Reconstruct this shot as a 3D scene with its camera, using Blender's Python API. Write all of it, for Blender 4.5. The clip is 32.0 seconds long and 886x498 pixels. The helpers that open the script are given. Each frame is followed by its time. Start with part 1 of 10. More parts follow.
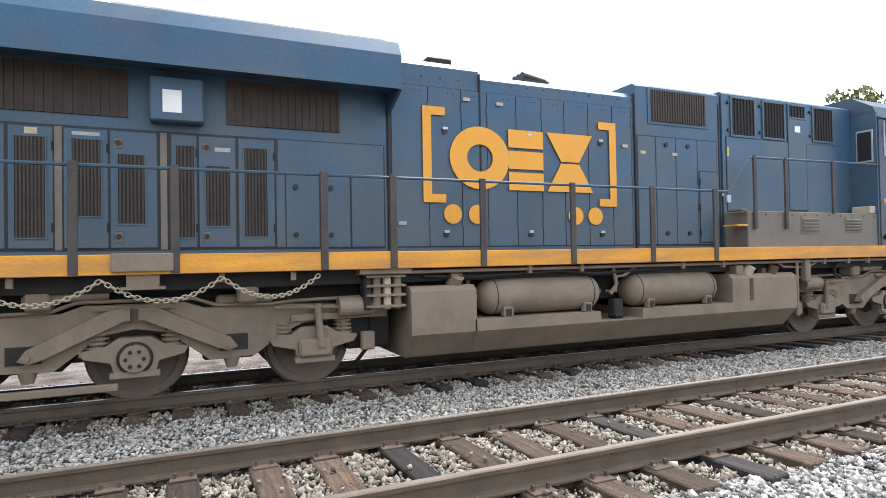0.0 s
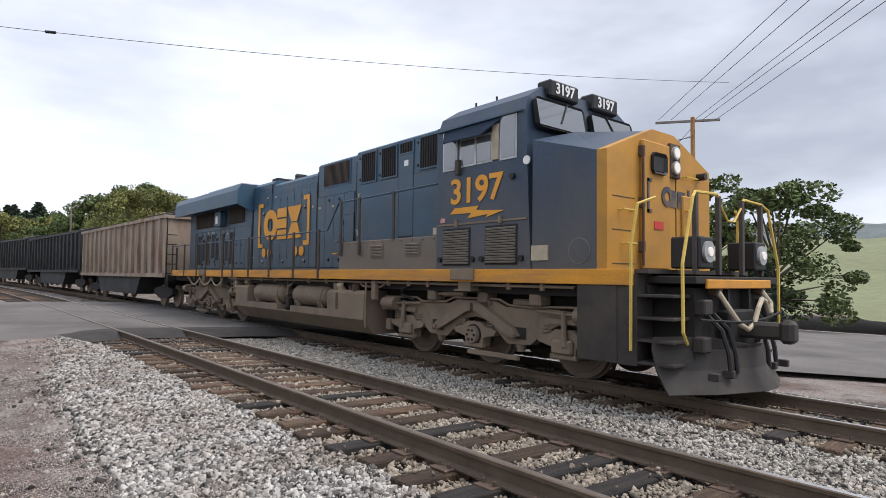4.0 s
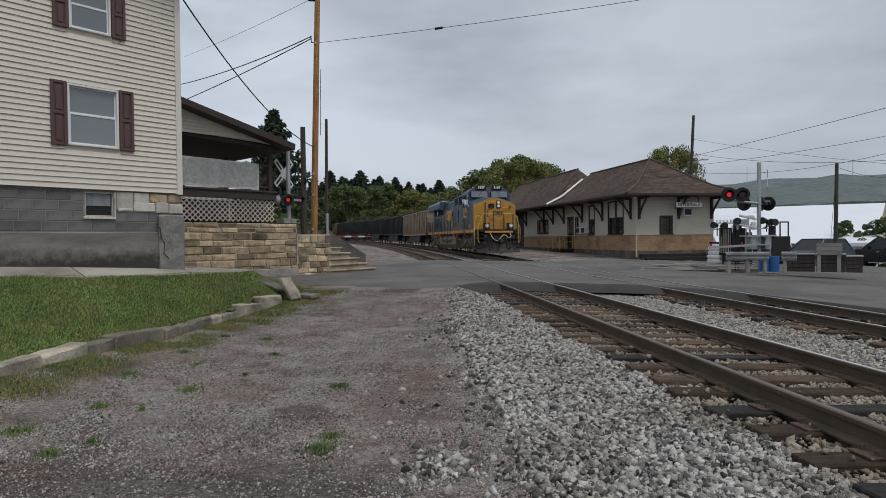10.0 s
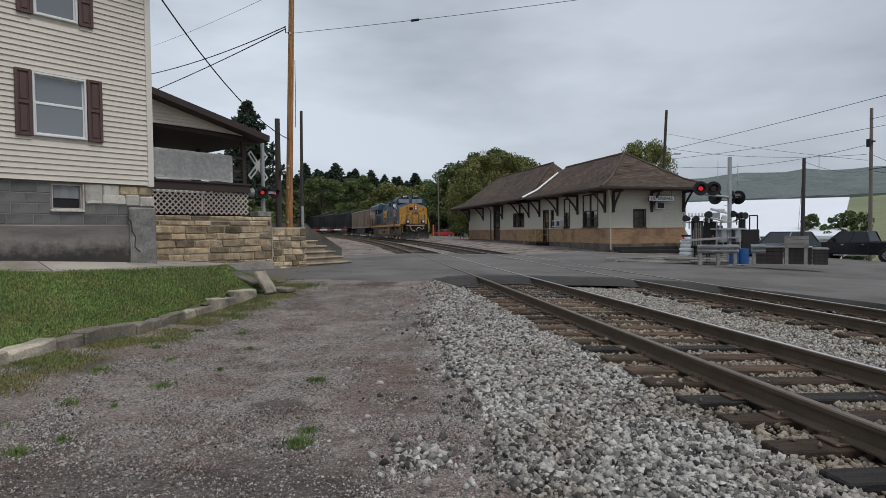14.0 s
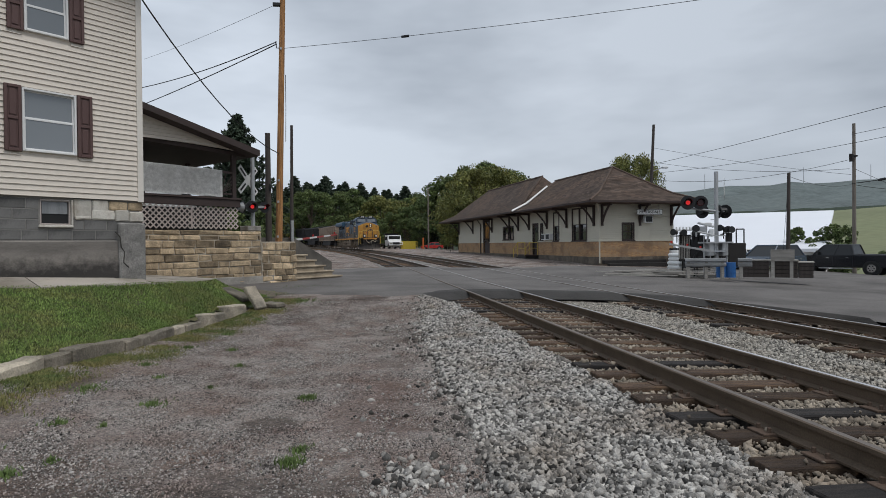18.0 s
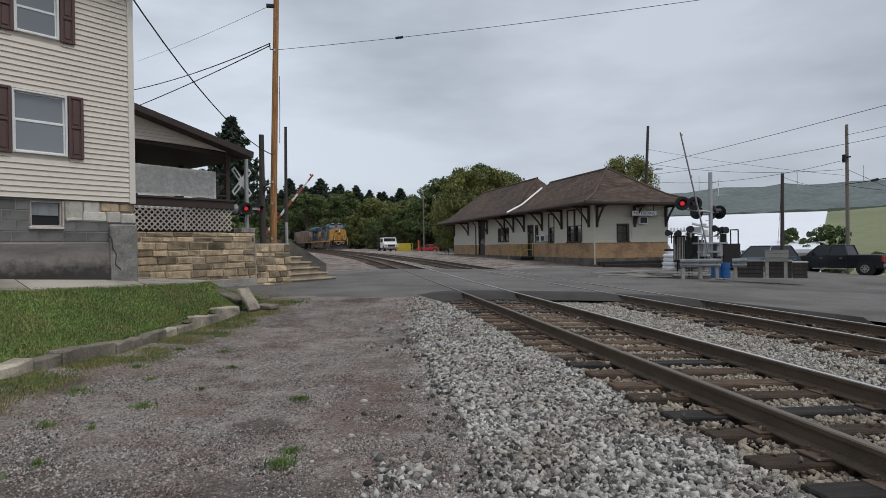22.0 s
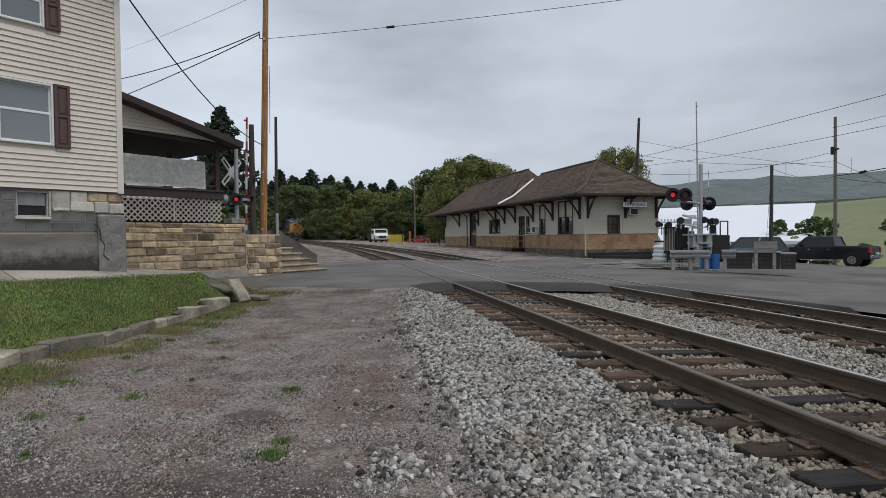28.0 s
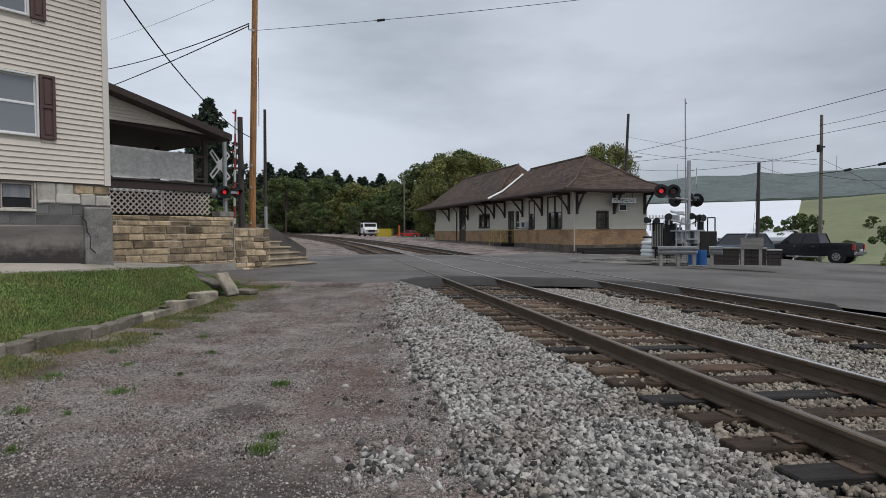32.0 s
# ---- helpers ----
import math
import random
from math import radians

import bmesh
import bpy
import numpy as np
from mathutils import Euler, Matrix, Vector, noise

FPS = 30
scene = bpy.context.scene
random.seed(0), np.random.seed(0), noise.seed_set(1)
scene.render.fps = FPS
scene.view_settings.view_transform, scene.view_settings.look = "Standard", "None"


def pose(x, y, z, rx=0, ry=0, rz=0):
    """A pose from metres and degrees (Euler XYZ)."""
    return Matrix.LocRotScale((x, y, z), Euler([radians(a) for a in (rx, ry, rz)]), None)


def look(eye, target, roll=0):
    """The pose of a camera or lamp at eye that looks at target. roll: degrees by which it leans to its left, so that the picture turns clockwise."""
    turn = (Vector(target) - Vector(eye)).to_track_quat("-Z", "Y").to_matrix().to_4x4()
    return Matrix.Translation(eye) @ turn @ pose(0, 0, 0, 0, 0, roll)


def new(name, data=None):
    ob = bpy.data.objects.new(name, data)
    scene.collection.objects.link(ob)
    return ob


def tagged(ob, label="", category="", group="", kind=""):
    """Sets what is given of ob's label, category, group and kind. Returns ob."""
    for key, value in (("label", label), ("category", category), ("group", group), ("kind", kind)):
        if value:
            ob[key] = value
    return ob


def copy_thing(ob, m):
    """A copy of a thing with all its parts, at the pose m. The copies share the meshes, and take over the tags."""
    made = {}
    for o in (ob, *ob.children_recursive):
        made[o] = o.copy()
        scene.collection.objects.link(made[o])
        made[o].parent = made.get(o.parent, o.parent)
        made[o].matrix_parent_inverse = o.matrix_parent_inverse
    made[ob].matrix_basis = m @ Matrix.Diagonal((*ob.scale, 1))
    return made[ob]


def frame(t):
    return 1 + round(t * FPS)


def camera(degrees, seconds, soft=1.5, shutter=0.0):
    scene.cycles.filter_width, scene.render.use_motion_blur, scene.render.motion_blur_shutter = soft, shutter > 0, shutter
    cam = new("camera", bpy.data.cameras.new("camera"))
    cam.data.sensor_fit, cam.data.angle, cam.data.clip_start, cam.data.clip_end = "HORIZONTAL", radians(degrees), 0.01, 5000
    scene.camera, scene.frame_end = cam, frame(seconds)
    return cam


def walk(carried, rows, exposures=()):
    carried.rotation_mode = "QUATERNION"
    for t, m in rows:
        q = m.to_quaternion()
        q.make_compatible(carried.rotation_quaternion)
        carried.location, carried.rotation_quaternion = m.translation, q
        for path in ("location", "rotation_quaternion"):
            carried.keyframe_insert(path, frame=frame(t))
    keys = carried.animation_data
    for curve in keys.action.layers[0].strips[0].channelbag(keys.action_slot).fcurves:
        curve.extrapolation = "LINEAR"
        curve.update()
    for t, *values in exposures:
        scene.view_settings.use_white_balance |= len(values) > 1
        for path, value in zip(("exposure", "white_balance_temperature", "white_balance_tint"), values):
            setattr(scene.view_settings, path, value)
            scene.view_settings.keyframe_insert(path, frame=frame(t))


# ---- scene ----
cam = camera(73.7, 32.0, 0.5)
PATH = [
    (0, (-0.009, -0.598, 1.4), (1.819, -1.408, 1.434), -1.03),
    (0.5, (0.095, -0.56, 1.375), (1.987, -1.204, 1.436), -1.1),
    (1, (0.203, -0.525, 1.349), (2.149, -0.975, 1.441), -1.1),
    (1.5, (0.29, -0.52, 1.312), (2.272, -0.763, 1.424), -1),
    (2, (0.369, -0.555, 1.278), (2.364, -0.504, 1.408), -0.74),
    (2.5, (0.389, -0.559, 1.247), (2.329, -0.096, 1.397), 0.29),
    (4.5, (0.165, -0.675, 1.43), (1.12, 1.08, 1.515), -0.12),
    (5, (0.22, -0.566, 1.278), (0.851, 1.33, 1.369), -1),
    (5.5, (0.331, -0.438, 1.298), (0.7382, 1.5186, 1.3799), -1.96),
    (6, (0.367, -0.374, 1.263), (0.6222, 1.6079, 1.3467), -1.78),
    (6.5, (0.322, -0.407, 1.267), (0.5564, 1.5781, 1.3436), -1.08),
    (7, (0.329, -0.403, 1.257), (0.55, 1.5839, 1.3092), -0.95),
    (7.5, (0.323, -0.389, 1.256), (0.5373, 1.5989, 1.2716), -1.24),
    (8, (0.312, -0.408, 1.262), (0.5224, 1.5814, 1.2678), -1.02),
    (8.5, (0.322, -0.397, 1.256), (0.5243, 1.5925, 1.2548), -1.1),
    (9, (0.319, -0.383, 1.254), (0.5181, 1.6073, 1.2412), -1.06),
    (9.5, (0.323, -0.387, 1.258), (0.5152, 1.6032, 1.23), -1.03),
    (10, (0.302, -0.377, 1.246), (0.5025, 1.6123, 1.2105), -0.55),
    (10.5, (0.295, -0.379, 1.248), (0.5017, 1.6099, 1.2052), -0.74),
    (11, (0.282, -0.374, 1.242), (0.5035, 1.6133, 1.1936), -1.09),
    (11.5, (0.278, -0.369, 1.233), (0.5252, 1.6146, 1.1838), -0.83),
    (12, (0.274, -0.379, 1.247), (0.5341, 1.6029, 1.1939), -0.91),
    (12.5, (0.285, -0.385, 1.244), (0.5499, 1.5965, 1.1897), -0.7),
    (13, (0.292, -0.383, 1.251), (0.5601, 1.5979, 1.1937), -0.76),
    (13.5, (0.282, -0.376, 1.249), (0.5588, 1.6038, 1.1907), -0.56),
    (14, (0.288, -0.375, 1.247), (0.5683, 1.6048, 1.1874), -0.56),
    (14.5, (0.29, -0.376, 1.247), (0.5733, 1.6029, 1.1868), -0.46),
    (16.5, (0.293, -0.371, 1.249), (0.5938, 1.6049, 1.184), -0.79),
    (17, (0.287, -0.387, 1.256), (0.5942, 1.5881, 1.1904), -0.75),
    (17.5, (0.262, -0.415, 1.289), (0.5752, 1.5593, 1.2363), -0.59),
    (18, (0.268, -0.421, 1.297), (0.583, 1.554, 1.28), -0.6),
    (18.5, (0.278, -0.413, 1.286), (0.5954, 1.5615, 1.281), -0.9),
    (19, (0.288, -0.402, 1.276), (0.6065, 1.5721, 1.2765), -0.86),
    (19.5, (0.298, -0.387, 1.269), (0.6177, 1.587, 1.271), -1.01),
    (20, (0.304, -0.387, 1.269), (0.6247, 1.5875, 1.2697), -0.81),
    (20.5, (0.304, -0.368, 1.258), (0.6285, 1.6055, 1.2584), -0.89),
    (21, (0.303, -0.376, 1.254), (0.6295, 1.597, 1.2521), -0.91),
    (21.5, (0.307, -0.367, 1.254), (0.635, 1.6062, 1.248), -0.82),
    (22, (0.3, -0.383, 1.266), (0.6299, 1.5894, 1.2564), -0.79),
    (22.5, (0.297, -0.384, 1.265), (0.6268, 1.5887, 1.2546), -0.95),
    (23, (0.304, -0.369, 1.256), (0.6369, 1.6034, 1.2432), -0.73),
    (23.5, (0.3, -0.36, 1.253), (0.6351, 1.6114, 1.238), -0.67),
    (24, (0.3, -0.359, 1.256), (0.6381, 1.6122, 1.2367), -0.69),
    (24.5, (0.305, -0.36, 1.257), (0.6445, 1.6109, 1.2351), -0.8),
    (25, (0.298, -0.366, 1.256), (0.6407, 1.6044, 1.2321), -0.71),
    (25.5, (0.292, -0.367, 1.252), (0.639, 1.603, 1.2272), -0.62),
    (27.5, (0.29, -0.362, 1.253), (0.6467, 1.6059, 1.2168), -0.71),
    (28, (0.293, -0.361, 1.253), (0.6522, 1.6067, 1.214), -0.75),
    (28.5, (0.287, -0.358, 1.252), (0.6515, 1.6076, 1.2093), -0.53),
    (29, (0.275, -0.364, 1.258), (0.6469, 1.6002, 1.2123), -0.63),
    (29.5, (0.284, -0.368, 1.256), (0.6589, 1.5959, 1.2085), -0.49),
    (30, (0.284, -0.371, 1.255), (0.6609, 1.5927, 1.2041), -0.42),
    (30.5, (0.286, -0.367, 1.253), (0.667, 1.5956, 1.1999), -0.28),
    (31, (0.281, -0.37, 1.261), (0.6667, 1.5912, 1.2059), -0.37),
    (31.5, (0.286, -0.37, 1.26), (0.674, 1.5914, 1.2028), -0.51),
    (32, (0.283, -0.367, 1.262), (0.6773, 1.5925, 1.2036), -0.39),
]
walk(cam, [(t, look(eye, target, roll)) for t, eye, target, roll in PATH],
     exposures=[(0, 1.92, 6450, 12), (1, 2.17, 6550, 13), (2, 2.24, 6650, 15), (2.5, 2.16, 6650, 15), (4.5, 0.6, 6650, 15), (5.5, 0.33, 6600, 13), (6, 0.2, 6550, 12), (7.5, 0.12, 6500, 11),
                (8.6, -0.05, 6500, 10), (13, 0.05, 6500, 10), (18, 0.09, 6500, 10), (32, 0.09, 6500, 11)])

# ---- light ----
world = bpy.data.worlds.new("overcast_sky")
scene.world = world
world.use_nodes = True
wn, wl = world.node_tree.nodes, world.node_tree.links
wn.clear()
w_out = wn.new("ShaderNodeOutputWorld")
w_bg = wn.new("ShaderNodeBackground")
w_sky = wn.new("ShaderNodeTexSky")
w_sky.sky_type, w_sky.sun_disc = "NISHITA", False
w_sky.sun_elevation, w_sky.sun_rotation = radians(61), radians(138)
w_coord = wn.new("ShaderNodeTexCoord")
w_map = wn.new("ShaderNodeMapping")
w_map.inputs["Scale"].default_value = (1.0, 1.0, 3.2)
w_noise = wn.new("ShaderNodeTexNoise")
w_noise.inputs["Scale"].default_value = 1.5
w_noise.inputs["Detail"].default_value = 5.0
w_noise.inputs["Roughness"].default_value = 0.52
w_ramp = wn.new("ShaderNodeValToRGB")
w_ramp.color_ramp.elements[0].position, w_ramp.color_ramp.elements[0].color = 0.34, (2.95, 3.35, 3.9, 1)
w_ramp.color_ramp.elements[1].position, w_ramp.color_ramp.elements[1].color = 0.66, (6.1, 6.7, 7.5, 1)
w_mix = wn.new("ShaderNodeMix")
w_mix.data_type = "RGBA"
w_mix.inputs["Factor"].default_value = 0.93
wl.new(w_coord.outputs["Generated"], w_map.inputs["Vector"])
wl.new(w_map.outputs["Vector"], w_noise.inputs["Vector"])
wl.new(w_noise.outputs["Fac"], w_ramp.inputs["Fac"])
wl.new(w_sky.outputs["Color"], w_mix.inputs["A"])
wl.new(w_ramp.outputs["Color"], w_mix.inputs["B"])
w_dot = wn.new("ShaderNodeVectorMath")
w_dot.operation = "DOT_PRODUCT"
w_dot.inputs[1].default_value = (0.9, 0.35, 0.0)
wl.new(w_coord.outputs["Generated"], w_dot.inputs[0])
w_thick = wn.new("ShaderNodeMapRange")
w_thick.inputs["From Min"].default_value, w_thick.inputs["From Max"].default_value = -0.4, 0.8
w_thick.inputs["To Min"].default_value, w_thick.inputs["To Max"].default_value = 1.18, 0.84
wl.new(w_dot.outputs["Value"], w_thick.inputs["Value"])
w_tone = wn.new("ShaderNodeVectorMath")
w_tone.operation = "SCALE"
wl.new(w_mix.outputs["Result"], w_tone.inputs[0])
wl.new(w_thick.outputs["Result"], w_tone.inputs["Scale"])
wl.new(w_tone.outputs["Vector"], w_bg.inputs["Color"])
w_bg.inputs["Strength"].default_value = 0.105
wl.new(w_bg.outputs["Background"], w_out.inputs["Surface"])

sun_data = bpy.data.lights.new("sun", "SUN")
sun_data.energy, sun_data.angle, sun_data.color = 1.5, radians(28), (1.0, 0.97, 0.93)
sun = new("sun", sun_data)
sun.matrix_world = look((0, 0, 0), (-0.45, 0.5, -1.2))


# ---- materials ----
def mat(name, color, rough=0.8, metal=0.0, scale=6.0, vary=0.25, bump=0.2, stain=None, stain_scale=1.2, stain_amount=0.5,
        fine=60.0, random_vary=0.0, island=False, spec=0.4, stretch=(1, 1, 1), bump_dist=0.02):
    """Noise at two scales on a base colour, a stain colour in patches, and fine relief."""
    m = bpy.data.materials.new(name)
    m.use_nodes = True
    n, l = m.node_tree.nodes, m.node_tree.links
    b = n["Principled BSDF"]
    b.inputs["Roughness"].default_value, b.inputs["Metallic"].default_value = rough, metal
    b.inputs["Specular IOR Level"].default_value = spec
    tc = n.new("ShaderNodeTexCoord")
    mp = n.new("ShaderNodeMapping")
    mp.inputs["Scale"].default_value = stretch
    l.new(tc.outputs["Object"], mp.inputs["Vector"])
    big = n.new("ShaderNodeTexNoise")
    big.inputs["Scale"].default_value, big.inputs["Detail"].default_value = scale, 6
    small = n.new("ShaderNodeTexNoise")
    small.inputs["Scale"].default_value, small.inputs["Detail"].default_value = fine, 4
    l.new(mp.outputs["Vector"], big.inputs["Vector"])
    l.new(mp.outputs["Vector"], small.inputs["Vector"])
    c0 = [max(0.0, c * (1 - vary)) for c in color] + [1]
    c1 = [min(1.0, c * (1 + vary)) for c in color] + [1]
    mix = n.new("ShaderNodeMix")
    mix.data_type = "RGBA"
    mix.inputs["A"].default_value, mix.inputs["B"].default_value = c0, c1
    add = n.new("ShaderNodeMath")
    add.operation = "MULTIPLY_ADD"
    add.inputs[1].default_value, add.inputs[2].default_value = 0.5, 0.0
    l.new(small.outputs["Fac"], add.inputs[0])
    half = n.new("ShaderNodeMath")
    half.operation = "MULTIPLY_ADD"
    half.inputs[1].default_value = 0.5
    l.new(big.outputs["Fac"], half.inputs[0])
    l.new(add.outputs[0], half.inputs[2])
    mr = n.new("ShaderNodeMapRange")
    mr.inputs["From Min"].default_value, mr.inputs["From Max"].default_value = 0.33, 0.67
    l.new(half.outputs[0], mr.inputs["Value"])
    l.new(mr.outputs["Result"], mix.inputs["Factor"])
    out = mix.outputs["Result"]
    if stain:
        sn = n.new("ShaderNodeTexNoise")
        sn.inputs["Scale"].default_value, sn.inputs["Detail"].default_value = stain_scale, 8
        sn.inputs["Roughness"].default_value = 0.65
        l.new(mp.outputs["Vector"], sn.inputs["Vector"])
        sr = n.new("ShaderNodeMapRange")
        sr.inputs["From Min"].default_value, sr.inputs["From Max"].default_value = 0.45, 0.68
        sr.inputs["To Max"].default_value = stain_amount
        l.new(sn.outputs["Fac"], sr.inputs["Value"])
        sm = n.new("ShaderNodeMix")
        sm.data_type = "RGBA"
        sm.inputs["B"].default_value = (*stain, 1)
        l.new(sr.outputs["Result"], sm.inputs["Factor"])
        l.new(out, sm.inputs["A"])
        out = sm.outputs["Result"]
    if random_vary:
        if island:
            geo = n.new("ShaderNodeNewGeometry")
            rnd = geo.outputs["Random Per Island"]
        else:
            info = n.new("ShaderNodeObjectInfo")
            rnd = info.outputs["Random"]
        hv = n.new("ShaderNodeHueSaturation")
        vr = n.new("ShaderNodeMapRange")
        vr.inputs["To Min"].default_value, vr.inputs["To Max"].default_value = 1 - random_vary, 1 + random_vary
        l.new(rnd, vr.inputs["Value"])
        l.new(vr.outputs["Result"], hv.inputs["Value"])
        l.new(out, hv.inputs["Color"])
        out = hv.outputs["Color"]
    l.new(out, b.inputs["Base Color"])
    if bump:
        bp = n.new("ShaderNodeBump")
        bp.inputs["Strength"].default_value, bp.inputs["Distance"].default_value = bump, bump_dist
        l.new(half.outputs[0], bp.inputs["Height"])
        l.new(bp.outputs["Normal"], b.inputs["Normal"])
    return m


def coated(m, z0, z1, color, most, scale=1.5, uneven=0.5, above=False):
    """A dirt colour that thins out between the heights z0 and z1 of the object, with an uneven edge."""
    n, l = m.node_tree.nodes, m.node_tree.links
    b = n["Principled BSDF"]
    old = b.inputs["Base Color"].links[0].from_socket
    tc = n.new("ShaderNodeTexCoord")
    sep = n.new("ShaderNodeSeparateXYZ")
    l.new(tc.outputs["Object"], sep.inputs[0])
    nz = n.new("ShaderNodeTexNoise")
    nz.inputs["Scale"].default_value, nz.inputs["Detail"].default_value = scale, 7
    nz.inputs["Roughness"].default_value = 0.65
    l.new(tc.outputs["Object"], nz.inputs["Vector"])
    ma = n.new("ShaderNodeMath")
    ma.operation = "MULTIPLY_ADD"
    ma.inputs[1].default_value = uneven
    l.new(nz.outputs["Fac"], ma.inputs[0])
    l.new(sep.outputs["Z"], ma.inputs[2])
    mr = n.new("ShaderNodeMapRange")
    mr.inputs["From Min"].default_value, mr.inputs["From Max"].default_value = z0 + uneven / 2, z1 + uneven / 2
    mr.inputs["To Min"].default_value, mr.inputs["To Max"].default_value = most, 0.0
    l.new(ma.outputs[0], mr.inputs["Value"])
    mx = n.new("ShaderNodeMix")
    mx.data_type = "RGBA"
    mx.inputs["B"].default_value = (*color, 1)
    l.new(mr.outputs["Result"], mx.inputs["Factor"])
    l.new(old, mx.inputs["A"])
    l.new(mx.outputs["Result"], b.inputs["Base Color"])
    return m


def glow(name, color, strength):
    m = bpy.data.materials.new(name)
    m.use_nodes = True
    b = m.node_tree.nodes["Principled BSDF"]
    b.inputs["Base Color"].default_value = (*color, 1)
    b.inputs["Emission Color"].default_value = (*color, 1)
    b.inputs["Emission Strength"].default_value = strength
    return m


def gravel_mat():
    """Packed grit: cells of mixed greys, with reddish and dark earth showing through in patches."""
    m = bpy.data.materials.new("gravel_drive")
    m.use_nodes = True
    n, l = m.node_tree.nodes, m.node_tree.links
    b = n["Principled BSDF"]
    b.inputs["Roughness"].default_value = 0.95
    tc = n.new("ShaderNodeTexCoord")

    def noise_range(scale, detail, lo, hi, a=0.0, z=1.0):
        t = n.new("ShaderNodeTexNoise")
        t.inputs["Scale"].default_value, t.inputs["Detail"].default_value = scale, detail
        t.inputs["Roughness"].default_value = 0.62
        l.new(tc.outputs["Object"], t.inputs["Vector"])
        r = n.new("ShaderNodeMapRange")
        r.inputs["From Min"].default_value, r.inputs["From Max"].default_value = lo, hi
        r.inputs["To Min"].default_value, r.inputs["To Max"].default_value = a, z
        l.new(t.outputs["Fac"], r.inputs["Value"])
        return r.outputs["Result"]

    def blend(fac, a, c, how="MIX"):
        x = n.new("ShaderNodeMix")
        x.data_type, x.blend_type = "RGBA", how
        for key, v in (("Factor", fac), ("A", a), ("B", c)):
            if hasattr(v, "is_linked"):
                l.new(v, x.inputs[key])
            else:
                x.inputs[key].default_value = v
        return x.outputs["Result"]

    def cells(scale, lo, hi):
        v = n.new("ShaderNodeTexVoronoi")
        v.inputs["Scale"].default_value = scale
        l.new(tc.outputs["Object"], v.inputs["Vector"])
        r = n.new("ShaderNodeMapRange")
        r.inputs["To Min"].default_value, r.inputs["To Max"].default_value = lo, hi
        sep = n.new("ShaderNodeSeparateColor")
        l.new(v.outputs["Color"], sep.inputs[0])
        l.new(sep.outputs[0], r.inputs["Value"])
        return v.outputs["Distance"], r.outputs["Result"]

    base = blend(noise_range(0.9, 8, 0.42, 0.62), (0.34, 0.295, 0.265, 1), (0.2, 0.14, 0.112, 1))
    base = blend(noise_range(0.55, 7, 0.52, 0.62, 0, 0.85), base, (0.085, 0.06, 0.048, 1))
    base = blend(noise_range(2.6, 6, 0.54, 0.68, 0, 0.7), base, (0.34, 0.31, 0.28, 1))

    def patch(cx, cy, rx, ry, amount):
        """Bare wet earth round a place on the drive, with a ragged edge."""
        mp = n.new("ShaderNodeMapping")
        mp.inputs["Location"].default_value = (-cx / rx, -cy / ry, 0)
        mp.inputs["Scale"].default_value = (1 / rx, 1 / ry, 0)
        l.new(tc.outputs["Object"], mp.inputs["Vector"])
        ln = n.new("ShaderNodeVectorMath")
        ln.operation = "LENGTH"
        l.new(mp.outputs["Vector"], ln.inputs[0])
        ad = n.new("ShaderNodeMath")
        l.new(ln.outputs["Value"], ad.inputs[0])
        l.new(noise_range(3.5, 6, 0.25, 0.75, -0.45, 0.45), ad.inputs[1])
        r = n.new("ShaderNodeMapRange")
        r.inputs["From Min"].default_value, r.inputs["From Max"].default_value = 1.15, 0.75
        r.inputs["To Min"].default_value, r.inputs["To Max"].default_value = 0.0, amount
        l.new(ad.outputs[0], r.inputs["Value"])
        return r.outputs["Result"]

    for spot in ((-1.3, 3.0, 1.9, 1.1, 0.7), (-0.44, 5.05, 0.3, 0.3, 0.75), (1.34, 9.5, 0.22, 0.5, 0.7), (0.9, 7.6, 0.35, 0.5, 0.4)):
        base = blend(patch(*spot), base, (0.08, 0.06, 0.048, 1))
    base = blend(patch(0.5, 5.6, 0.5, 1.6, 0.5), base, (0.16, 0.1, 0.08, 1))
    d1, c1 = cells(60, 0.55, 1.5)
    d2, c2 = cells(150, 0.7, 1.3)
    mul = n.new("ShaderNodeMath")
    mul.operation = "MULTIPLY"
    l.new(c1, mul.inputs[0])
    l.new(c2, mul.inputs[1])
    hv = n.new("ShaderNodeHueSaturation")
    l.new(mul.outputs[0], hv.inputs["Value"])
    l.new(base, hv.inputs["Color"])
    l.new(hv.outputs["Color"], b.inputs["Base Color"])
    add = n.new("ShaderNodeMath")
    l.new(d1, add.inputs[0])
    l.new(noise_range(30, 5, 0.3, 0.7, 0, 0.8), add.inputs[1])
    bp = n.new("ShaderNodeBump")
    bp.invert = True
    bp.inputs["Strength"].default_value, bp.inputs["Distance"].default_value = 1.0, 0.03
    l.new(add.outputs[0], bp.inputs["Height"])
    l.new(bp.outputs["Normal"], b.inputs["Normal"])
    return m


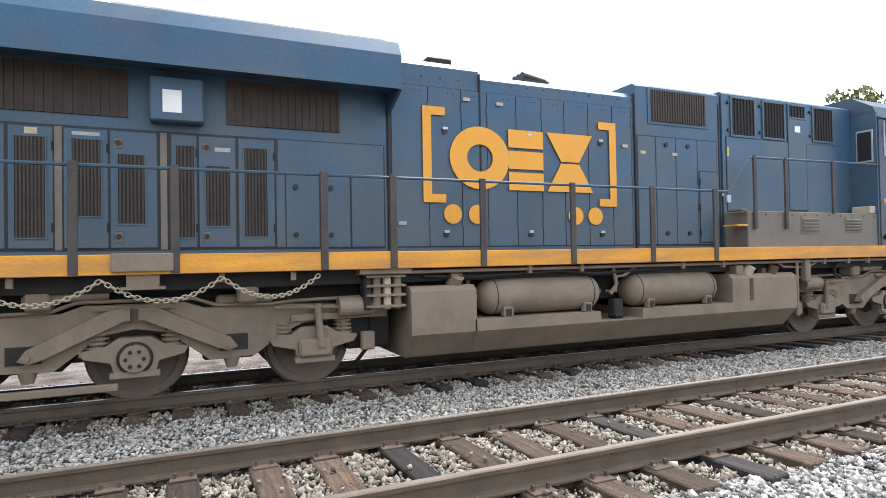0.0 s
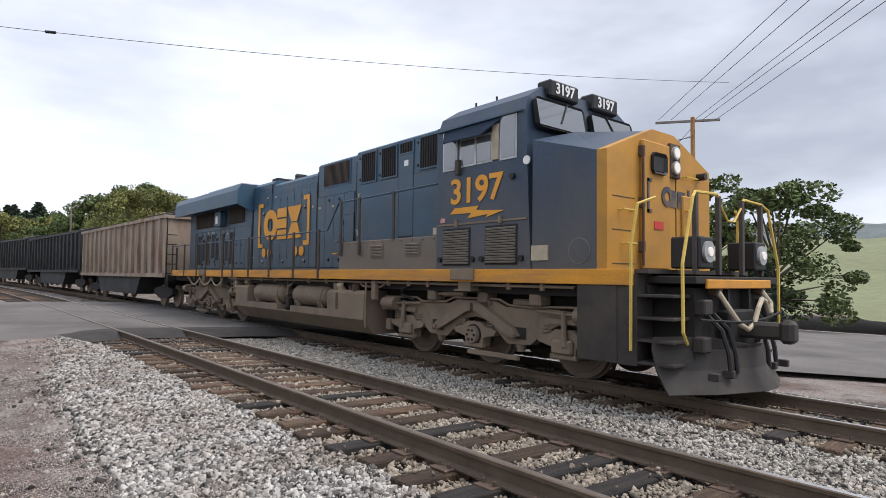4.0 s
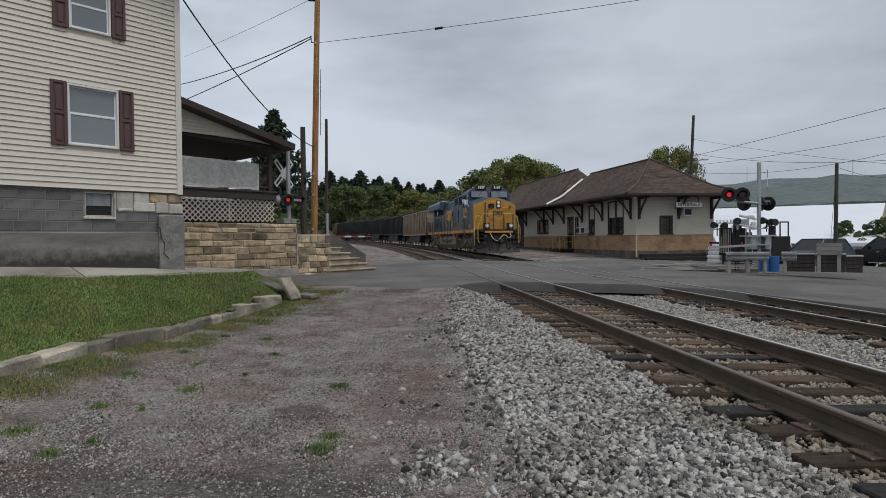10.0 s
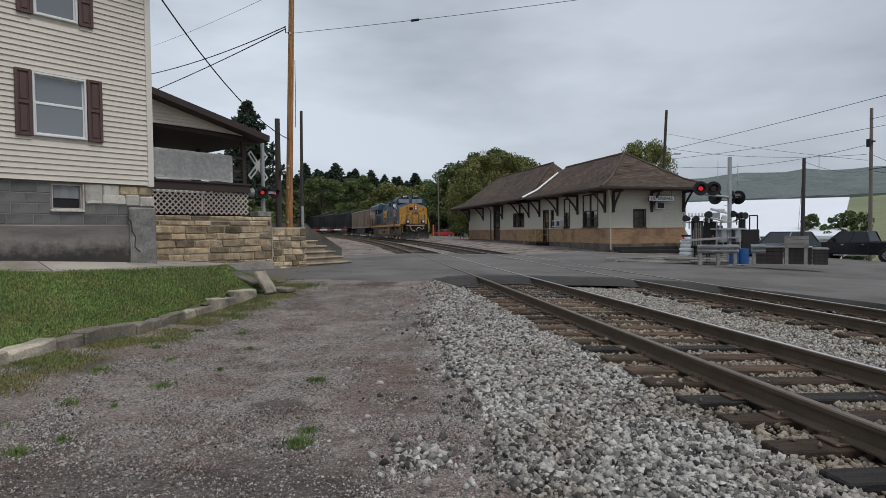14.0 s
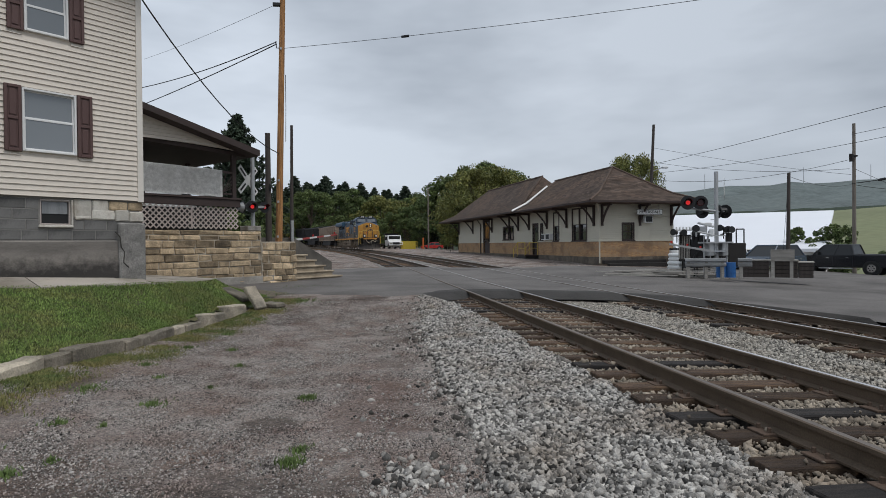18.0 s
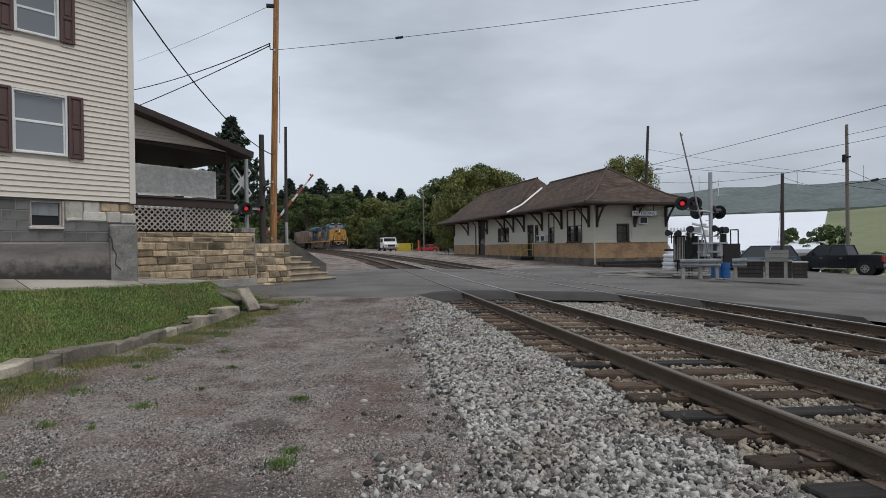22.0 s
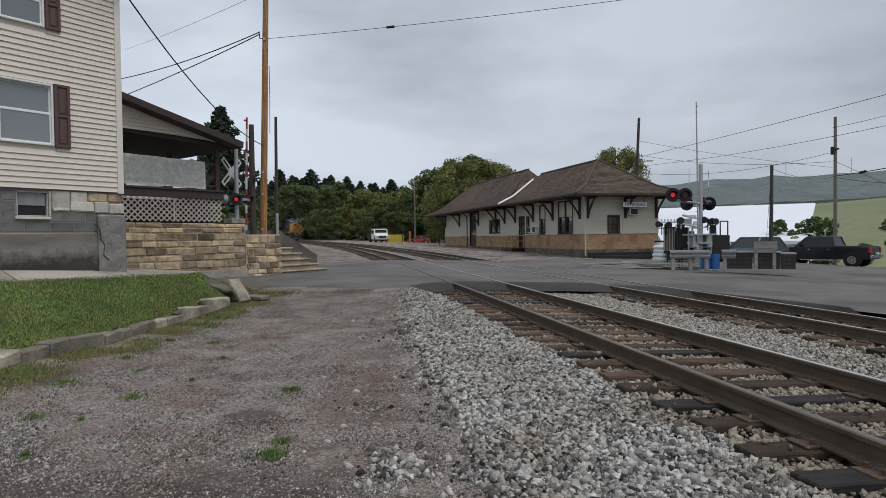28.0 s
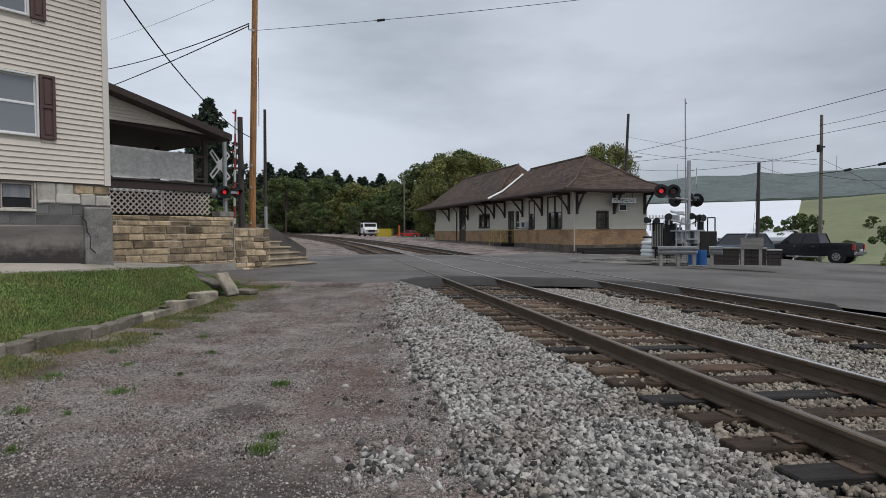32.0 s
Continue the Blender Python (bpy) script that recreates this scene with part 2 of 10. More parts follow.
M_GRAVEL = gravel_mat()
M_DIRT = mat("earth", (0.13, 0.105, 0.08), 0.95, scale=1.4, vary=0.4, bump=0.7, fine=45, stain=(0.07, 0.085, 0.03), stain_scale=1.3, stain_amount=0.6)
# Near-black, so the bed paints the shade in the gaps between loose stones.
M_BALLASTSHADE = mat("ballast_bed_shade", (0.04, 0.036, 0.032), 0.9, scale=8, vary=0.6, bump=1.0, fine=30, bump_dist=0.05)
M_FARBALLAST = mat("far_ballast", (0.2, 0.188, 0.172), 0.9, scale=5, vary=0.55, bump=1.0, fine=18, bump_dist=0.05, stain=(0.075, 0.065, 0.055), stain_scale=0.5, stain_amount=0.8)
M_STONE = mat("ballast_stone", (0.285, 0.272, 0.252), 0.88, scale=14, vary=0.45, bump=0.6, fine=120, random_vary=0.95, island=True, stain=(0.15, 0.115, 0.082), stain_scale=1.1, stain_amount=0.75)
M_STONEMID = mat("ballast_stone_pale", (0.31, 0.29, 0.255), 0.9, scale=9, vary=0.3, bump=0.3, fine=90, random_vary=0.6, island=True, stain=(0.22, 0.18, 0.13), stain_scale=1.5, stain_amount=0.5)
M_STONEBROWN = mat("ballast_stone_stained", (0.25, 0.215, 0.17), 0.9, scale=9, vary=0.3, bump=0.2, fine=90, random_vary=0.55, island=True, stain=(0.13, 0.095, 0.068), stain_scale=1.1, stain_amount=0.5)
M_ASPHALT = mat("asphalt", (0.138, 0.128, 0.12), 0.92, scale=0.45, vary=0.35, bump=0.5, stain=(0.055, 0.05, 0.046), stain_scale=0.3, stain_amount=0.7, fine=110)
M_ASPHALT_DARK = mat("asphalt_patch", (0.04, 0.037, 0.034), 0.9, scale=2, vary=0.4, bump=0.6, fine=60)
M_CONCRETE = mat("old_concrete", (0.33, 0.31, 0.28), 0.9, scale=2.2, vary=0.3, bump=0.5, stain=(0.11, 0.1, 0.09), stain_scale=1.8, stain_amount=0.8, fine=50)
M_BLOCK = mat("concrete_block", (0.125, 0.122, 0.118), 0.9, scale=2, vary=0.3, bump=0.4, stain=(0.22, 0.215, 0.205), stain_scale=2.0, stain_amount=0.45, fine=60, random_vary=0.22)
M_RAIL = mat("rail_steel", (0.115, 0.085, 0.06), 0.7, 0.3, scale=4, vary=0.3, bump=0.15, fine=80)
M_RAILTOP = mat("rail_running_surface", (0.68, 0.665, 0.66), 0.3, 0.9, scale=3, vary=0.2, bump=0.02)
M_RAILDULL = mat("rail_dull_surface", (0.2, 0.17, 0.145), 0.55, 0.7, scale=3, vary=0.25, bump=0.04)
M_TIE = mat("tie_wood", (0.082, 0.055, 0.039), 0.9, scale=3, vary=0.55, bump=0.9, fine=40, random_vary=0.55, stretch=(1, 12, 8), stain=(0.21, 0.128, 0.068), stain_scale=1.5, stain_amount=0.6, bump_dist=0.03)
M_TIEBLACK = mat("creosoted_tie_wood", (0.022, 0.019, 0.018), 0.8, scale=3, vary=0.5, bump=0.8, fine=40, random_vary=0.4, stretch=(1, 9, 6), stain=(0.09, 0.07, 0.055), stain_scale=1.5, stain_amount=0.5)
M_SIDING = mat("vinyl_siding", (0.68, 0.615, 0.535), 0.6, scale=0.8, vary=0.05, bump=0.03, fine=8, stain=(0.58, 0.525, 0.455), stain_scale=0.7, stain_amount=0.35)
M_WHITE = mat("white_paint", (0.74, 0.74, 0.73), 0.55, scale=2, vary=0.06, bump=0.04)
M_SHUTTER = mat("shutter_brown", (0.105, 0.06, 0.055), 0.55, scale=2, vary=0.12, bump=0.05)
M_DARKWOOD = mat("dark_brown_trim", (0.05, 0.035, 0.032), 0.7, scale=3, vary=0.2, bump=0.1)
M_LATTICE = mat("lattice_wood", (0.47, 0.41, 0.38), 0.8, scale=4, vary=0.25, bump=0.1)
M_SANDSTONE = mat("sandstone", (0.41, 0.315, 0.205), 0.92, scale=3, vary=0.4, bump=0.9, fine=30, random_vary=0.6, stain=(0.13, 0.105, 0.075), stain_scale=4.0, stain_amount=0.75)
M_MORTAR = mat("wall_mortar", (0.4, 0.35, 0.28), 0.95, scale=5, vary=0.3, bump=0.6)
M_GRASSBED = mat("lawn_soil", (0.055, 0.07, 0.025), 0.95, scale=1.2, vary=0.4, bump=0.6, stain=(0.14, 0.11, 0.06), stain_scale=1.0, stain_amount=0.6, fine=40)
M_GRASS = mat("grass_blades", (0.12, 0.18, 0.042), 0.7, scale=1.4, vary=0.45, bump=0, random_vary=0.6, island=True, stain=(0.21, 0.175, 0.065), stain_scale=1.6, stain_amount=0.55)
M_POLE = mat("fresh_pole_wood", (0.38, 0.19, 0.074), 0.85, scale=3, vary=0.6, bump=0.6, stretch=(7, 7, 0.5), stain=(0.16, 0.085, 0.045), stain_scale=3.5, stain_amount=0.75)
M_POLEGREY = mat("weathered_pole_wood", (0.19, 0.165, 0.14), 0.9, scale=2, vary=0.3, bump=0.3, stretch=(6, 6, 0.4))
M_POLEDARK = mat("creosoted_pole_wood", (0.06, 0.05, 0.045), 0.9, scale=2, vary=0.3, bump=0.3, stretch=(6, 6, 0.4))
M_WIRE = mat("cable_rubber", (0.015, 0.015, 0.016), 0.6, vary=0.1, bump=0)
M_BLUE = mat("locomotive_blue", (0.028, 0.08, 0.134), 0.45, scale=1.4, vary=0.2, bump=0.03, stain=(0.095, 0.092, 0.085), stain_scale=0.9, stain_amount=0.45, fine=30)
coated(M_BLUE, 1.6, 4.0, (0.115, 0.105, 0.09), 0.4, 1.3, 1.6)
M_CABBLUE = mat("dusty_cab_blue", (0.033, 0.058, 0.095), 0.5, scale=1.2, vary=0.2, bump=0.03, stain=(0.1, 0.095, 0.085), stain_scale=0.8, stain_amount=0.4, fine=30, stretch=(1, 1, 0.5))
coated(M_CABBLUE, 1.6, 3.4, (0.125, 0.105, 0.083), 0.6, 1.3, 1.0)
M_YELLOW = mat("locomotive_yellow", (0.46, 0.225, 0.034), 0.55, scale=1.6, vary=0.16, bump=0.03, stain=(0.24, 0.13, 0.05), stain_scale=1.4, stain_amount=0.45)
M_SILLYEL = mat("sill_yellow", (0.62, 0.275, 0.03), 0.6, scale=2, vary=0.25, bump=0.05, stain=(0.33, 0.17, 0.075), stain_scale=1.6, stain_amount=0.8, stretch=(1, 0.4, 3))
M_DUST = mat("brake_dust_brown", (0.215, 0.165, 0.118), 0.9, scale=2.2, vary=0.16, bump=0.1, stain=(0.1, 0.078, 0.058), stain_scale=1.2, stain_amount=0.55)
M_DUSTBLUE = mat("dusty_grey_paint", (0.155, 0.135, 0.112), 0.75, scale=1.5, vary=0.2, bump=0.04, stain=(0.22, 0.165, 0.115), stain_scale=1.2, stain_amount=0.6)
M_WHEEL = mat("wheel_steel", (0.15, 0.115, 0.088), 0.7, 0.2, scale=3, vary=0.25, bump=0.05)
M_UNDER = mat("underframe_black", (0.02, 0.018, 0.017), 0.8, scale=3, vary=0.3, bump=0.1)
M_PALESTICK = mat("faded_sticker", (0.34, 0.335, 0.31), 0.7, scale=6, vary=0.2, bump=0)
M_GRILLE = mat("grille_dark", (0.05, 0.036, 0.029), 0.7, scale=5, vary=0.3, bump=0.2)
M_POSTBROWN = mat("rail_post_brown", (0.06, 0.05, 0.044), 0.7, scale=3, vary=0.3, bump=0.1)
M_LOUVER = mat("louver_dusty", (0.19, 0.17, 0.145), 0.7, scale=3, vary=0.25, bump=0.05)
# Black paint; also colours sheets that stand in for shade in gaps.
M_BLACK = mat("black_paint_and_shade", (0.014, 0.014, 0.015), 0.5, scale=3, vary=0.2, bump=0.03)
M_STEEL = mat("galvanised_steel", (0.45, 0.46, 0.47), 0.5, 0.55, scale=3, vary=0.15, bump=0.05, stain=(0.3, 0.29, 0.28), stain_scale=2)
M_ROOF = mat("brown_shingle", (0.085, 0.06, 0.047), 0.9, scale=2.5, vary=0.45, bump=0.5, fine=20, stain=(0.13, 0.085, 0.06), stain_scale=0.5, stain_amount=0.6)
M_SHINGLE = mat("brown_shingle_tab", (0.09, 0.064, 0.05), 0.9, scale=0.9, vary=0.45, bump=0.4, fine=20, random_vary=0.38, island=True, stain=(0.15, 0.095, 0.065), stain_scale=0.35, stain_amount=0.7)
M_DEPOT = mat("cream_clapboard", (0.56, 0.53, 0.44), 0.7, scale=1.2, vary=0.08, bump=0.05, stain=(0.42, 0.4, 0.33), stain_scale=1.2, stain_amount=0.4)
M_BRICK = mat("tan_brick", (0.42, 0.255, 0.135), 0.9, scale=3, vary=0.3, bump=0.3, random_vary=0.35, stain=(0.2, 0.13, 0.085), stain_scale=1.2, stain_amount=0.5)
M_BRICKMORTAR = mat("brick_mortar", (0.3, 0.25, 0.2), 0.95, scale=5, vary=0.25, bump=0.2)
M_COALCAR_BLACK = mat("coal_car_black", (0.028, 0.028, 0.03), 0.7, scale=1.5, vary=0.3, bump=0.08, stain=(0.075, 0.07, 0.066), stain_scale=0.9, stain_amount=0.5)
M_COALCAR_TAN = mat("coal_car_rust_tan", (0.34, 0.27, 0.21), 0.75, scale=1.5, vary=0.25, bump=0.08, stain=(0.15, 0.07, 0.04), stain_scale=1.4, stain_amount=0.75, stretch=(1, 1, 0.35))
M_COAL = mat("coal", (0.016, 0.016, 0.017), 0.6, scale=8, vary=0.5, bump=1.0, fine=20, bump_dist=0.1)
M_RED = mat("red_plastic", (0.5, 0.03, 0.025), 0.4, vary=0.1, bump=0)
M_REDLAMP = glow("lit_red_signal", (0.8, 0.02, 0.02), 0.55)
M_HEADLAMP = glow("lit_headlamp", (0.75, 0.72, 0.64), 0.12)
M_BARK = mat("bark", (0.09, 0.07, 0.052), 0.95, scale=5, vary=0.35, bump=0.5, stretch=(3, 3, 0.5))
M_LEAF = mat("broadleaf_green", (0.082, 0.118, 0.036), 0.7, scale=0.35, vary=0.5, bump=0, random_vary=0.55, island=True, stain=(0.13, 0.13, 0.036), stain_scale=0.18, stain_amount=0.55)
M_LEAF_YELLOW = mat("broadleaf_yellow_green", (0.165, 0.165, 0.042), 0.7, scale=0.35, vary=0.45, bump=0, random_vary=0.5, island=True, stain=(0.08, 0.11, 0.035), stain_scale=0.3, stain_amount=0.85)
M_NEEDLE = mat("conifer_green", (0.038, 0.056, 0.034), 0.8, scale=0.5, vary=0.45, bump=0, random_vary=0.45, island=True)
M_FIELD = mat("hay_field", (0.165, 0.182, 0.095), 0.95, scale=0.012, vary=0.25, bump=0.1, stain=(0.2, 0.2, 0.11), stain_scale=0.008, stain_amount=0.6, fine=0.2)
# Distance haze is painted into this base colour: paler and bluer than nearer woods.
M_RIDGEHAZE = mat("hazed_wooded_ridge", (0.112, 0.136, 0.132), 0.95, scale=0.02, vary=0.35, bump=0.4, fine=0.09, stain=(0.115, 0.13, 0.125), stain_scale=0.006, stain_amount=0.4, bump_dist=8)
M_WHITEROOF = mat("white_metal_roof", (0.78, 0.8, 0.84), 0.5, scale=0.2, vary=0.03, bump=0.02)
M_CARBLACK = mat("black_car_paint", (0.012, 0.013, 0.016), 0.22, scale=2, vary=0.1, bump=0, spec=0.6)
M_CARBLUE = mat("grey_blue_car_paint", (0.05, 0.07, 0.1), 0.25, scale=2, vary=0.1, bump=0, spec=0.6)
M_TYRE = mat("tyre_rubber", (0.018, 0.018, 0.018), 0.85, vary=0.2, bump=0.1)
M_CHROME = mat("chrome", (0.7, 0.7, 0.7), 0.2, 1.0, vary=0.03, bump=0)
M_TAN = mat("tan_hose", (0.42, 0.36, 0.26), 0.7, vary=0.2, bump=0.05)
M_RUST = mat("rusty_metal", (0.1, 0.068, 0.05), 0.85, 0.2, scale=3, vary=0.35, bump=0.2)
M_PALEWOOD = mat("grey_boards", (0.33, 0.31, 0.28), 0.9, scale=2, vary=0.3, bump=0.2, random_vary=0.3, stretch=(1, 6, 6))
M_BLUEBIN = mat("blue_plastic", (0.03, 0.13, 0.36), 0.45, vary=0.1, bump=0)
M_GLASS = bpy.data.materials.new("window_glass")
M_GLASS.use_nodes = True
_b = M_GLASS.node_tree.nodes["Principled BSDF"]
_b.inputs["Base Color"].default_value = (0.05, 0.06, 0.065, 1)
_b.inputs["Roughness"].default_value = 0.06
_b.inputs["Specular IOR Level"].default_value = 0.9


# ---- building helpers ----
def part(name, bm, material, parent=None, label="", loc=None, smooth=False):
    """Links a bmesh as one mesh object under a thing or a part."""
    me = bpy.data.meshes.new(name)
    bm.normal_update()
    bm.to_mesh(me)
    bm.free()
    me.materials.append(material)
    if smooth:
        for p in me.polygons:
            p.use_smooth = True
    ob = new(name, me)
    if loc:
        ob.location = loc
    if parent:
        ob.parent = parent
    if label:
        tagged(ob, label)
    return ob


def raw(name, verts, faces, material, parent=None, smooth=False):
    me = bpy.data.meshes.new(name)
    me.from_pydata(verts, [], faces)
    me.materials.append(material)
    if smooth:
        for p in me.polygons:
            p.use_smooth = True
    ob = new(name, me)
    if parent:
        ob.parent = parent
    return ob


def shared(name, me, m, parent=None):
    """One more object on the same mesh."""
    ob = new(name, me)
    ob.matrix_basis = m
    if parent:
        ob.parent = parent
    return ob


def thing(name, label, category, m=None, group="", kind=""):
    e = new(name)
    e.empty_display_size = 0.2
    if m is not None:
        e.matrix_basis = m
    return tagged(e, label, category, group, kind)


def box(bm, c, s, bevel=0.0, m=None):
    """A box with centre c and size s."""
    r = bmesh.ops.create_cube(bm, size=1.0, matrix=(m or Matrix()) @ Matrix.Translation(c) @ Matrix.Diagonal((*s, 1)))
    if bevel:
        vs = set(r["verts"])
        es = [e for e in bm.edges if e.verts[0] in vs and e.verts[1] in vs]
        bmesh.ops.bevel(bm, geom=es, offset=bevel, segments=1, affect="EDGES")
    return bm


def boxes(*items, bevel=0.0):
    bm = bmesh.new()
    for c, s in items:
        box(bm, c, s, bevel)
    return bm


def span(bm, lo, hi, bevel=0.0):
    """A box between two corners."""
    return box(bm, [(a + b) / 2 for a, b in zip(lo, hi)], [abs(b - a) for a, b in zip(lo, hi)], bevel)


def slab(lo, hi, bevel=0.0):
    return span(bmesh.new(), lo, hi, bevel)


def cyl(bm, a, b, r, r2=None, n=12, caps=True):
    """A round bar from a to b."""
    a, b = Vector(a), Vector(b)
    d = b - a
    m = Matrix.Translation((a + b) / 2) @ d.to_track_quat("Z", "Y").to_matrix().to_4x4()
    bmesh.ops.create_cone(bm, cap_ends=caps, segments=n, radius1=r, radius2=r if r2 is None else r2, depth=d.length, matrix=m)
    return bm


def bar(a, b, r, r2=None, n=12):
    return cyl(bmesh.new(), a, b, r, r2, n)


def pipe(bm, pts, r, n=6):
    """One continuous round tube through the points."""
    pts = [Vector(p) for p in pts]
    rings, side = [], None
    for i, p in enumerate(pts):
        d = (pts[min(i + 1, len(pts) - 1)] - pts[max(i - 1, 0)]).normalized()
        if d.length < 0.5:
            d = (pts[i] - pts[i - 1]).normalized()
        if side is None:
            side = d.orthogonal().normalized()
        side = (side - d * side.dot(d)).normalized()
        up = d.cross(side)
        rings.append([bm.verts.new(p + r * (math.cos(6.2832 * k / n) * side + math.sin(6.2832 * k / n) * up)) for k in range(n)])
    for r0, r1 in zip(rings, rings[1:]):
        for k in range(n):
            bm.faces.new((r0[k], r0[(k + 1) % n], r1[(k + 1) % n], r1[k]))
    bm.faces.new(rings[0][::-1])
    bm.faces.new(rings[-1])
    return bm


def prism(bm, outline, lo, hi, axis="x"):
    """An outline of (u, v) pushed from lo to hi along an axis; for x: (y, z), for y: (x, z), for z: (x, y)."""
    put = {"x": lambda u, v, w: (w, u, v), "y": lambda u, v, w: (u, w, v), "z": lambda u, v, w: (u, v, w)}[axis]
    a = [bm.verts.new(put(u, v, lo)) for u, v in outline]
    b = [bm.verts.new(put(u, v, hi)) for u, v in outline]
    n = len(outline)
    fs = [bm.faces.new(a), bm.faces.new(b[::-1])]
    for i in range(n):
        fs.append(bm.faces.new((a[i], b[i], b[(i + 1) % n], a[(i + 1) % n])))
    bmesh.ops.recalc_face_normals(bm, faces=fs)
    return bm


def text(name, words, size, m, material, parent=None, depth=0.004, align="CENTER", bold=0.0):
    cu = bpy.data.curves.new(name, "FONT")
    cu.offset = bold
    cu.body, cu.size, cu.extrude, cu.align_x, cu.align_y = words, size, depth, align, "CENTER"
    cu.materials.append(material)
    ob = new(name, cu)
    ob.matrix_basis = m
    if parent:
        ob.parent = parent
    return ob


# ---- the lie of the land ----
R_CURVE, S0 = 450.0, 14.0
X1, X2 = 4.255, 8.62          # the two track centres where they run straight
RAILS = ((3.5, 0.0), (5.01, -0.053), (7.865, -0.154), (9.375, -0.207))


def climb(y):
    return 0.0105 * max(0.0, y - 20.0)


def rail_line(u, s, z=0.0):
    """The place at lateral offset u (as on the straight) and length s along the line, and the heading."""
    if s <= S0:
        return Vector((u, s, z + climb(s))), 0.0
    a = (s - S0) / R_CURVE
    y = S0 + R_CURVE * math.sin(a)
    x = X2 - R_CURVE * (1 - math.cos(a))
    return Vector((x + (u - X2) * math.cos(a), y + (u - X2) * math.sin(a), z + climb(s))), a


def lateral(x, y):
    return x + (max(0.0, y - S0) ** 2) / (2 * R_CURVE)


def lerp(x, pts):
    if x <= pts[0][0]:
        return pts[0][1]
    for (a, p), (b, q) in zip(pts, pts[1:]):
        if x <= b:
            return p + (q - p) * (x - a) / (b - a)
    return pts[-1][1]


def land(x, y):
    """Height of the ground."""
    u = lateral(x, y)
    cross = [(-60, 4.0), (-30, 2.2), (-9, 0.75), (-4.5, -0.02), (-2.8, -0.26), (-1, -0.31), (1.0, -0.31), (1.7, -0.29), (2.6, -0.235), (3.5, -0.225),
             (5.4, -0.3), (6.5, -0.36), (7.6, -0.385), (9.7, -0.445), (10.6, -0.46), (30, -1.05), (60, -3.0), (120, -16), (400, -30), (3000, -30)]
    z = lerp(u, cross) + climb(min(y, 220.0))
    if -9.0 < u < 2.8 and 11.5 < y < 60:
        z += 0.29 * min(1.0, (y - 11.5) / 3.0) * min(1.0, (2.8 - u) / 0.8)
    if u > 10.0:
        z += 0.013 * min(max(y - 15.0, 0.0), 30.0) * min(1.0, (u - 10.0) / 3.0) * max(0.0, min(1.0, (45 - u) / 20))
    if u < -2.8:
        z += 0.014 * max(0.0, min(y, 120.0) - 14.0) * min(1.0, (-2.8 - u) / 4.0)
    return z


# ---- ground ----
def sheet(name, xs, ys, height, material, lift=0.0, keep=None):
    """A ground sheet over a grid of x and y; keep says which cells belong to it."""
    verts = [(x, y, height(x, y) + lift) for y in ys for x in xs]
    nx = len(xs)
    faces = []
    for j in range(len(ys) - 1):
        for i in range(nx - 1):
            if keep is None or keep((xs[i] + xs[i + 1]) / 2, (ys[j] + ys[j + 1]) / 2):
                k = j * nx + i
                faces.append((k, k + 1, k + nx + 1, k + nx))
    return raw(name, verts, faces, material, smooth=True)


def steps(a, b, d):
    n = max(1, int(round((b - a) / d)))
    return [a + (b - a) * i / n for i in range(n + 1)]


def bumpy(x, y):
    return land(x, y) + 0.02 * noise.noise((x * 0.7, y * 0.7, 0.3)) + 0.012 * noise.noise((x * 2.3, y * 2.3, 1.3))


def road_z(x, y):
    """The road lies level with the rail heads where it crosses them."""
    u = lateral(x, y)
    z = lerp(u, [(-6, 0.12), (-2, 0.02), (2.9, -0.01), (3.5, -0.012), (5.01, -0.063), (7.865, -0.165), (9.375, -0.218), (11, -0.3), (30, -1.0), (60, -2.9)]) + climb(y)
    if u > 10.0:
        z += 0.013 * min(max(y - 15.0, 0.0), 30.0) * min(1.0, (u - 10.0) / 3.0) * max(0.0, min(1.0, (45 - u) / 20))
    return z


def road_near(x):
    return lerp(x, [(-12, 17.8), (-1.6, 16.4), (1.7, 14.4), (3.6, 15.6), (7.4, 15.4), (9.2, 14.0), (11.0, 8.2), (14, 3.0), (22, -6), (40, -30)])


def road_far(x):
    return lerp(x, [(-8, 27.5), (-2, 28.5), (2, 30.5), (11, 32.5), (16, 32.0), (24, 33), (40, 45)])


XS = [-3000, -1200, -500, -200, -120, -80, -60] + steps(-45, -12, 3) + steps(-11, 32, 0.5) + [34, 37, 41, 46, 52, 60, 80, 120, 200, 300, 400, 800, 3000]
YS = [-3000, -800, -300, -120, -60] + steps(-40, -12, 4) + steps(-11, 34, 0.5) + steps(36, 80, 4) + steps(90, 300, 15) + [400, 800, 3000]


def ballast_edge(y):
    """Where the ballast begins beside the drive."""
    return lerp(y, [(3, 1.25), (6, 1.36), (8, 1.42), (11, 1.62), (14, 2.0), (16, 2.2)]) + 0.09 * noise.noise((0, y * 0.9, 3)) + 0.05 * noise.noise((0, y * 3.1, 8))


def ground_z(x, y):
    """The earth keeps clear below the road and the ballast."""
    if y < 15.5 and 2.0 < x < 10.6:
        return land(x, y) - 0.07
    if road_near(x) + 0.4 < y < road_far(x) - 0.4 and -8.5 < x < 45:
        return min(bumpy(x, y), road_z(x, y) - 0.15)
    return bumpy(x, y)


ground = tagged(sheet("ground", XS, YS, ground_z, M_GRAVEL), "grey-brown gravel and bare earth with worn ruts", "ground", kind="structure")


def on_road(x, y):
    return road_near(x) < y < road_far(x)


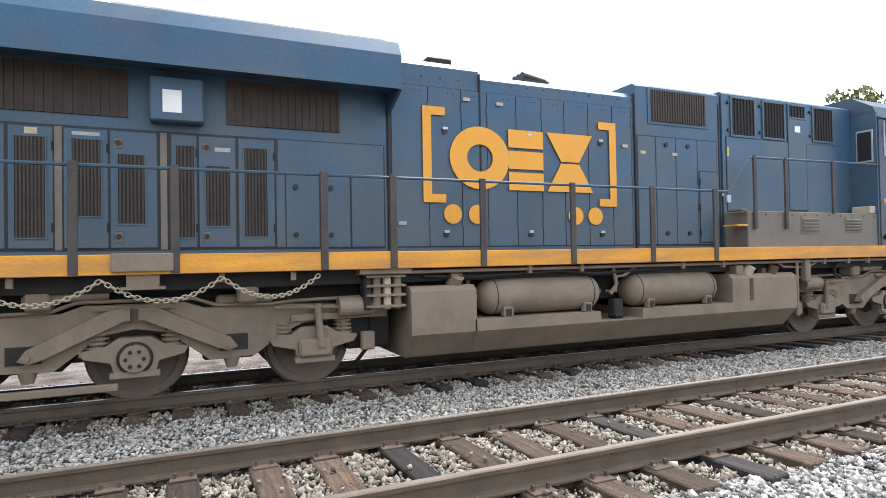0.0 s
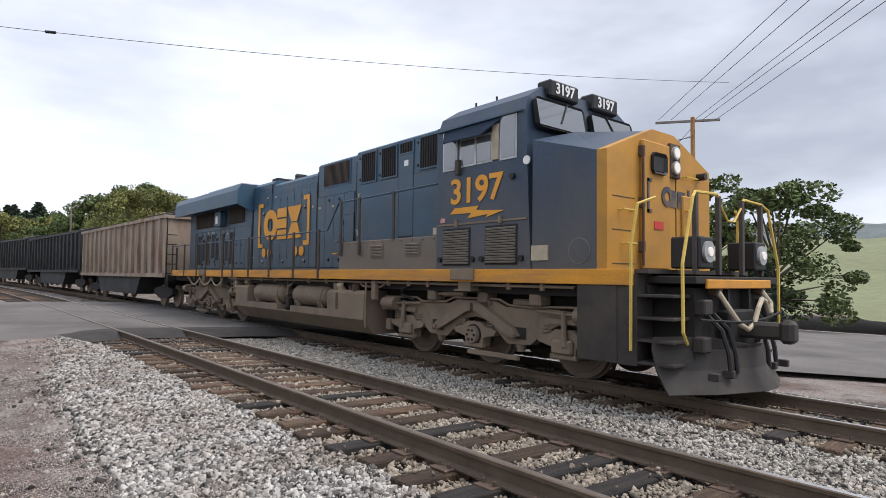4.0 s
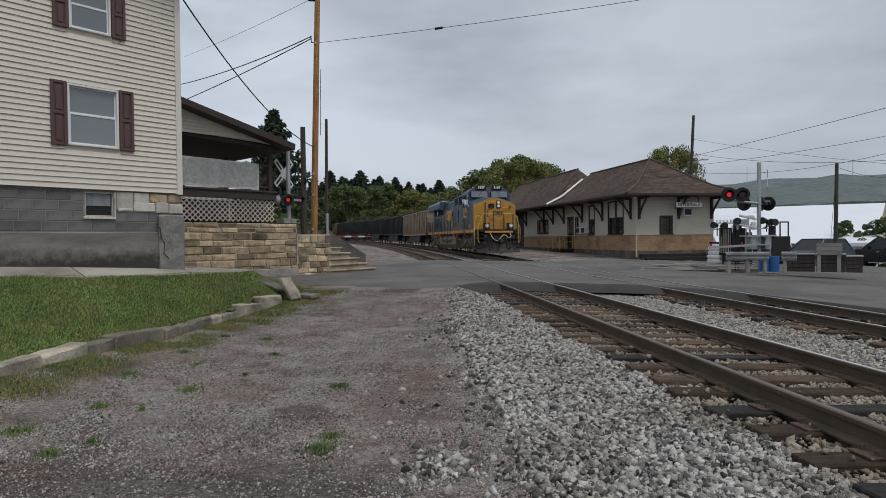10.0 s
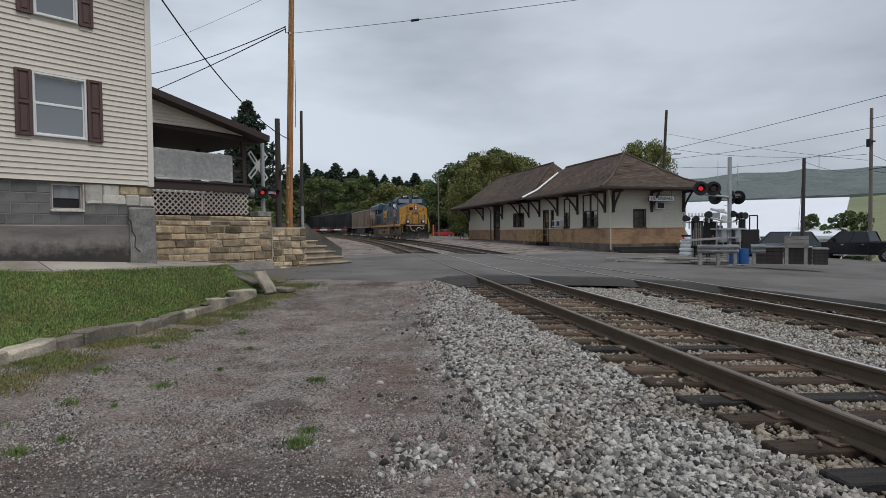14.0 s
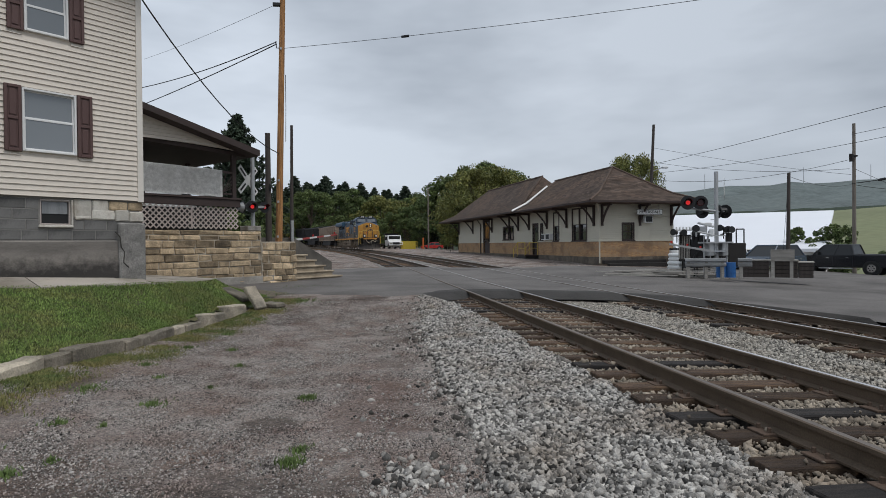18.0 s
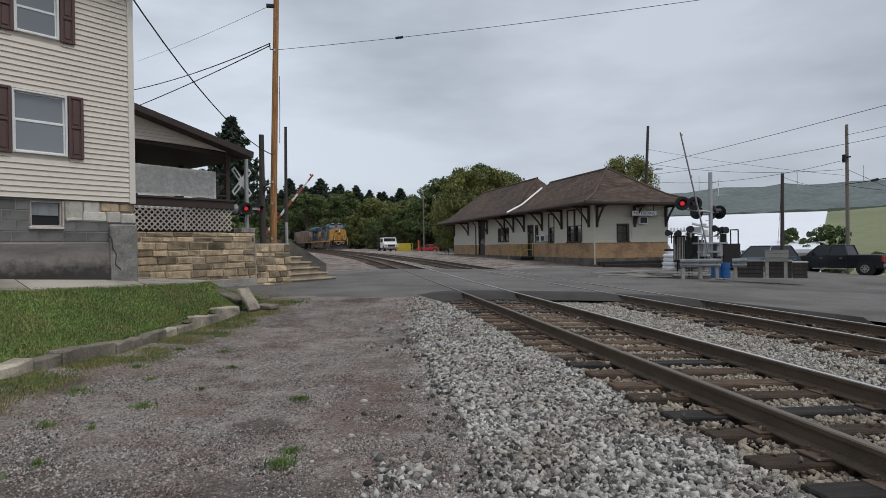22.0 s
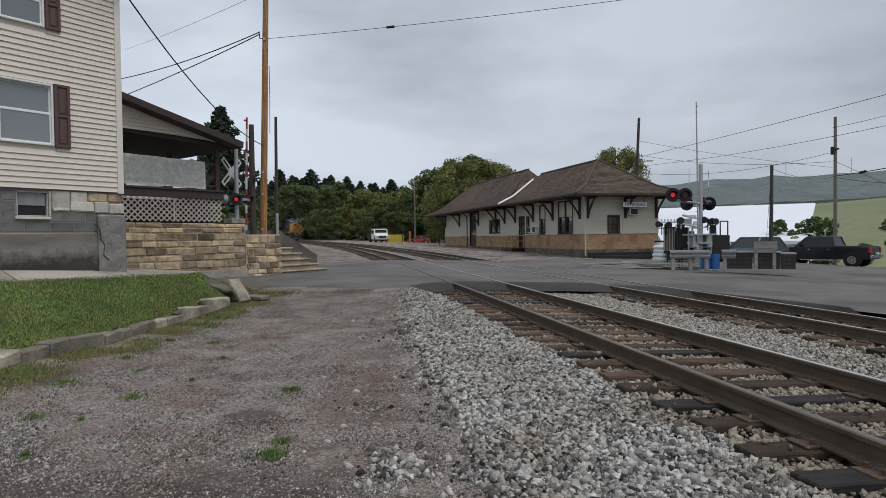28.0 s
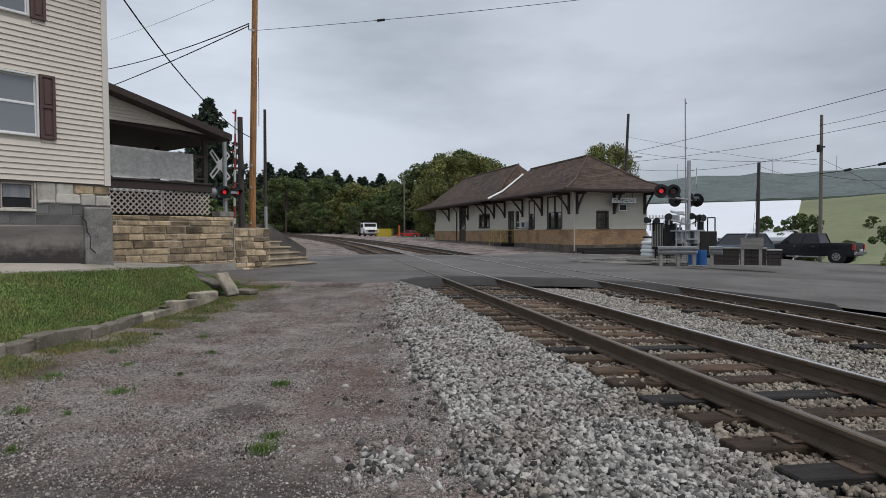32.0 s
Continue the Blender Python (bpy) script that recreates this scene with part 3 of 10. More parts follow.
RX = steps(-9, 12, 0.35) + steps(12.5, 46, 1.0)
road_rows = 40
rv, rf = [], []
for x in RX:
    a, b = road_near(x), road_far(x)
    for j in range(road_rows + 1):
        y = a + (b - a) * j / road_rows
        y += 0.12 * noise.noise((x * 1.7, j * 3.0, 5.0)) if j in (0, road_rows) else 0
        rv.append((x, y, road_z(x, y) + 0.006 * noise.noise((x * 0.9, y * 0.9, 2.0)) - (0.05 if j == 0 else 0)))
for i in range(len(RX) - 1):
    for j in range(road_rows):
        k = i * (road_rows + 1) + j
        rf.append((k, k + road_rows + 1, k + road_rows + 2, k + 1))
road = tagged(raw("road", rv, rf, M_ASPHALT, smooth=True), "worn grey asphalt road over the level crossing", "road", kind="structure")
# dark broken edge of the crossing
ev, ef = [], []
EX = steps(2.2, 10.5, 0.25)
for x in EX:
    y = road_near(x)
    w = 0.5 + 0.22 * noise.noise((x * 1.3, 0, 9)) + (0.35 if 2.6 < x < 10 else 0)
    for f in (-0.55, 0.1, 0.55, 1.0):
        yy = y + w * f
        z = road_z(x, yy) + 0.006 if f > 0 else max(land(x, yy) + 0.012, road_z(x, y) - 0.28 * -f)
        ev.append((x, yy, z))
for i in range(len(EX) - 1):
    for j in range(3):
        k = i * 4 + j
        ef.append((k, k + 4, k + 5, k + 1))
tagged(raw("road_edge", ev, ef, M_ASPHALT_DARK, smooth=True), "black broken asphalt edge beside the ballast", "road edge", kind="structure")


# ---- tracks ----
def rail_bm(u, z, s_list):
    """One rail: foot, web and head, swept along the line."""
    prof = [(-0.07, -0.17), (0.07, -0.17), (0.07, -0.155), (0.012, -0.135), (0.012, -0.045), (0.037, -0.035), (0.037, -0.008), (0.03, 0.0),
            (-0.02, 0.0), (-0.037, -0.006), (-0.037, -0.035), (-0.012, -0.045), (-0.012, -0.135), (-0.07, -0.155)]
    bm = bmesh.new()
    rings = []
    for s in s_list:
        p, a = rail_line(u, s, z)
        q = Matrix.Rotation(a, 3, "Z")
        rings.append([bm.verts.new(p + q @ Vector((dx, 0, dz))) for dx, dz in prof])
    n = len(prof)
    for r0, r1 in zip(rings, rings[1:]):
        for i in range(n):
            f = bm.faces.new((r0[i], r0[(i + 1) % n], r1[(i + 1) % n], r1[i]))
            f.material_index = 1 if i == 7 else 0
    bm.faces.new(rings[0][::-1])
    bm.faces.new(rings[-1])
    bmesh.ops.recalc_face_normals(bm, faces=bm.faces)
    return bm


SL = steps(-70, 14, 12) + steps(15, 420, 6)
TIE_SPACE = 0.535
rng = random.Random(4)
tie_meshes = []
TIE_AT = ([], [])
for i in range(4):
    bm = bmesh.new()
    box(bm, (0, 0, -0.09), (2.6 + 0.05 * i, 0.225, 0.18), 0.012)
    for v in bm.verts:
        v.co += Vector((0.02 * noise.noise(v.co * 9 + Vector((i, 0, 0))), 0.012 * noise.noise(v.co * 7 + Vector((0, i, 5))), 0.008 * noise.noise(v.co * 11)))
    me = bpy.data.meshes.new("tie")
    bm.to_mesh(me)
    bm.free()
    me.materials.append(M_TIEBLACK if i == 3 else M_TIE)
    tie_meshes.append(me)
bm = bmesh.new()
box(bm, (0, 0, 0.008), (0.36, 0.19, 0.018), 0.004)
for sx in (-0.105, 0.105):
    for sy in (-0.06, 0.06):
        box(bm, (sx, sy, 0.03), (0.03, 0.022, 0.05), 0.004)
plate_mesh = bpy.data.meshes.new("tie_plate")
bm.to_mesh(plate_mesh)
bm.free()
plate_mesh.materials.append(M_RUST)
for k, (c, (r0, r1)) in enumerate(((X1, (0, 1)), (X2, (2, 3)))):
    tr = thing("railway_track", "steel rails spiked to weathered wooden ties in ballast", "railway track", kind="structure")
    zc = (RAILS[r0][1] + RAILS[r1][1]) / 2
    tilt = -math.atan2(RAILS[r1][1] - RAILS[r0][1], 1.51)
    for r in (r0, r1):
        ob = part("rail", rail_bm(RAILS[r][0], RAILS[r][1], SL), M_RAIL, tr, "dark rusty steel rail with a bright running surface")
        ob.data.materials.append(M_RAILDULL if r == 0 else M_RAILTOP)
    far_v, far_f = [], []
    lo, hi = (-7.5, 62.0)
    n = int((150 + 70) / TIE_SPACE)
    for i in range(n):
        s = -70 + i * TIE_SPACE + rng.uniform(-0.03, 0.03)
        s += (7.5 + 70) % TIE_SPACE - 0.1
        if 14.9 < s < 30.5:
            continue
        ds, dz, rot = rng.uniform(-0.06, 0.06), rng.uniform(-0.012, 0.0), rng.uniform(-0.02, 0.02)
        p, a = rail_line(c + ds, s, zc - 0.172 + dz)
        m = Matrix.Translation(p) @ Matrix.Rotation(a + rot, 4, "Z") @ Matrix.Rotation(tilt, 4, "Y")
        me = tie_meshes[rng.randrange(4) if rng.random() < 0.75 else rng.randrange(3)]
        if s < 16:
            TIE_AT[k].append(s)
        if lo - 6 < s < hi:
            shared("tie", me, m, tr)
        else:
            b = len(far_v)
            for dx in (-1.3, 1.3):
                for dy in (-0.11, 0.11):
                    for dzz in (-0.15, 0.0):
                        far_v.append(m @ Vector((dx, dy, dzz)))
            far_f += [tuple(b + q for q in f) for f in ((1, 5, 7, 3), (0, 1, 3, 2), (4, 6, 7, 5), (0, 4, 5, 1), (2, 3, 7, 6))]
        if -9 < s < 14.9:
            for r in (r0, r1):
                pp, _ = rail_line(RAILS[r][0], s, RAILS[r][1] - 0.178)
                shared("tie_plate", plate_mesh, Matrix.Translation(pp) @ Matrix.Rotation(tilt, 4, "Y"), tr)
    tagged(raw("far_tie", far_v, far_f, M_TIE, tr), "distant wooden ties", kind="stuff")

# ballast bed, a sheet a little above the ground between road and track ends
def bed(x, y):
    u = lateral(x, y)
    tie = min(abs(u - X1), abs(u - X2)) < 1.35
    return land(x, y) + (-0.05 if tie else 0.004) + 0.025 * noise.noise((x * 3, y * 3, 7))


def bed_keep(x, y):
    u = lateral(x, y)
    return ballast_edge(y) + 0.05 < u < 10.9 and not (road_near(x) - 0.1 < y < road_far(x))


# The near bed carries the stones' gap shade in its colour.
tagged(sheet("ballast", steps(-1, 11.2, 0.2), steps(-40, 15.5, 0.3), bed, M_BALLASTSHADE, keep=bed_keep), "near-black ballast bed with the shade between its stones painted in", "ballast", kind="structure")
tagged(sheet("ballast", steps(-60, 11.6, 0.8), steps(30, 190, 2.0), bed, M_FARBALLAST, keep=bed_keep), "near-black ballast bed with the shade between its stones painted in beyond the crossing", "ballast", kind="structure")


def stones(name, count, place, size, seed, material, label, shape="block"):
    """Loose stones as one joined mesh."""
    r = np.random.RandomState(seed)
    if shape == "block":
        cube = np.array([(x, y, z) for x in (-1, 1) for y in (-1, 1) for z in (-1, 1)]) * 0.62
        fi = np.array([(0, 1, 3), (0, 3, 2), (4, 6, 7), (4, 7, 5), (0, 4, 5), (0, 5, 1), (2, 3, 7), (2, 7, 6), (0, 2, 6), (0, 6, 4), (1, 5, 7), (1, 7, 3)])
    elif shape == "shard":
        cube = np.array([(1, 0, 0), (-1, 0, 0), (0, 1, 0), (0, -1, 0), (0, 0, 1), (0, 0, -1)]) * 1.0
        fi = np.array([(0, 2, 4), (2, 1, 4), (1, 3, 4), (3, 0, 4), (2, 0, 5), (1, 2, 5), (3, 1, 5), (0, 3, 5)])
    else:
        cube = np.array([(1, 1, 1), (-1, -1, 1), (-1, 1, -1), (1, -1, -1)]) * 0.75
        fi = np.array([(0, 2, 1), (0, 1, 3), (0, 3, 2), (1, 2, 3)])
    nv = len(cube)
    spots = place(r, count)
    n = len(spots)
    base = cube[None] * (1 + 0.5 * (r.rand(n, nv, 1) - 0.5)) * (0.6 + 0.75 * r.rand(n, 1, 3))
    base += 0.1 * r.randn(n, nv, 3)
    q, _ = np.linalg.qr(r.randn(n, 3, 3))
    base = np.einsum("nij,nkj->nki", q, base)
    sc = size * (0.5 + 0.95 * r.rand(n, 1, 1) ** 1.8)
    v = (base * sc + np.array(spots)[:, None, :]).reshape(-1, 3)
    f = (fi[None] + nv * np.arange(n)[:, None, None]).reshape(-1, 3)
    me = bpy.data.meshes.new(name)
    me.vertices.add(len(v))
    me.vertices.foreach_set("co", v.ravel())
    me.loops.add(f.size)
    me.loops.foreach_set("vertex_index", f.ravel().astype(np.int32))
    me.polygons.add(len(f))
    me.polygons.foreach_set("loop_start", (np.arange(len(f)) * 3).astype(np.int32))
    me.polygons.foreach_set("loop_total", np.full(len(f), 3, np.int32))
    me.update()
    me.validate()
    me.materials.append(material)
    return tagged(new(name, me), label, "ballast", kind="stuff")


def near_ballast(r, count):
    """Between the drive and the first track, thinning out over the edge."""
    out = []
    while len(out) < count:
        y = -1.5 + 16.7 * r.rand()
        if (y > 8 and r.rand() < 0.35) or (y < 1 and r.rand() < 0.6):
            continue
        x = r.uniform(0.9, 2.98)
        e = ballast_edge(y)
        if x < e and r.rand() > 0.3 * math.exp(-(e - x) * 9):
            continue
        if y > road_near(x) - 0.25:
            continue
        out.append((x, y, land(x, y) + (0.012 if x > e else -0.004) + 0.025 * noise.noise((x * 3, y * 3, 7)) + 0.022 * r.rand()))
    return out


def mid_ballast(r, count):
    """Between the two tracks and past the second."""
    out = []
    while len(out) < count:
        y = r.uniform(-13.0, 15.0)
        x = r.uniform(5.52, 7.4) if r.rand() < 0.72 else r.uniform(9.85, 10.9)
        if y > road_near(x) - 0.25:
            continue
        out.append((x, y, land(x, y) - (0.006 if 6.9 < x < 9 else -0.006) + 0.025 * noise.noise((x * 3, y * 3, 7)) + 0.018 * r.rand()))
    return out


stones("ballast_stones", 64000, near_ballast, 0.0225, 3, M_STONE, "loose grey and white crushed stones beside the drive")
def south_ballast(r, count):
    """Beside the first track, in front of the drive's end, level with the ties."""
    out = []
    while len(out) < count:
        x, y = r.uniform(1.3, 2.98), r.uniform(-9.5, -1.2)
        if y < -5 and r.rand() < 0.5:
            continue
        out.append((x, y, land(x, y) + 0.018 + 0.025 * noise.noise((x * 3, y * 3, 7)) + 0.022 * r.rand()))
    return out


stones("ballast_stones", 30000, south_ballast, 0.0235, 5, M_STONE, "loose grey and white crushed stones beside the ties")
stones("ballast_stones", 60000, mid_ballast, 0.0225, 23, M_STONEMID, "loose grey crushed stones between the tracks", "shard")


def crib_ballast(r, count):
    """Stones in the cribs between the ties, nearly up to their tops."""
    out = []
    at = [np.array(sorted(q)) for q in TIE_AT]
    while len(out) < count:
        k = 0 if r.rand() < 0.58 else 1
        c = (X1, X2)[k]
        x, y = c + r.uniform(-1.32, 1.32), r.uniform(-9.0, 15.2)
        if y > road_near(x) - 0.25 or min(abs(x - u) for u, _ in RAILS) < 0.085:
            continue
        if np.min(np.abs(at[k] - y)) < 0.11:
            if r.rand() > 0.02:
                continue
            lift = 0.006
        else:
            lift = -0.058
        zt = lerp(x, [(a, b) for a, b in RAILS]) - 0.172
        if x < RAILS[0][0]:
            zt = RAILS[0][1] - 0.172
        out.append((x, y, zt + lift + 0.02 * r.rand() + 0.012 * noise.noise((x * 2, y * 2, 3))))
    return out


stones("crib_ballast", 50000, crib_ballast, 0.027, 13, M_STONEBROWN, "brownish crushed stones packed between the ties", "shard")


# ---- the train ----
def nose_at(t):
    return lerp(t, [(0, -18.22), (0.5, -15.58), (1, -12.97), (1.5, -10.37), (2, -7.8), (2.5, -5.24), (3.5, 0.02), (4.5, 5.36), (5, 8.26), (6, 14.4), (7, 20.38), (8, 26.55),
                    (9, 32.75), (10, 38.5), (11, 44.05), (12, 49.9), (13, 55.8), (14, 61.5), (17, 78.2), (19, 89.2), (21, 99.8), (25, 120.8), (28, 136.3), (32, 156.8)])



def train_pose(s, z=-0.18):
    """The track rises a little towards the crossing."""
    p, a = rail_line(X2, s, z + lerp(s, [(8, 0.0), (18, 0.05), (40, 0.03)]))
    return Matrix.Translation(p) @ Matrix.Rotation(a, 4, "Z")


LEN = 22.3
loco = thing("locomotive", "dark blue diesel locomotive with a yellow nose and dusty trucks", "locomotive", train_pose(nose_at(0) + 11))
CEN = 11.0   # the thing's origin lies this far behind the nose


def L(y):
    return y - CEN


# main frame and sill
bm = bmesh.new()
span(bm, (-1.3, L(0.9), 1.28), (1.3, L(21.9), 1.48), 0.01)
part("underframe", bm, M_UNDER, loco)
for sx in (-1, 1):
    bm = bmesh.new()
    span(bm, (sx * 1.46, L(1.0), 1.47), (sx * 1.54, L(21.8), 1.69), 0.008)
    part("side_sill", bm, M_SILLYEL, loco, "yellow side sill stained with grime")
bm = slab((-1.48, L(0.8), 1.63), (1.48, L(21.9), 1.685))
part("walkway", bm, M_POSTBROWN, loco)
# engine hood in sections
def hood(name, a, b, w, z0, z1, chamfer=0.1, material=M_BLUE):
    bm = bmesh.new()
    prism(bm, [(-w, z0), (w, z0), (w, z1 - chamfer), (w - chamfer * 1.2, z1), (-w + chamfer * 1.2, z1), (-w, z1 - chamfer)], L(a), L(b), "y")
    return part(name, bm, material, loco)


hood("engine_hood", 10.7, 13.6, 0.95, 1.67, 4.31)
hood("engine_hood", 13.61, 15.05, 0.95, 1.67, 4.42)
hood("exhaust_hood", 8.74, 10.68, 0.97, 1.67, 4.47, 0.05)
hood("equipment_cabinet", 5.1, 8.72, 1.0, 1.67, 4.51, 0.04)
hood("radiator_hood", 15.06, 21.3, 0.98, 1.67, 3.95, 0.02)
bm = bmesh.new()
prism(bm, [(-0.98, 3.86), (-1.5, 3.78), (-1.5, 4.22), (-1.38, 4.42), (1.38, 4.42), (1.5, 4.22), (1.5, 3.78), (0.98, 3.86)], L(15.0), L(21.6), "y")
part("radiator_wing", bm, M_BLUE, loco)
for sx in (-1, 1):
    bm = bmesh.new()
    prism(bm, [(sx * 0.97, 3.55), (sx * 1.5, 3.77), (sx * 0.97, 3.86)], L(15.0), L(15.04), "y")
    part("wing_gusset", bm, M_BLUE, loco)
# low wide body beside the hood
bm = bmesh.new()
span(bm, (-1.47, L(5.07), 1.67), (1.47, L(8.7), 2.32), 0.015)
part("blower_box", bm, M_DUSTBLUE, loco, "dusty grey-brown lower cabinet")
# cab
bm = bmesh.new()
ring = [(-1.52, 1.67), (1.52, 1.67), (1.52, 4.22), (1.42, 4.46), (1.02, 4.71), (-1.02, 4.71), (-1.42, 4.46), (-1.52, 4.22)]
va = [bm.verts.new((x, L(5.05), z)) for x, z in ring]
vb = [bm.verts.new((x, L(2.77) + max(0.0, z - 3.6) * 0.2, z)) for x, z in ring]
bm.faces.new(va)
bm.faces.new(vb[::-1])
for i in range(8):
    bm.faces.new((va[i], vb[i], vb[(i + 1) % 8], va[(i + 1) % 8]))
bmesh.ops.recalc_face_normals(bm, faces=bm.faces)
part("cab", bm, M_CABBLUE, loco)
# nose
bm = bmesh.new()
lo = [(-1.51, 1.67), (1.51, 1.67), (1.51, 3.7), (0.45, 4.0), (-0.45, 4.0), (-1.51, 3.7)]
hi = [(-1.5, 1.67), (1.5, 1.67), (1.5, 3.36), (0.32, 3.82), (-0.32, 3.82), (-1.5, 3.36)]
va = [bm.verts.new((x, L(2.75), z)) for x, z in lo]
vb = [bm.verts.new((x, L(1.56), z)) for x, z in hi]
bm.faces.new(va)
bm.faces.new(vb[::-1])
for i in range(6):
    bm.faces.new((va[i], vb[i], vb[(i + 1) % 6], va[(i + 1) % 6]))
bmesh.ops.recalc_face_normals(bm, faces=bm.faces)
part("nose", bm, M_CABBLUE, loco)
bm = bmesh.new()
vs = []
for y, q in ((1.57, 1.0), (1.42, 0.985)):
    vs.append([bm.verts.new((x * (1 if abs(x) < 0.6 else q), L(y), z)) for x, z in ((-1.505, 1.66), (1.505, 1.66), (1.505, 3.365), (0.32, 3.825), (-0.32, 3.825), (-1.505, 3.365))])
bm.faces.new(vs[0])
bm.faces.new(vs[1][::-1])
for i in range(6):
    bm.faces.new((vs[0][i], vs[1][i], vs[1][(i + 1) % 6], vs[0][(i + 1) % 6]))
bmesh.ops.recalc_face_normals(bm, faces=bm.faces)
part("nose_front", bm, M_YELLOW, loco, "yellow front panel with grab irons")
# fuel tank: low trough with raised end boxes and a notch in the middle
low = [(-1.5, 0.6), (-1.22, 0.28), (1.22, 0.28), (1.5, 0.6)]
for a, b, top in ((9.15, 11.1, 0.76), (11.1, 11.9, 0.62), (11.9, 14.0, 0.76)):
    bm = bmesh.new()
    prism(bm, low + [(1.5, top), (-1.5, top)], L(a), L(b), "y")
    part("fuel_tank", bm, M_DUST, loco)
for a, b in ((7.55, 9.15), (13.98, 14.92)):
    bm = bmesh.new()
    prism(bm, low + [(1.5, 1.16), (1.42, 1.23), (-1.42, 1.23), (-1.5, 1.16)], L(a), L(b), "y")
    part("tank_end_box", bm, M_DUST, loco)
for sx in (-1, 1):
    for a, b in ((9.33, 11.24), (11.78, 13.82)):
        bm = bmesh.new()
        c, r, n = sx * 1.2, 0.265, 26
        rings = []
        for y, q in ((a, 0.35), (a + 0.05, 0.7), (a + 0.12, 0.92), (a + 0.2, 1.0), (b - 0.2, 1.0), (b - 0.12, 0.92), (b - 0.05, 0.7), (b, 0.35)):
            rings.append([bm.verts.new((c + r * q * math.cos(6.2832 * k / n), L(y), 1.04 + r * q * math.sin(6.2832 * k / n))) for k in range(n)])
        for r0, r1 in zip(rings, rings[1:]):
            for k in range(n):
                bm.faces.new((r0[k], r0[(k + 1) % n], r1[(k + 1) % n], r1[k]))
        bm.faces.new(rings[0][::-1])
        bm.faces.new(rings[-1])
        bmesh.ops.recalc_face_normals(bm, faces=bm.faces)
        at = part("air_tank", bm, M_DUST, loco, "dust-caked air reservoir", smooth=True)
        for y in (a + 0.2, b - 0.2):
            part("weld_seam", bar((c, L(y - 0.006), 1.04), (c, L(y + 0.006), 1.04), r + 0.004, n=26), M_UNDER, at)
        for y in (a + 0.32, b - 0.36):
            part("saddle", slab((sx * 1.36, L(y - 0.07), 0.76), (sx * 1.46, L(y + 0.07), 0.9), 0.01), M_DUST, at)
            # Flat black plate paints the shade in the saddle's hollow end.
            part("hollow_shade", slab((sx * 1.455, L(y - 0.045), 0.775), (sx * 1.464, L(y + 0.045), 0.87)), M_BLACK, at)
        part("end_valve", bar((c, L(a - 0.1), 1.04), (c, L(a + 0.02), 1.04), 0.045, n=10), M_DUST, at)


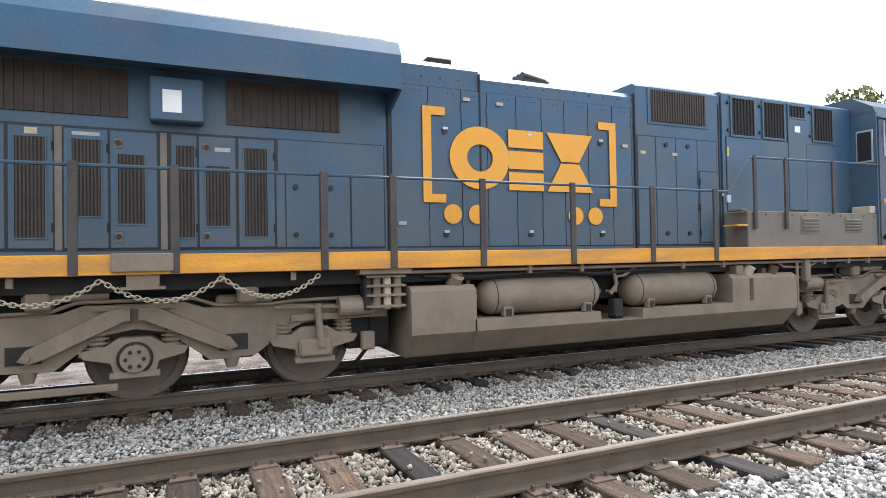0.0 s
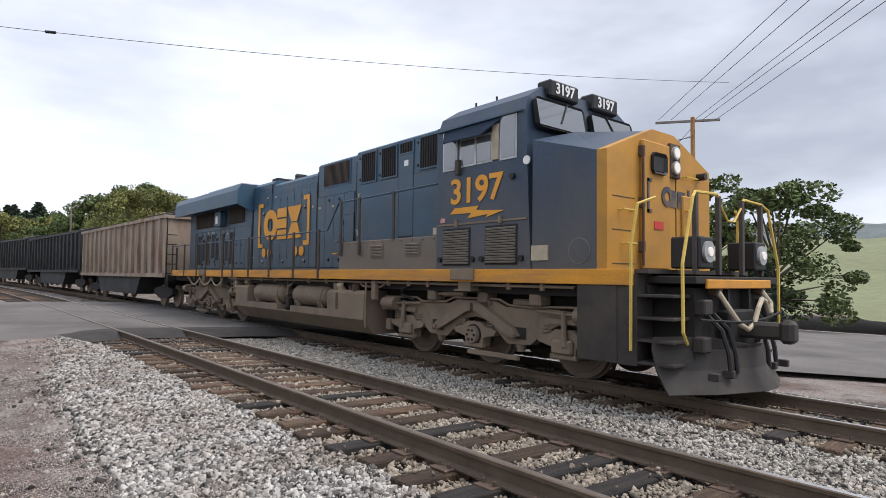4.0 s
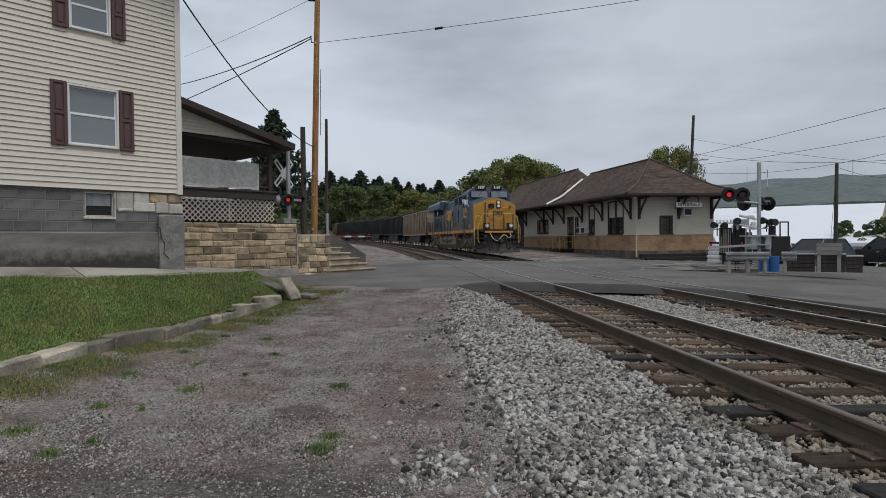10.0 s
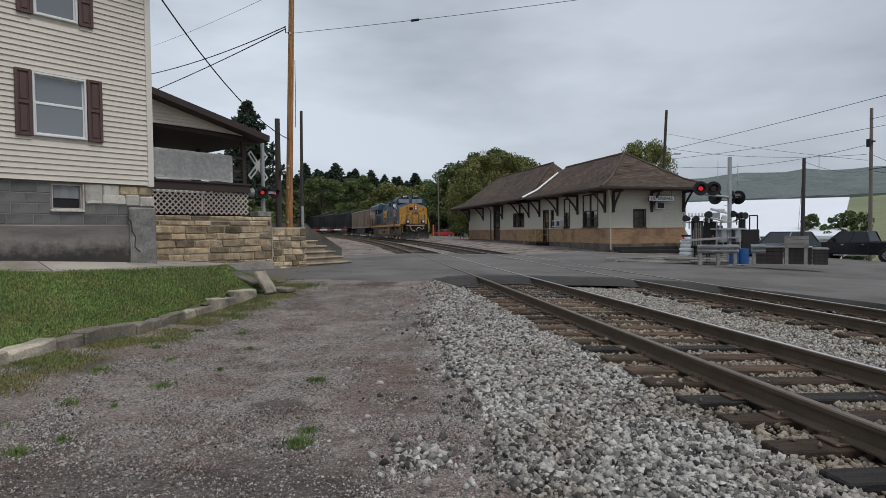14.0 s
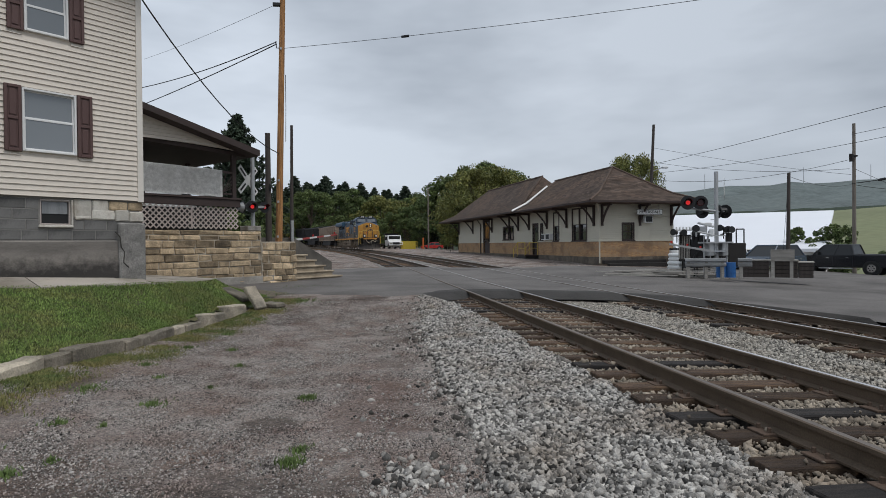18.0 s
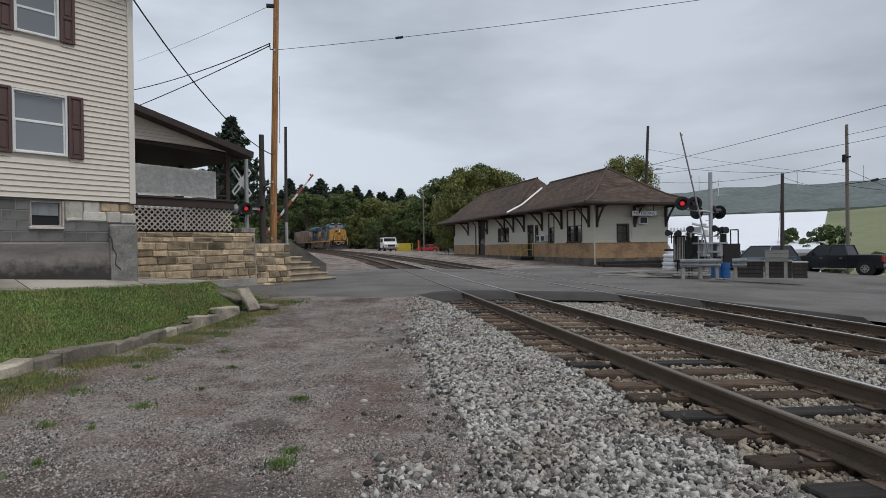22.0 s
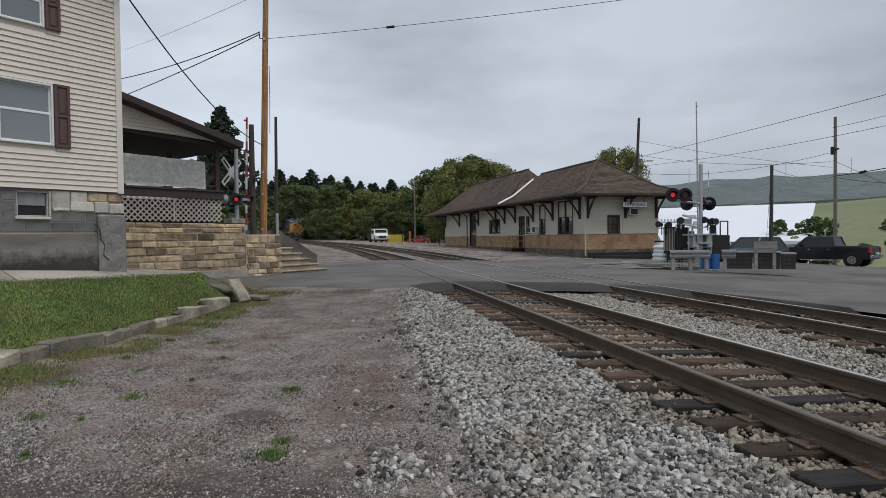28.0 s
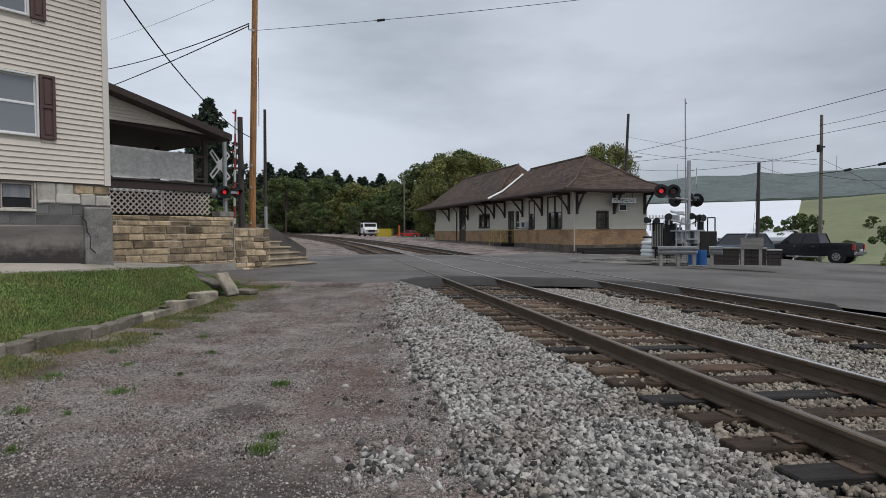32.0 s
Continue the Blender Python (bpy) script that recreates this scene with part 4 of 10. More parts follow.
def truck(y0, way=1):
    """A three-axle truck: cast frame with a dropped pocket on each side of the middle axle, links, wheels, boxes and springs."""
    tk = new("truck")
    tk.parent = loco
    tk.location = (0, L(y0), 0)
    half_top = [(0.0, 1.14), (0.5, 1.14), (0.72, 1.06), (1.6, 1.07), (2.4, 1.03), (2.95, 0.94)]
    half_low = [(2.95, 0.84), (2.3, 0.86), (1.85, 0.82), (1.6, 0.7), (1.28, 0.47), (0.78, 0.45), (0.56, 0.62), (0.34, 0.8), (0.0, 0.86)]
    outline = [(-y, z) for y, z in half_top[:0:-1]] + half_top + half_low + [(-y, z) for y, z in half_low[-2::-1]]
    for sx in (-1, 1):
        x0, x1 = sx * 1.0, sx * 1.18
        bm = bmesh.new()
        prism(bm, outline, x0, x1, "x")
        part("side_frame", bm, M_DUST, tk, "cast steel side frame caked with brake dust")
        for q in ([(-2.8, 0.85), (-1.7, 0.85), (-1.7, 0.93), (-2.8, 0.93)], [(1.7, 0.85), (2.8, 0.85), (2.8, 0.93), (1.7, 0.93)], [(-0.4, 1.08), (0.4, 1.08), (0.4, 1.13), (-0.4, 1.13)]):
            part("frame_rib", prism(bmesh.new(), q, x1, x1 + sx * 0.05, "x"), M_DUST, tk)
        for ys in (-1, 1):
            bm = bmesh.new()
            prism(bm, [(ys * 0.04, 1.1), (ys * 0.22, 1.1), (ys * 1.0, 0.71), (ys * 1.08, 0.6), (ys * 0.98, 0.56), (ys * 0.86, 0.6), (ys * 0.1, 0.96), (ys * 0.04, 0.96)], x1, x1 + sx * 0.11, "x")
            part("traction_link", bm, M_DUST, tk)
            # Flat dark plate paints the shade of the recess at the link's end.
            part("link_pocket", slab((x1, ys * 0.88, 0.55), (x1 + sx * 0.012, ys * 1.2, 0.74)), M_UNDER, tk)
            part("link_pin", bar((x1 + sx * 0.1, ys * 1.0, 0.63), (x1 + sx * 0.14, ys * 1.0, 0.63), 0.04, n=10), M_DUST, tk)
            part("spring_seat", bar((sx * 1.1, ys * 1.02, 0.47), (sx * 1.1, ys * 1.02, 0.34), 0.1, 0.06, n=14), M_DUST, tk)
            part("cast_lettering_plate", slab((x1, ys * 1.45, 0.74), (x1 + sx * 0.006, ys * 1.32, 0.9)), M_DUST, tk)
            # brake cylinder, rod and hanging link at the end axles
            part("brake_cylinder", bar((sx * 1.27, ys * 2.28, 1.0), (sx * 1.27, ys * 2.72, 1.0), 0.125, 0.115, n=18), M_DUST, tk)
            part("brake_rod", bar((sx * 1.27, ys * 1.5, 1.03), (sx * 1.27, ys * 2.3, 1.0), 0.022, n=8), M_DUST, tk)
            part("hanging_link", bar((sx * 1.27, ys * 2.02, 1.06), (sx * 1.29, ys * 2.06, 0.52), 0.04, 0.05, n=10), M_DUST, tk)
            part("brake_hanger", slab((sx * 1.1, ys * 2.6, 0.42), (sx * 1.2, ys * 2.78, 0.66), 0.02), M_DUST, tk)
            part("sand_pipe", pipe(bmesh.new(), [(sx * 1.05, ys * 2.75, 0.9), (sx * 0.98, ys * 2.8, 0.5), (sx * 0.85, ys * 2.6, 0.2)], 0.028, 6), M_UNDER, tk)
        for ay in (-1.99, 0, 1.99):
            bm = bmesh.new()
            prism(bm, [(ay - 0.55, 0.64), (ay - 0.5, 0.56), (ay - 0.24, 0.5), (ay - 0.2, 0.34), (ay + 0.2, 0.34), (ay + 0.24, 0.5), (ay + 0.5, 0.56), (ay + 0.55, 0.64), (ay + 0.3, 0.68), (ay + 0.16, 0.77), (ay - 0.16, 0.77), (ay - 0.3, 0.68)], sx * 1.02, sx * 1.22, "x")
            box(bm, (sx * 1.2, ay, 0.36), (0.1, 0.5, 0.07), 0.01)
            jb = part("journal_box", bm, M_DUST, tk)
            if ay == 0:
                part("box_ring", bar((sx * 1.22, ay, 0.54), (sx * 1.24, ay, 0.54), 0.185, n=22), M_UNDER, jb)
                part("axle_cap", bar((sx * 1.24, ay, 0.54), (sx * 1.3, ay, 0.54), 0.155, 0.145, n=22), M_DUST, jb)
                for k in range(6):
                    c, q = math.cos(k * 1.047), math.sin(k * 1.047)
                    part("cap_bolt", bar((sx * 1.3, ay + 0.09 * c, 0.54 + 0.09 * q), (sx * 1.32, ay + 0.09 * c, 0.54 + 0.09 * q), 0.022, n=6), M_UNDER, jb)
            else:
                part("bearing_cover", slab((sx * 1.2, ay - 0.2, 0.4), (sx * 1.3, ay + 0.2, 0.62), 0.03), M_DUST, jb)
            for dy in (-0.38, 0.38):
                bm = bmesh.new()
                for q in range(4):
                    cyl(bm, (sx * 1.1, ay + dy, 0.66 + q * 0.05), (sx * 1.1, ay + dy, 0.685 + q * 0.05), 0.12, n=12)
                cyl(bm, (sx * 1.1, ay + dy, 0.62), (sx * 1.1, ay + dy, 0.88), 0.08, n=10)
                part("coil_spring", bm, M_DUST, tk)
        part("brake_beam", slab((sx * 1.18, -0.62 * way - 0.45, 0.2), (sx * 1.26, -0.62 * way + 0.75, 0.28), 0.01), M_DUST, tk)
        part("top_pipe", pipe(bmesh.new(), [(sx * 1.2, y, z) for y, z in ((-2.85, 1.0), (-2.75, 1.12), (-1.7, 1.1), (-1.45, 1.07), (-0.85, 1.09), (-0.6, 1.18), (0.55, 1.18), (0.8, 1.09), (1.5, 1.07), (1.7, 1.14), (2.75, 1.12), (2.85, 1.0))], 0.022, 6), M_DUST, tk)
        part("yaw_damper", bar((sx * 1.2, 0.25, 1.26), (sx * 1.2, 0.85, 1.24), 0.06, n=12), M_DUST, tk)
        part("damper_rod", bar((sx * 1.2, 0.85, 1.24), (sx * 1.2, 1.05, 1.23), 0.03, n=8), M_DUST, tk)
        part("side_bearing", slab((sx * 0.95, -1.5, 1.08), (sx * 1.15, -0.85, 1.2), 0.03), M_DUST, tk)
    for yb in (-2.75, -1.0, 1.0, 2.75):
        part("transom", slab((-1.0, yb - 0.3, 0.42), (1.0, yb + 0.3, 1.02), 0.03), M_UNDER, tk)
    for ay in (-1.99, 0, 1.99):
        w = new("wheelset")
        w.parent = tk
        w.location = (0, ay, 0.53)
        for sx in (-1, 1):
            bm = bmesh.new()
            prof = [(0.66, 0.08), (0.66, 0.56), (0.695, 0.56), (0.71, 0.53), (0.79, 0.525), (0.79, 0.45), (0.77, 0.42), (0.76, 0.24), (0.82, 0.2), (0.86, 0.18), (0.86, 0.0)]
            rings = [[bm.verts.new((sx * x, r0 * math.cos(6.28319 * k / 40), r0 * math.sin(6.28319 * k / 40))) for k in range(40)] for x, r0 in prof[:-1]]
            for q0, q1 in zip(rings, rings[1:]):
                for k in range(40):
                    bm.faces.new((q0[k], q0[(k + 1) % 40], q1[(k + 1) % 40], q1[k]))
            bm.faces.new(rings[-1])
            bmesh.ops.recalc_face_normals(bm, faces=bm.faces)
            part("wheel", bm, M_WHEEL, w)
        part("axle", bar((-0.68, 0, 0), (0.68, 0, 0), 0.1, n=12), M_WHEEL, w)
        WHEELS.append(w)
    return tk


WHEELS = []
truck(4.36)
truck(18.1, -1)
# coal cars
CAR = 15.9


def coal_car(material, label):
    c = thing("coal_car", label, "hopper car", group="coal cars in the train")
    h = CAR / 2 - 0.45
    bm = bmesh.new()
    prism(bm, [(-1.5, 1.35), (1.5, 1.35), (1.55, 3.75), (-1.55, 3.75)], -h, h, "y")
    part("body", bm, material, c)
    n = 15
    for i in range(n):
        y = -h + (i + 0.5) * 2 * h / n
        for sx in (-1, 1):
            part("side_post", boxes(((sx * 1.58, y, 2.55), (0.12, 0.11, 2.35))), material, c)
    bm = bmesh.new()
    for sx in (-1, 1):
        span(bm, (sx * 1.5, -h, 3.68), (sx * 1.64, h, 3.82))
        span(bm, (sx * 1.48, -h, 1.25), (sx * 1.6, h, 1.42))
    for sy in (-1, 1):
        span(bm, (-1.64, sy * h, 3.68), (1.64, sy * (h + 0.08), 3.82))
    part("top_rail", bm, material, c)
    bm = bmesh.new()
    span(bm, (-1.35, -h + 0.15, 3.55), (1.35, h - 0.15, 3.84))
    bmesh.ops.subdivide_edges(bm, edges=bm.edges[:], cuts=6, use_grid_fill=True)
    for v in bm.verts:
        if v.co.z > 3.8:
            v.co.z += 0.28 * (1 - (v.co.x / 1.4) ** 2) + 0.08 * noise.noise(v.co * 0.8)
    part("coal_load", bm, M_COAL, c, "heaped black coal")
    bm = bmesh.new()
    prism(bm, [(-4.0, 1.35), (-3.3, 0.45), (3.3, 0.45), (4.0, 1.35)], -1.45, 1.45, "x")
    part("belly", bm, M_COALCAR_BLACK, c)
    bm = bmesh.new()
    span(bm, (-0.3, -CAR / 2, 0.8), (0.3, CAR / 2, 1.15))
    span(bm, (-1.5, -h - 0.35, 1.1), (1.5, -h, 1.35))
    span(bm, (-1.5, h, 1.1), (1.5, h + 0.35, 1.35))
    part("centre_sill", bm, M_UNDER, c)
    for ty in (-1, 1):
        yc = ty * (h - 1.4)
        for sx in (-1, 1):
            bm = bmesh.new()
            prism(bm, [(yc - 1.2, 0.55), (yc - 0.5, 0.35), (yc + 0.5, 0.35), (yc + 1.2, 0.55), (yc + 1.2, 0.75), (yc + 0.5, 0.85), (yc - 0.5, 0.85), (yc - 1.2, 0.75)], sx * 0.95, sx * 1.12, "x")
            part("truck_frame", bm, M_UNDER, c)
            for a in (-0.88, 0.88):
                part("wheel", bar((sx * 0.69, yc + a, 0.46), (sx * 0.82, yc + a, 0.46), 0.46, n=24), M_DUST, c)
        part("bolster", slab((-1.0, yc - 0.25, 0.5), (1.0, yc + 0.25, 1.2)), M_UNDER, c)
    for sy in (-1, 1):
        part("end_slope_sheet", slab((-1.48, sy * (h + 0.02), 1.35), (1.48, sy * (h + 0.06), 2.2)), material, c)
        part("end_ladder", pipe(bmesh.new(), [(-1.5, sy * (h + 0.12), 1.2), (-1.5, sy * (h + 0.12), 3.7)], 0.025, 6), M_UNDER, c)
        for k in range(5):
            part("rung", bar((-1.5, sy * (h + 0.12), 1.4 + 0.4 * k), (-1.1, sy * (h + 0.12), 1.4 + 0.4 * k), 0.018, n=6), M_UNDER, c)
    return c


car_rows = []
black_car = coal_car(M_COALCAR_BLACK, "black steel coal hopper with upright side posts, heaped with coal")
tan_car = coal_car(M_COALCAR_TAN, "tan coal hopper streaked with rust, heaped with coal")
N_CARS = 17
cars = []
for i in range(N_CARS):
    proto = tan_car if i in (0, 5, 7) else black_car
    first = proto not in [c for c, _ in cars]
    m = train_pose(nose_at(0) + LEN + CAR * (i + 0.5) - 0.2)
    ob = proto if first else copy_thing(proto, m)
    ob.matrix_basis = m
    cars.append((ob, i))


# ---- locomotive details ----
SIDE = Matrix(((0, 0, -1, 0), (-1, 0, 0, 0), (0, 1, 0, 0), (0, 0, 0, 1)))   # lettering axes on the side that faces the drive


def on_side(x, y, z):
    return Matrix.Translation((x, L(y), z)) @ SIDE


M_VISOR = mat("dark_visor_blue", (0.016, 0.028, 0.05), 0.85, scale=2, vary=0.2, bump=0.03, spec=0.15)
M_ORANGE = mat("lettering_orange", (0.72, 0.32, 0.03), 0.55, scale=3, vary=0.12, bump=0, stain=(0.4, 0.22, 0.08), stain_scale=3, stain_amount=0.3)
M_CABPANE = bpy.data.materials.new("cab_glass")
M_CABPANE.use_nodes = True
_c = M_CABPANE.node_tree.nodes["Principled BSDF"]
_c.inputs["Base Color"].default_value = (0.1, 0.115, 0.125, 1)
_c.inputs["Roughness"].default_value = 0.05
_c.inputs["Specular IOR Level"].default_value = 1.0
_c.inputs["Coat Weight"].default_value = 1.0
M_YELRAIL = mat("hand_rail_yellow", (0.6, 0.42, 0.09), 0.55, vary=0.15, bump=0.03)
M_PLOW = mat("plow_dark", (0.036, 0.031, 0.028), 0.7, scale=2, vary=0.3, bump=0.1, stain=(0.085, 0.07, 0.055), stain_scale=1.5)
M_TRIMWHITE = mat("number_white", (0.75, 0.75, 0.72), 0.5, vary=0.05, bump=0)
HX = -0.985
bm = bmesh.new()
pipe(bm, [(0, -0.02, -0.022), (0, 0.02, -0.022), (0, 0.034, 0), (0, 0.02, 0.022), (0, -0.02, 0.022), (0, -0.034, 0), (0, -0.02, -0.022)], 0.008, 5)
link_mesh = bpy.data.meshes.new("link")
bm.to_mesh(link_mesh)
bm.free()
link_mesh.materials.append(M_TAN)
# brackets, a ring, bars, wedges and dots in place of the company mark
for y, d in ((14.455, -1), (11.19, 1)):
    bm = bmesh.new()
    span(bm, (HX - 0.012, L(y - 0.065), 2.38), (HX, L(y + 0.065), 3.74))
    for z in (2.38, 3.62):
        span(bm, (HX - 0.012, L(y + d * 0.065), z), (HX, L(y + d * 0.28), z + 0.12))
    part("painted_bracket", bm, M_ORANGE, loco, "orange painted bracket")
def flat_ring(put, r1, r0, n=28):
    """A closed flat ring; put turns (u, v, depth 0 or 1) into a place."""
    bm = bmesh.new()
    v = [[bm.verts.new(put(r * math.cos(6.28319 * k / n), r * math.sin(6.28319 * k / n), w)) for r, w in ((r1, 0), (r0, 0), (r0, 1), (r1, 1))] for k in range(n)]
    for k in range(n):
        a, b = v[k], v[(k + 1) % n]
        for q in range(4):
            bm.faces.new((a[q], b[q], b[(q + 1) % 4], a[(q + 1) % 4]))
    bmesh.ops.recalc_face_normals(bm, faces=bm.faces)
    return bm


part("painted_ring", flat_ring(lambda u, v, w: (HX - 0.012 * w, L(13.62) + 1.06 * u, 3.045 + v), 0.46, 0.2), M_ORANGE, loco, "plain orange painted ring")
for z0, z1 in ((2.59, 2.86), (2.91, 3.18), (3.23, 3.5)):
    part("painted_bar", slab((HX - 0.012, L(12.53), z0), (HX, L(13.14), z1), 0.0), M_ORANGE, loco, "plain orange painted bar")
for z0, z1 in ((2.59, 3.03), (3.5, 3.06)):
    bm = prism(bmesh.new(), [(L(11.6), z0), (L(12.46), z0), (L(12.2), z1), (L(11.86), z1)], HX - 0.012, HX, "x")
    part("painted_wedge", bm, M_ORANGE, loco, "plain orange painted wedge")
for y in (14.07, 13.68, 11.94, 11.56):
    part("painted_dot", bar((HX - 0.012, L(y), 2.22), (HX, L(y), 2.22), 0.14, n=20), M_ORANGE, loco)
text("road_number", "3197", 0.61, on_side(-1.531, 4.03, 3.04) @ Matrix.Diagonal((1.08, 1.0, 1.0, 1)), M_ORANGE, loco, bold=0.014)
bm = bmesh.new()
zig = [(4.68, 2.67), (4.55, 2.77), (3.93, 2.77), (4.0, 2.7), (3.33, 2.65), (3.76, 2.56), (3.72, 2.61), (4.22, 2.57), (4.12, 2.66)]
prism(bm, [(L(y), z) for y, z in zig], -1.535, -1.526, "x")
part("painted_bolt", bm, M_ORANGE, loco, "orange lightning stripe")
part("flag_decal", slab((-1.53, L(4.95), 2.53), (-1.524, L(4.82), 2.61)), M_TRIMWHITE, loco)
for k in range(4):
    part("flag_stripe", slab((-1.533, L(4.95), 2.535 + 0.02 * k), (-1.529, L(4.82), 2.545 + 0.02 * k)), M_RED, loco)
part("paper_notice", slab((-1.53, L(2.76), 1.82), (-1.505, L(2.43), 2.05)), M_TAN, loco)
part("painted_ring", bar((-1.512, L(1.87), 1.95), (-1.46, L(1.87), 1.95), 0.19, n=28), M_POLEGREY, loco)
part("ring_centre", bar((-1.516, L(1.87), 1.95), (-1.46, L(1.87), 1.95), 0.178, n=28), M_CABBLUE, loco)
part("oval_sticker", bar((-1.535, L(2.86), 3.4), (-1.515, L(2.86), 3.4), 0.07, n=16), M_TRIMWHITE, loco)
for sx in (-1, 1):
    hx = sx * 0.97
    # doors on the engine hood
    y = 10.78
    for k, w in enumerate((0.4, 0.48, 0.46, 0.42, 0.45, 0.5, 0.42, 0.52, 0.55)):
        d = part("hood_door", slab((sx * 0.94, L(y), 1.76), (sx * 0.968, L(y + w - 0.012), 4.02), 0.004), M_BLUE, loco)
        if k in (1, 4, 7):
            for z in (1.93, 3.4):
                part("latch", bar((sx * 0.966, L(y + w * 0.5), z), (sx * 0.99, L(y + w * 0.5), z), 0.042, n=14), M_BLACK, d, "round black door latch")
                part("latch_handle", slab((sx * 0.985, L(y + w * 0.5 - 0.04), z + 0.02), (sx * 1.0, L(y + w * 0.5 + 0.04), z + 0.06), 0.004), M_STEEL, d)
        for z in (2.1, 2.95, 3.75):
            part("hinge", bar((sx * 0.974, L(y + 0.0), z - 0.05), (sx * 0.974, L(y + 0.0), z + 0.05), 0.012, n=6), M_BLUE, d)
        for q in (0.12, 0.2):
            part("rivet", bar((sx * 0.966, L(y + q), 3.95), (sx * 0.974, L(y + q), 3.95), 0.009, n=6), M_UNDER, d)
        y += w
    # Black sheets behind the doors paint the shade in their narrow gaps.
    part("seam_shade_sheet", slab((sx * 0.945, L(10.76), 1.75), (sx * 0.957, L(15.0), 4.03)), M_BLACK, loco)
    part("seam_shade_sheet", slab((sx * 0.965, L(8.84), 1.74), (sx * 0.98, L(10.7), 3.6)), M_BLACK, loco)
    part("seam_shade_sheet", slab((sx * 0.965, L(15.08), 1.74), (sx * 0.985, L(20.65), 3.14)), M_BLACK, loco)
    part("seam_shade_sheet", slab((sx * 0.99, L(5.43), 2.34), (sx * 1.008, L(8.64), 3.7)), M_BLACK, loco)
    part("seam_shade_sheet", slab((sx * 0.99, L(6.47), 3.6), (sx * 1.008, L(7.0), 4.15)), M_BLACK, loco)
    # exhaust section
    part("grille_frame", slab((sx * 0.965, L(9.05), 3.8), (sx * 0.985, L(10.42), 4.42)), M_BLUE, loco)
    g = part("intake_grille", slab((sx * 0.975, L(9.11), 3.85), (sx * 0.995, L(10.35), 4.38)), M_GRILLE, loco, "rusty slatted intake grille")
    for k in range(22):
        part("slat", slab((sx * 0.995, L(9.13 + k * 0.056), 3.85), (sx * 1.01, L(9.156 + k * 0.056), 4.38)), M_GRILLE, g)
    for y0, y1, z0, z1 in ((8.86, 9.318, 1.76, 3.58), (9.33, 9.818, 1.76, 3.58), (9.83, 10.268, 1.76, 3.58), (10.28, 10.66, 1.76, 3.58)):
        part("hood_door", slab((sx * 0.965, L(y0), z0), (sx * 0.99, L(y1), z1), 0.006), M_BLUE, loco)
    # equipment cabinet
    for y0, y1, z0, z1 in ((7.91, 8.48, 3.74, 4.4), (7.1, 7.65, 3.75, 4.4), (5.68, 6.24, 3.78, 4.41), (6.51, 6.95, 4.19, 4.4)):
        g = part("intake_grille", slab((sx * 0.995, L(y0), z0), (sx * 1.006, L(y1), z1)), M_BLACK, loco, "dark square-mesh grille")
        n = int((y1 - y0) / 0.075)
        for k in range(n + 1):
            yy = y0 + (y1 - y0) * k / n
            part("bar", slab((sx * 1.006, L(yy - 0.012), z0), (sx * 1.022, L(yy + 0.012), z1)), M_UNDER, g)
        n = int((z1 - z0) / 0.055)
        for k in range(n + 1):
            zz = z0 + (z1 - z0) * k / n
            part("cross_bar", slab((sx * 1.004, L(y0), zz - 0.008), (sx * 1.014, L(y1), zz + 0.008)), M_UNDER, g)
        bm = bmesh.new()
        for lo, hi in (((y0 - 0.04, z0 - 0.04), (y0, z1 + 0.04)), ((y1, z0 - 0.04), (y1 + 0.04, z1 + 0.04)), ((y0, z1), (y1, z1 + 0.04)), ((y0, z0 - 0.04), (y1, z0))):
            span(bm, (sx * 0.995, L(lo[0]), lo[1]), (sx * 1.025, L(hi[0]), hi[1]), 0.004)
        part("grille_frame", bm, M_BLUE, g)
        if z1 - z0 > 0.4:
            for zz in (z0 + 0.08, z1 - 0.08):
                part("latch", bar((sx * 1.0, L(y1 + 0.09), zz), (sx * 1.03, L(y1 + 0.09), zz), 0.03, n=10), M_BLACK, g)
    part("cabinet_door", slab((sx * 0.995, L(6.482), 2.4), (sx * 1.02, L(6.988), 4.15), 0.006), M_BLUE, loco)
    part("cabinet_door", slab((sx * 0.995, L(5.44), 2.35), (sx * 1.015, L(6.468), 3.69), 0.006), M_BLUE, loco)
    part("cabinet_door", slab((sx * 0.995, L(7.002), 2.35), (sx * 1.015, L(8.63), 3.69), 0.006), M_BLUE, loco)
    part("notice", slab((sx * 1.02, L(6.8), 3.9), (sx * 1.026, L(6.65), 4.02)), M_TRIMWHITE, loco)
    # louvres on the low cabinet and cab side
    for y0, y1, z0, z1, n in ((5.63, 6.07, 1.98, 2.21, 4), (6.89, 7.32, 1.96, 2.21, 4), (3.08, 3.75, 1.79, 2.38, 14), (4.18, 4.85, 1.78, 2.38, 14)):
        xx = sx * (1.47 if y0 > 5 else 1.52)
        pn = part("louvre_panel", slab((xx, L(y0 - 0.03), z0 - 0.03), (xx + sx * 0.012, L(y1 + 0.03), z1 + 0.03)), M_UNDER if n > 5 else M_DUSTBLUE, loco)
        for k in range(n):
            zz = z0 + (z1 - z0) * (k + 0.5) / n
            bm = bmesh.new()
            box(bm, (0, 0, 0), (0.035, y1 - y0, (z1 - z0) / n * 0.55), 0.0)
            part("louvre", bm, M_LOUVER, pn).matrix_basis = Matrix.Translation((xx + sx * 0.02, L((y0 + y1) / 2), zz)) @ pose(0, 0, 0, 0, 25 * sx, 0)
    for y in (2.96, 3.86, 4.08, 4.95):
        part("dog_latch", bar((sx * 1.52, L(y), 1.86), (sx * 1.56, L(y), 1.86), 0.05, n=12), M_BLACK, loco)
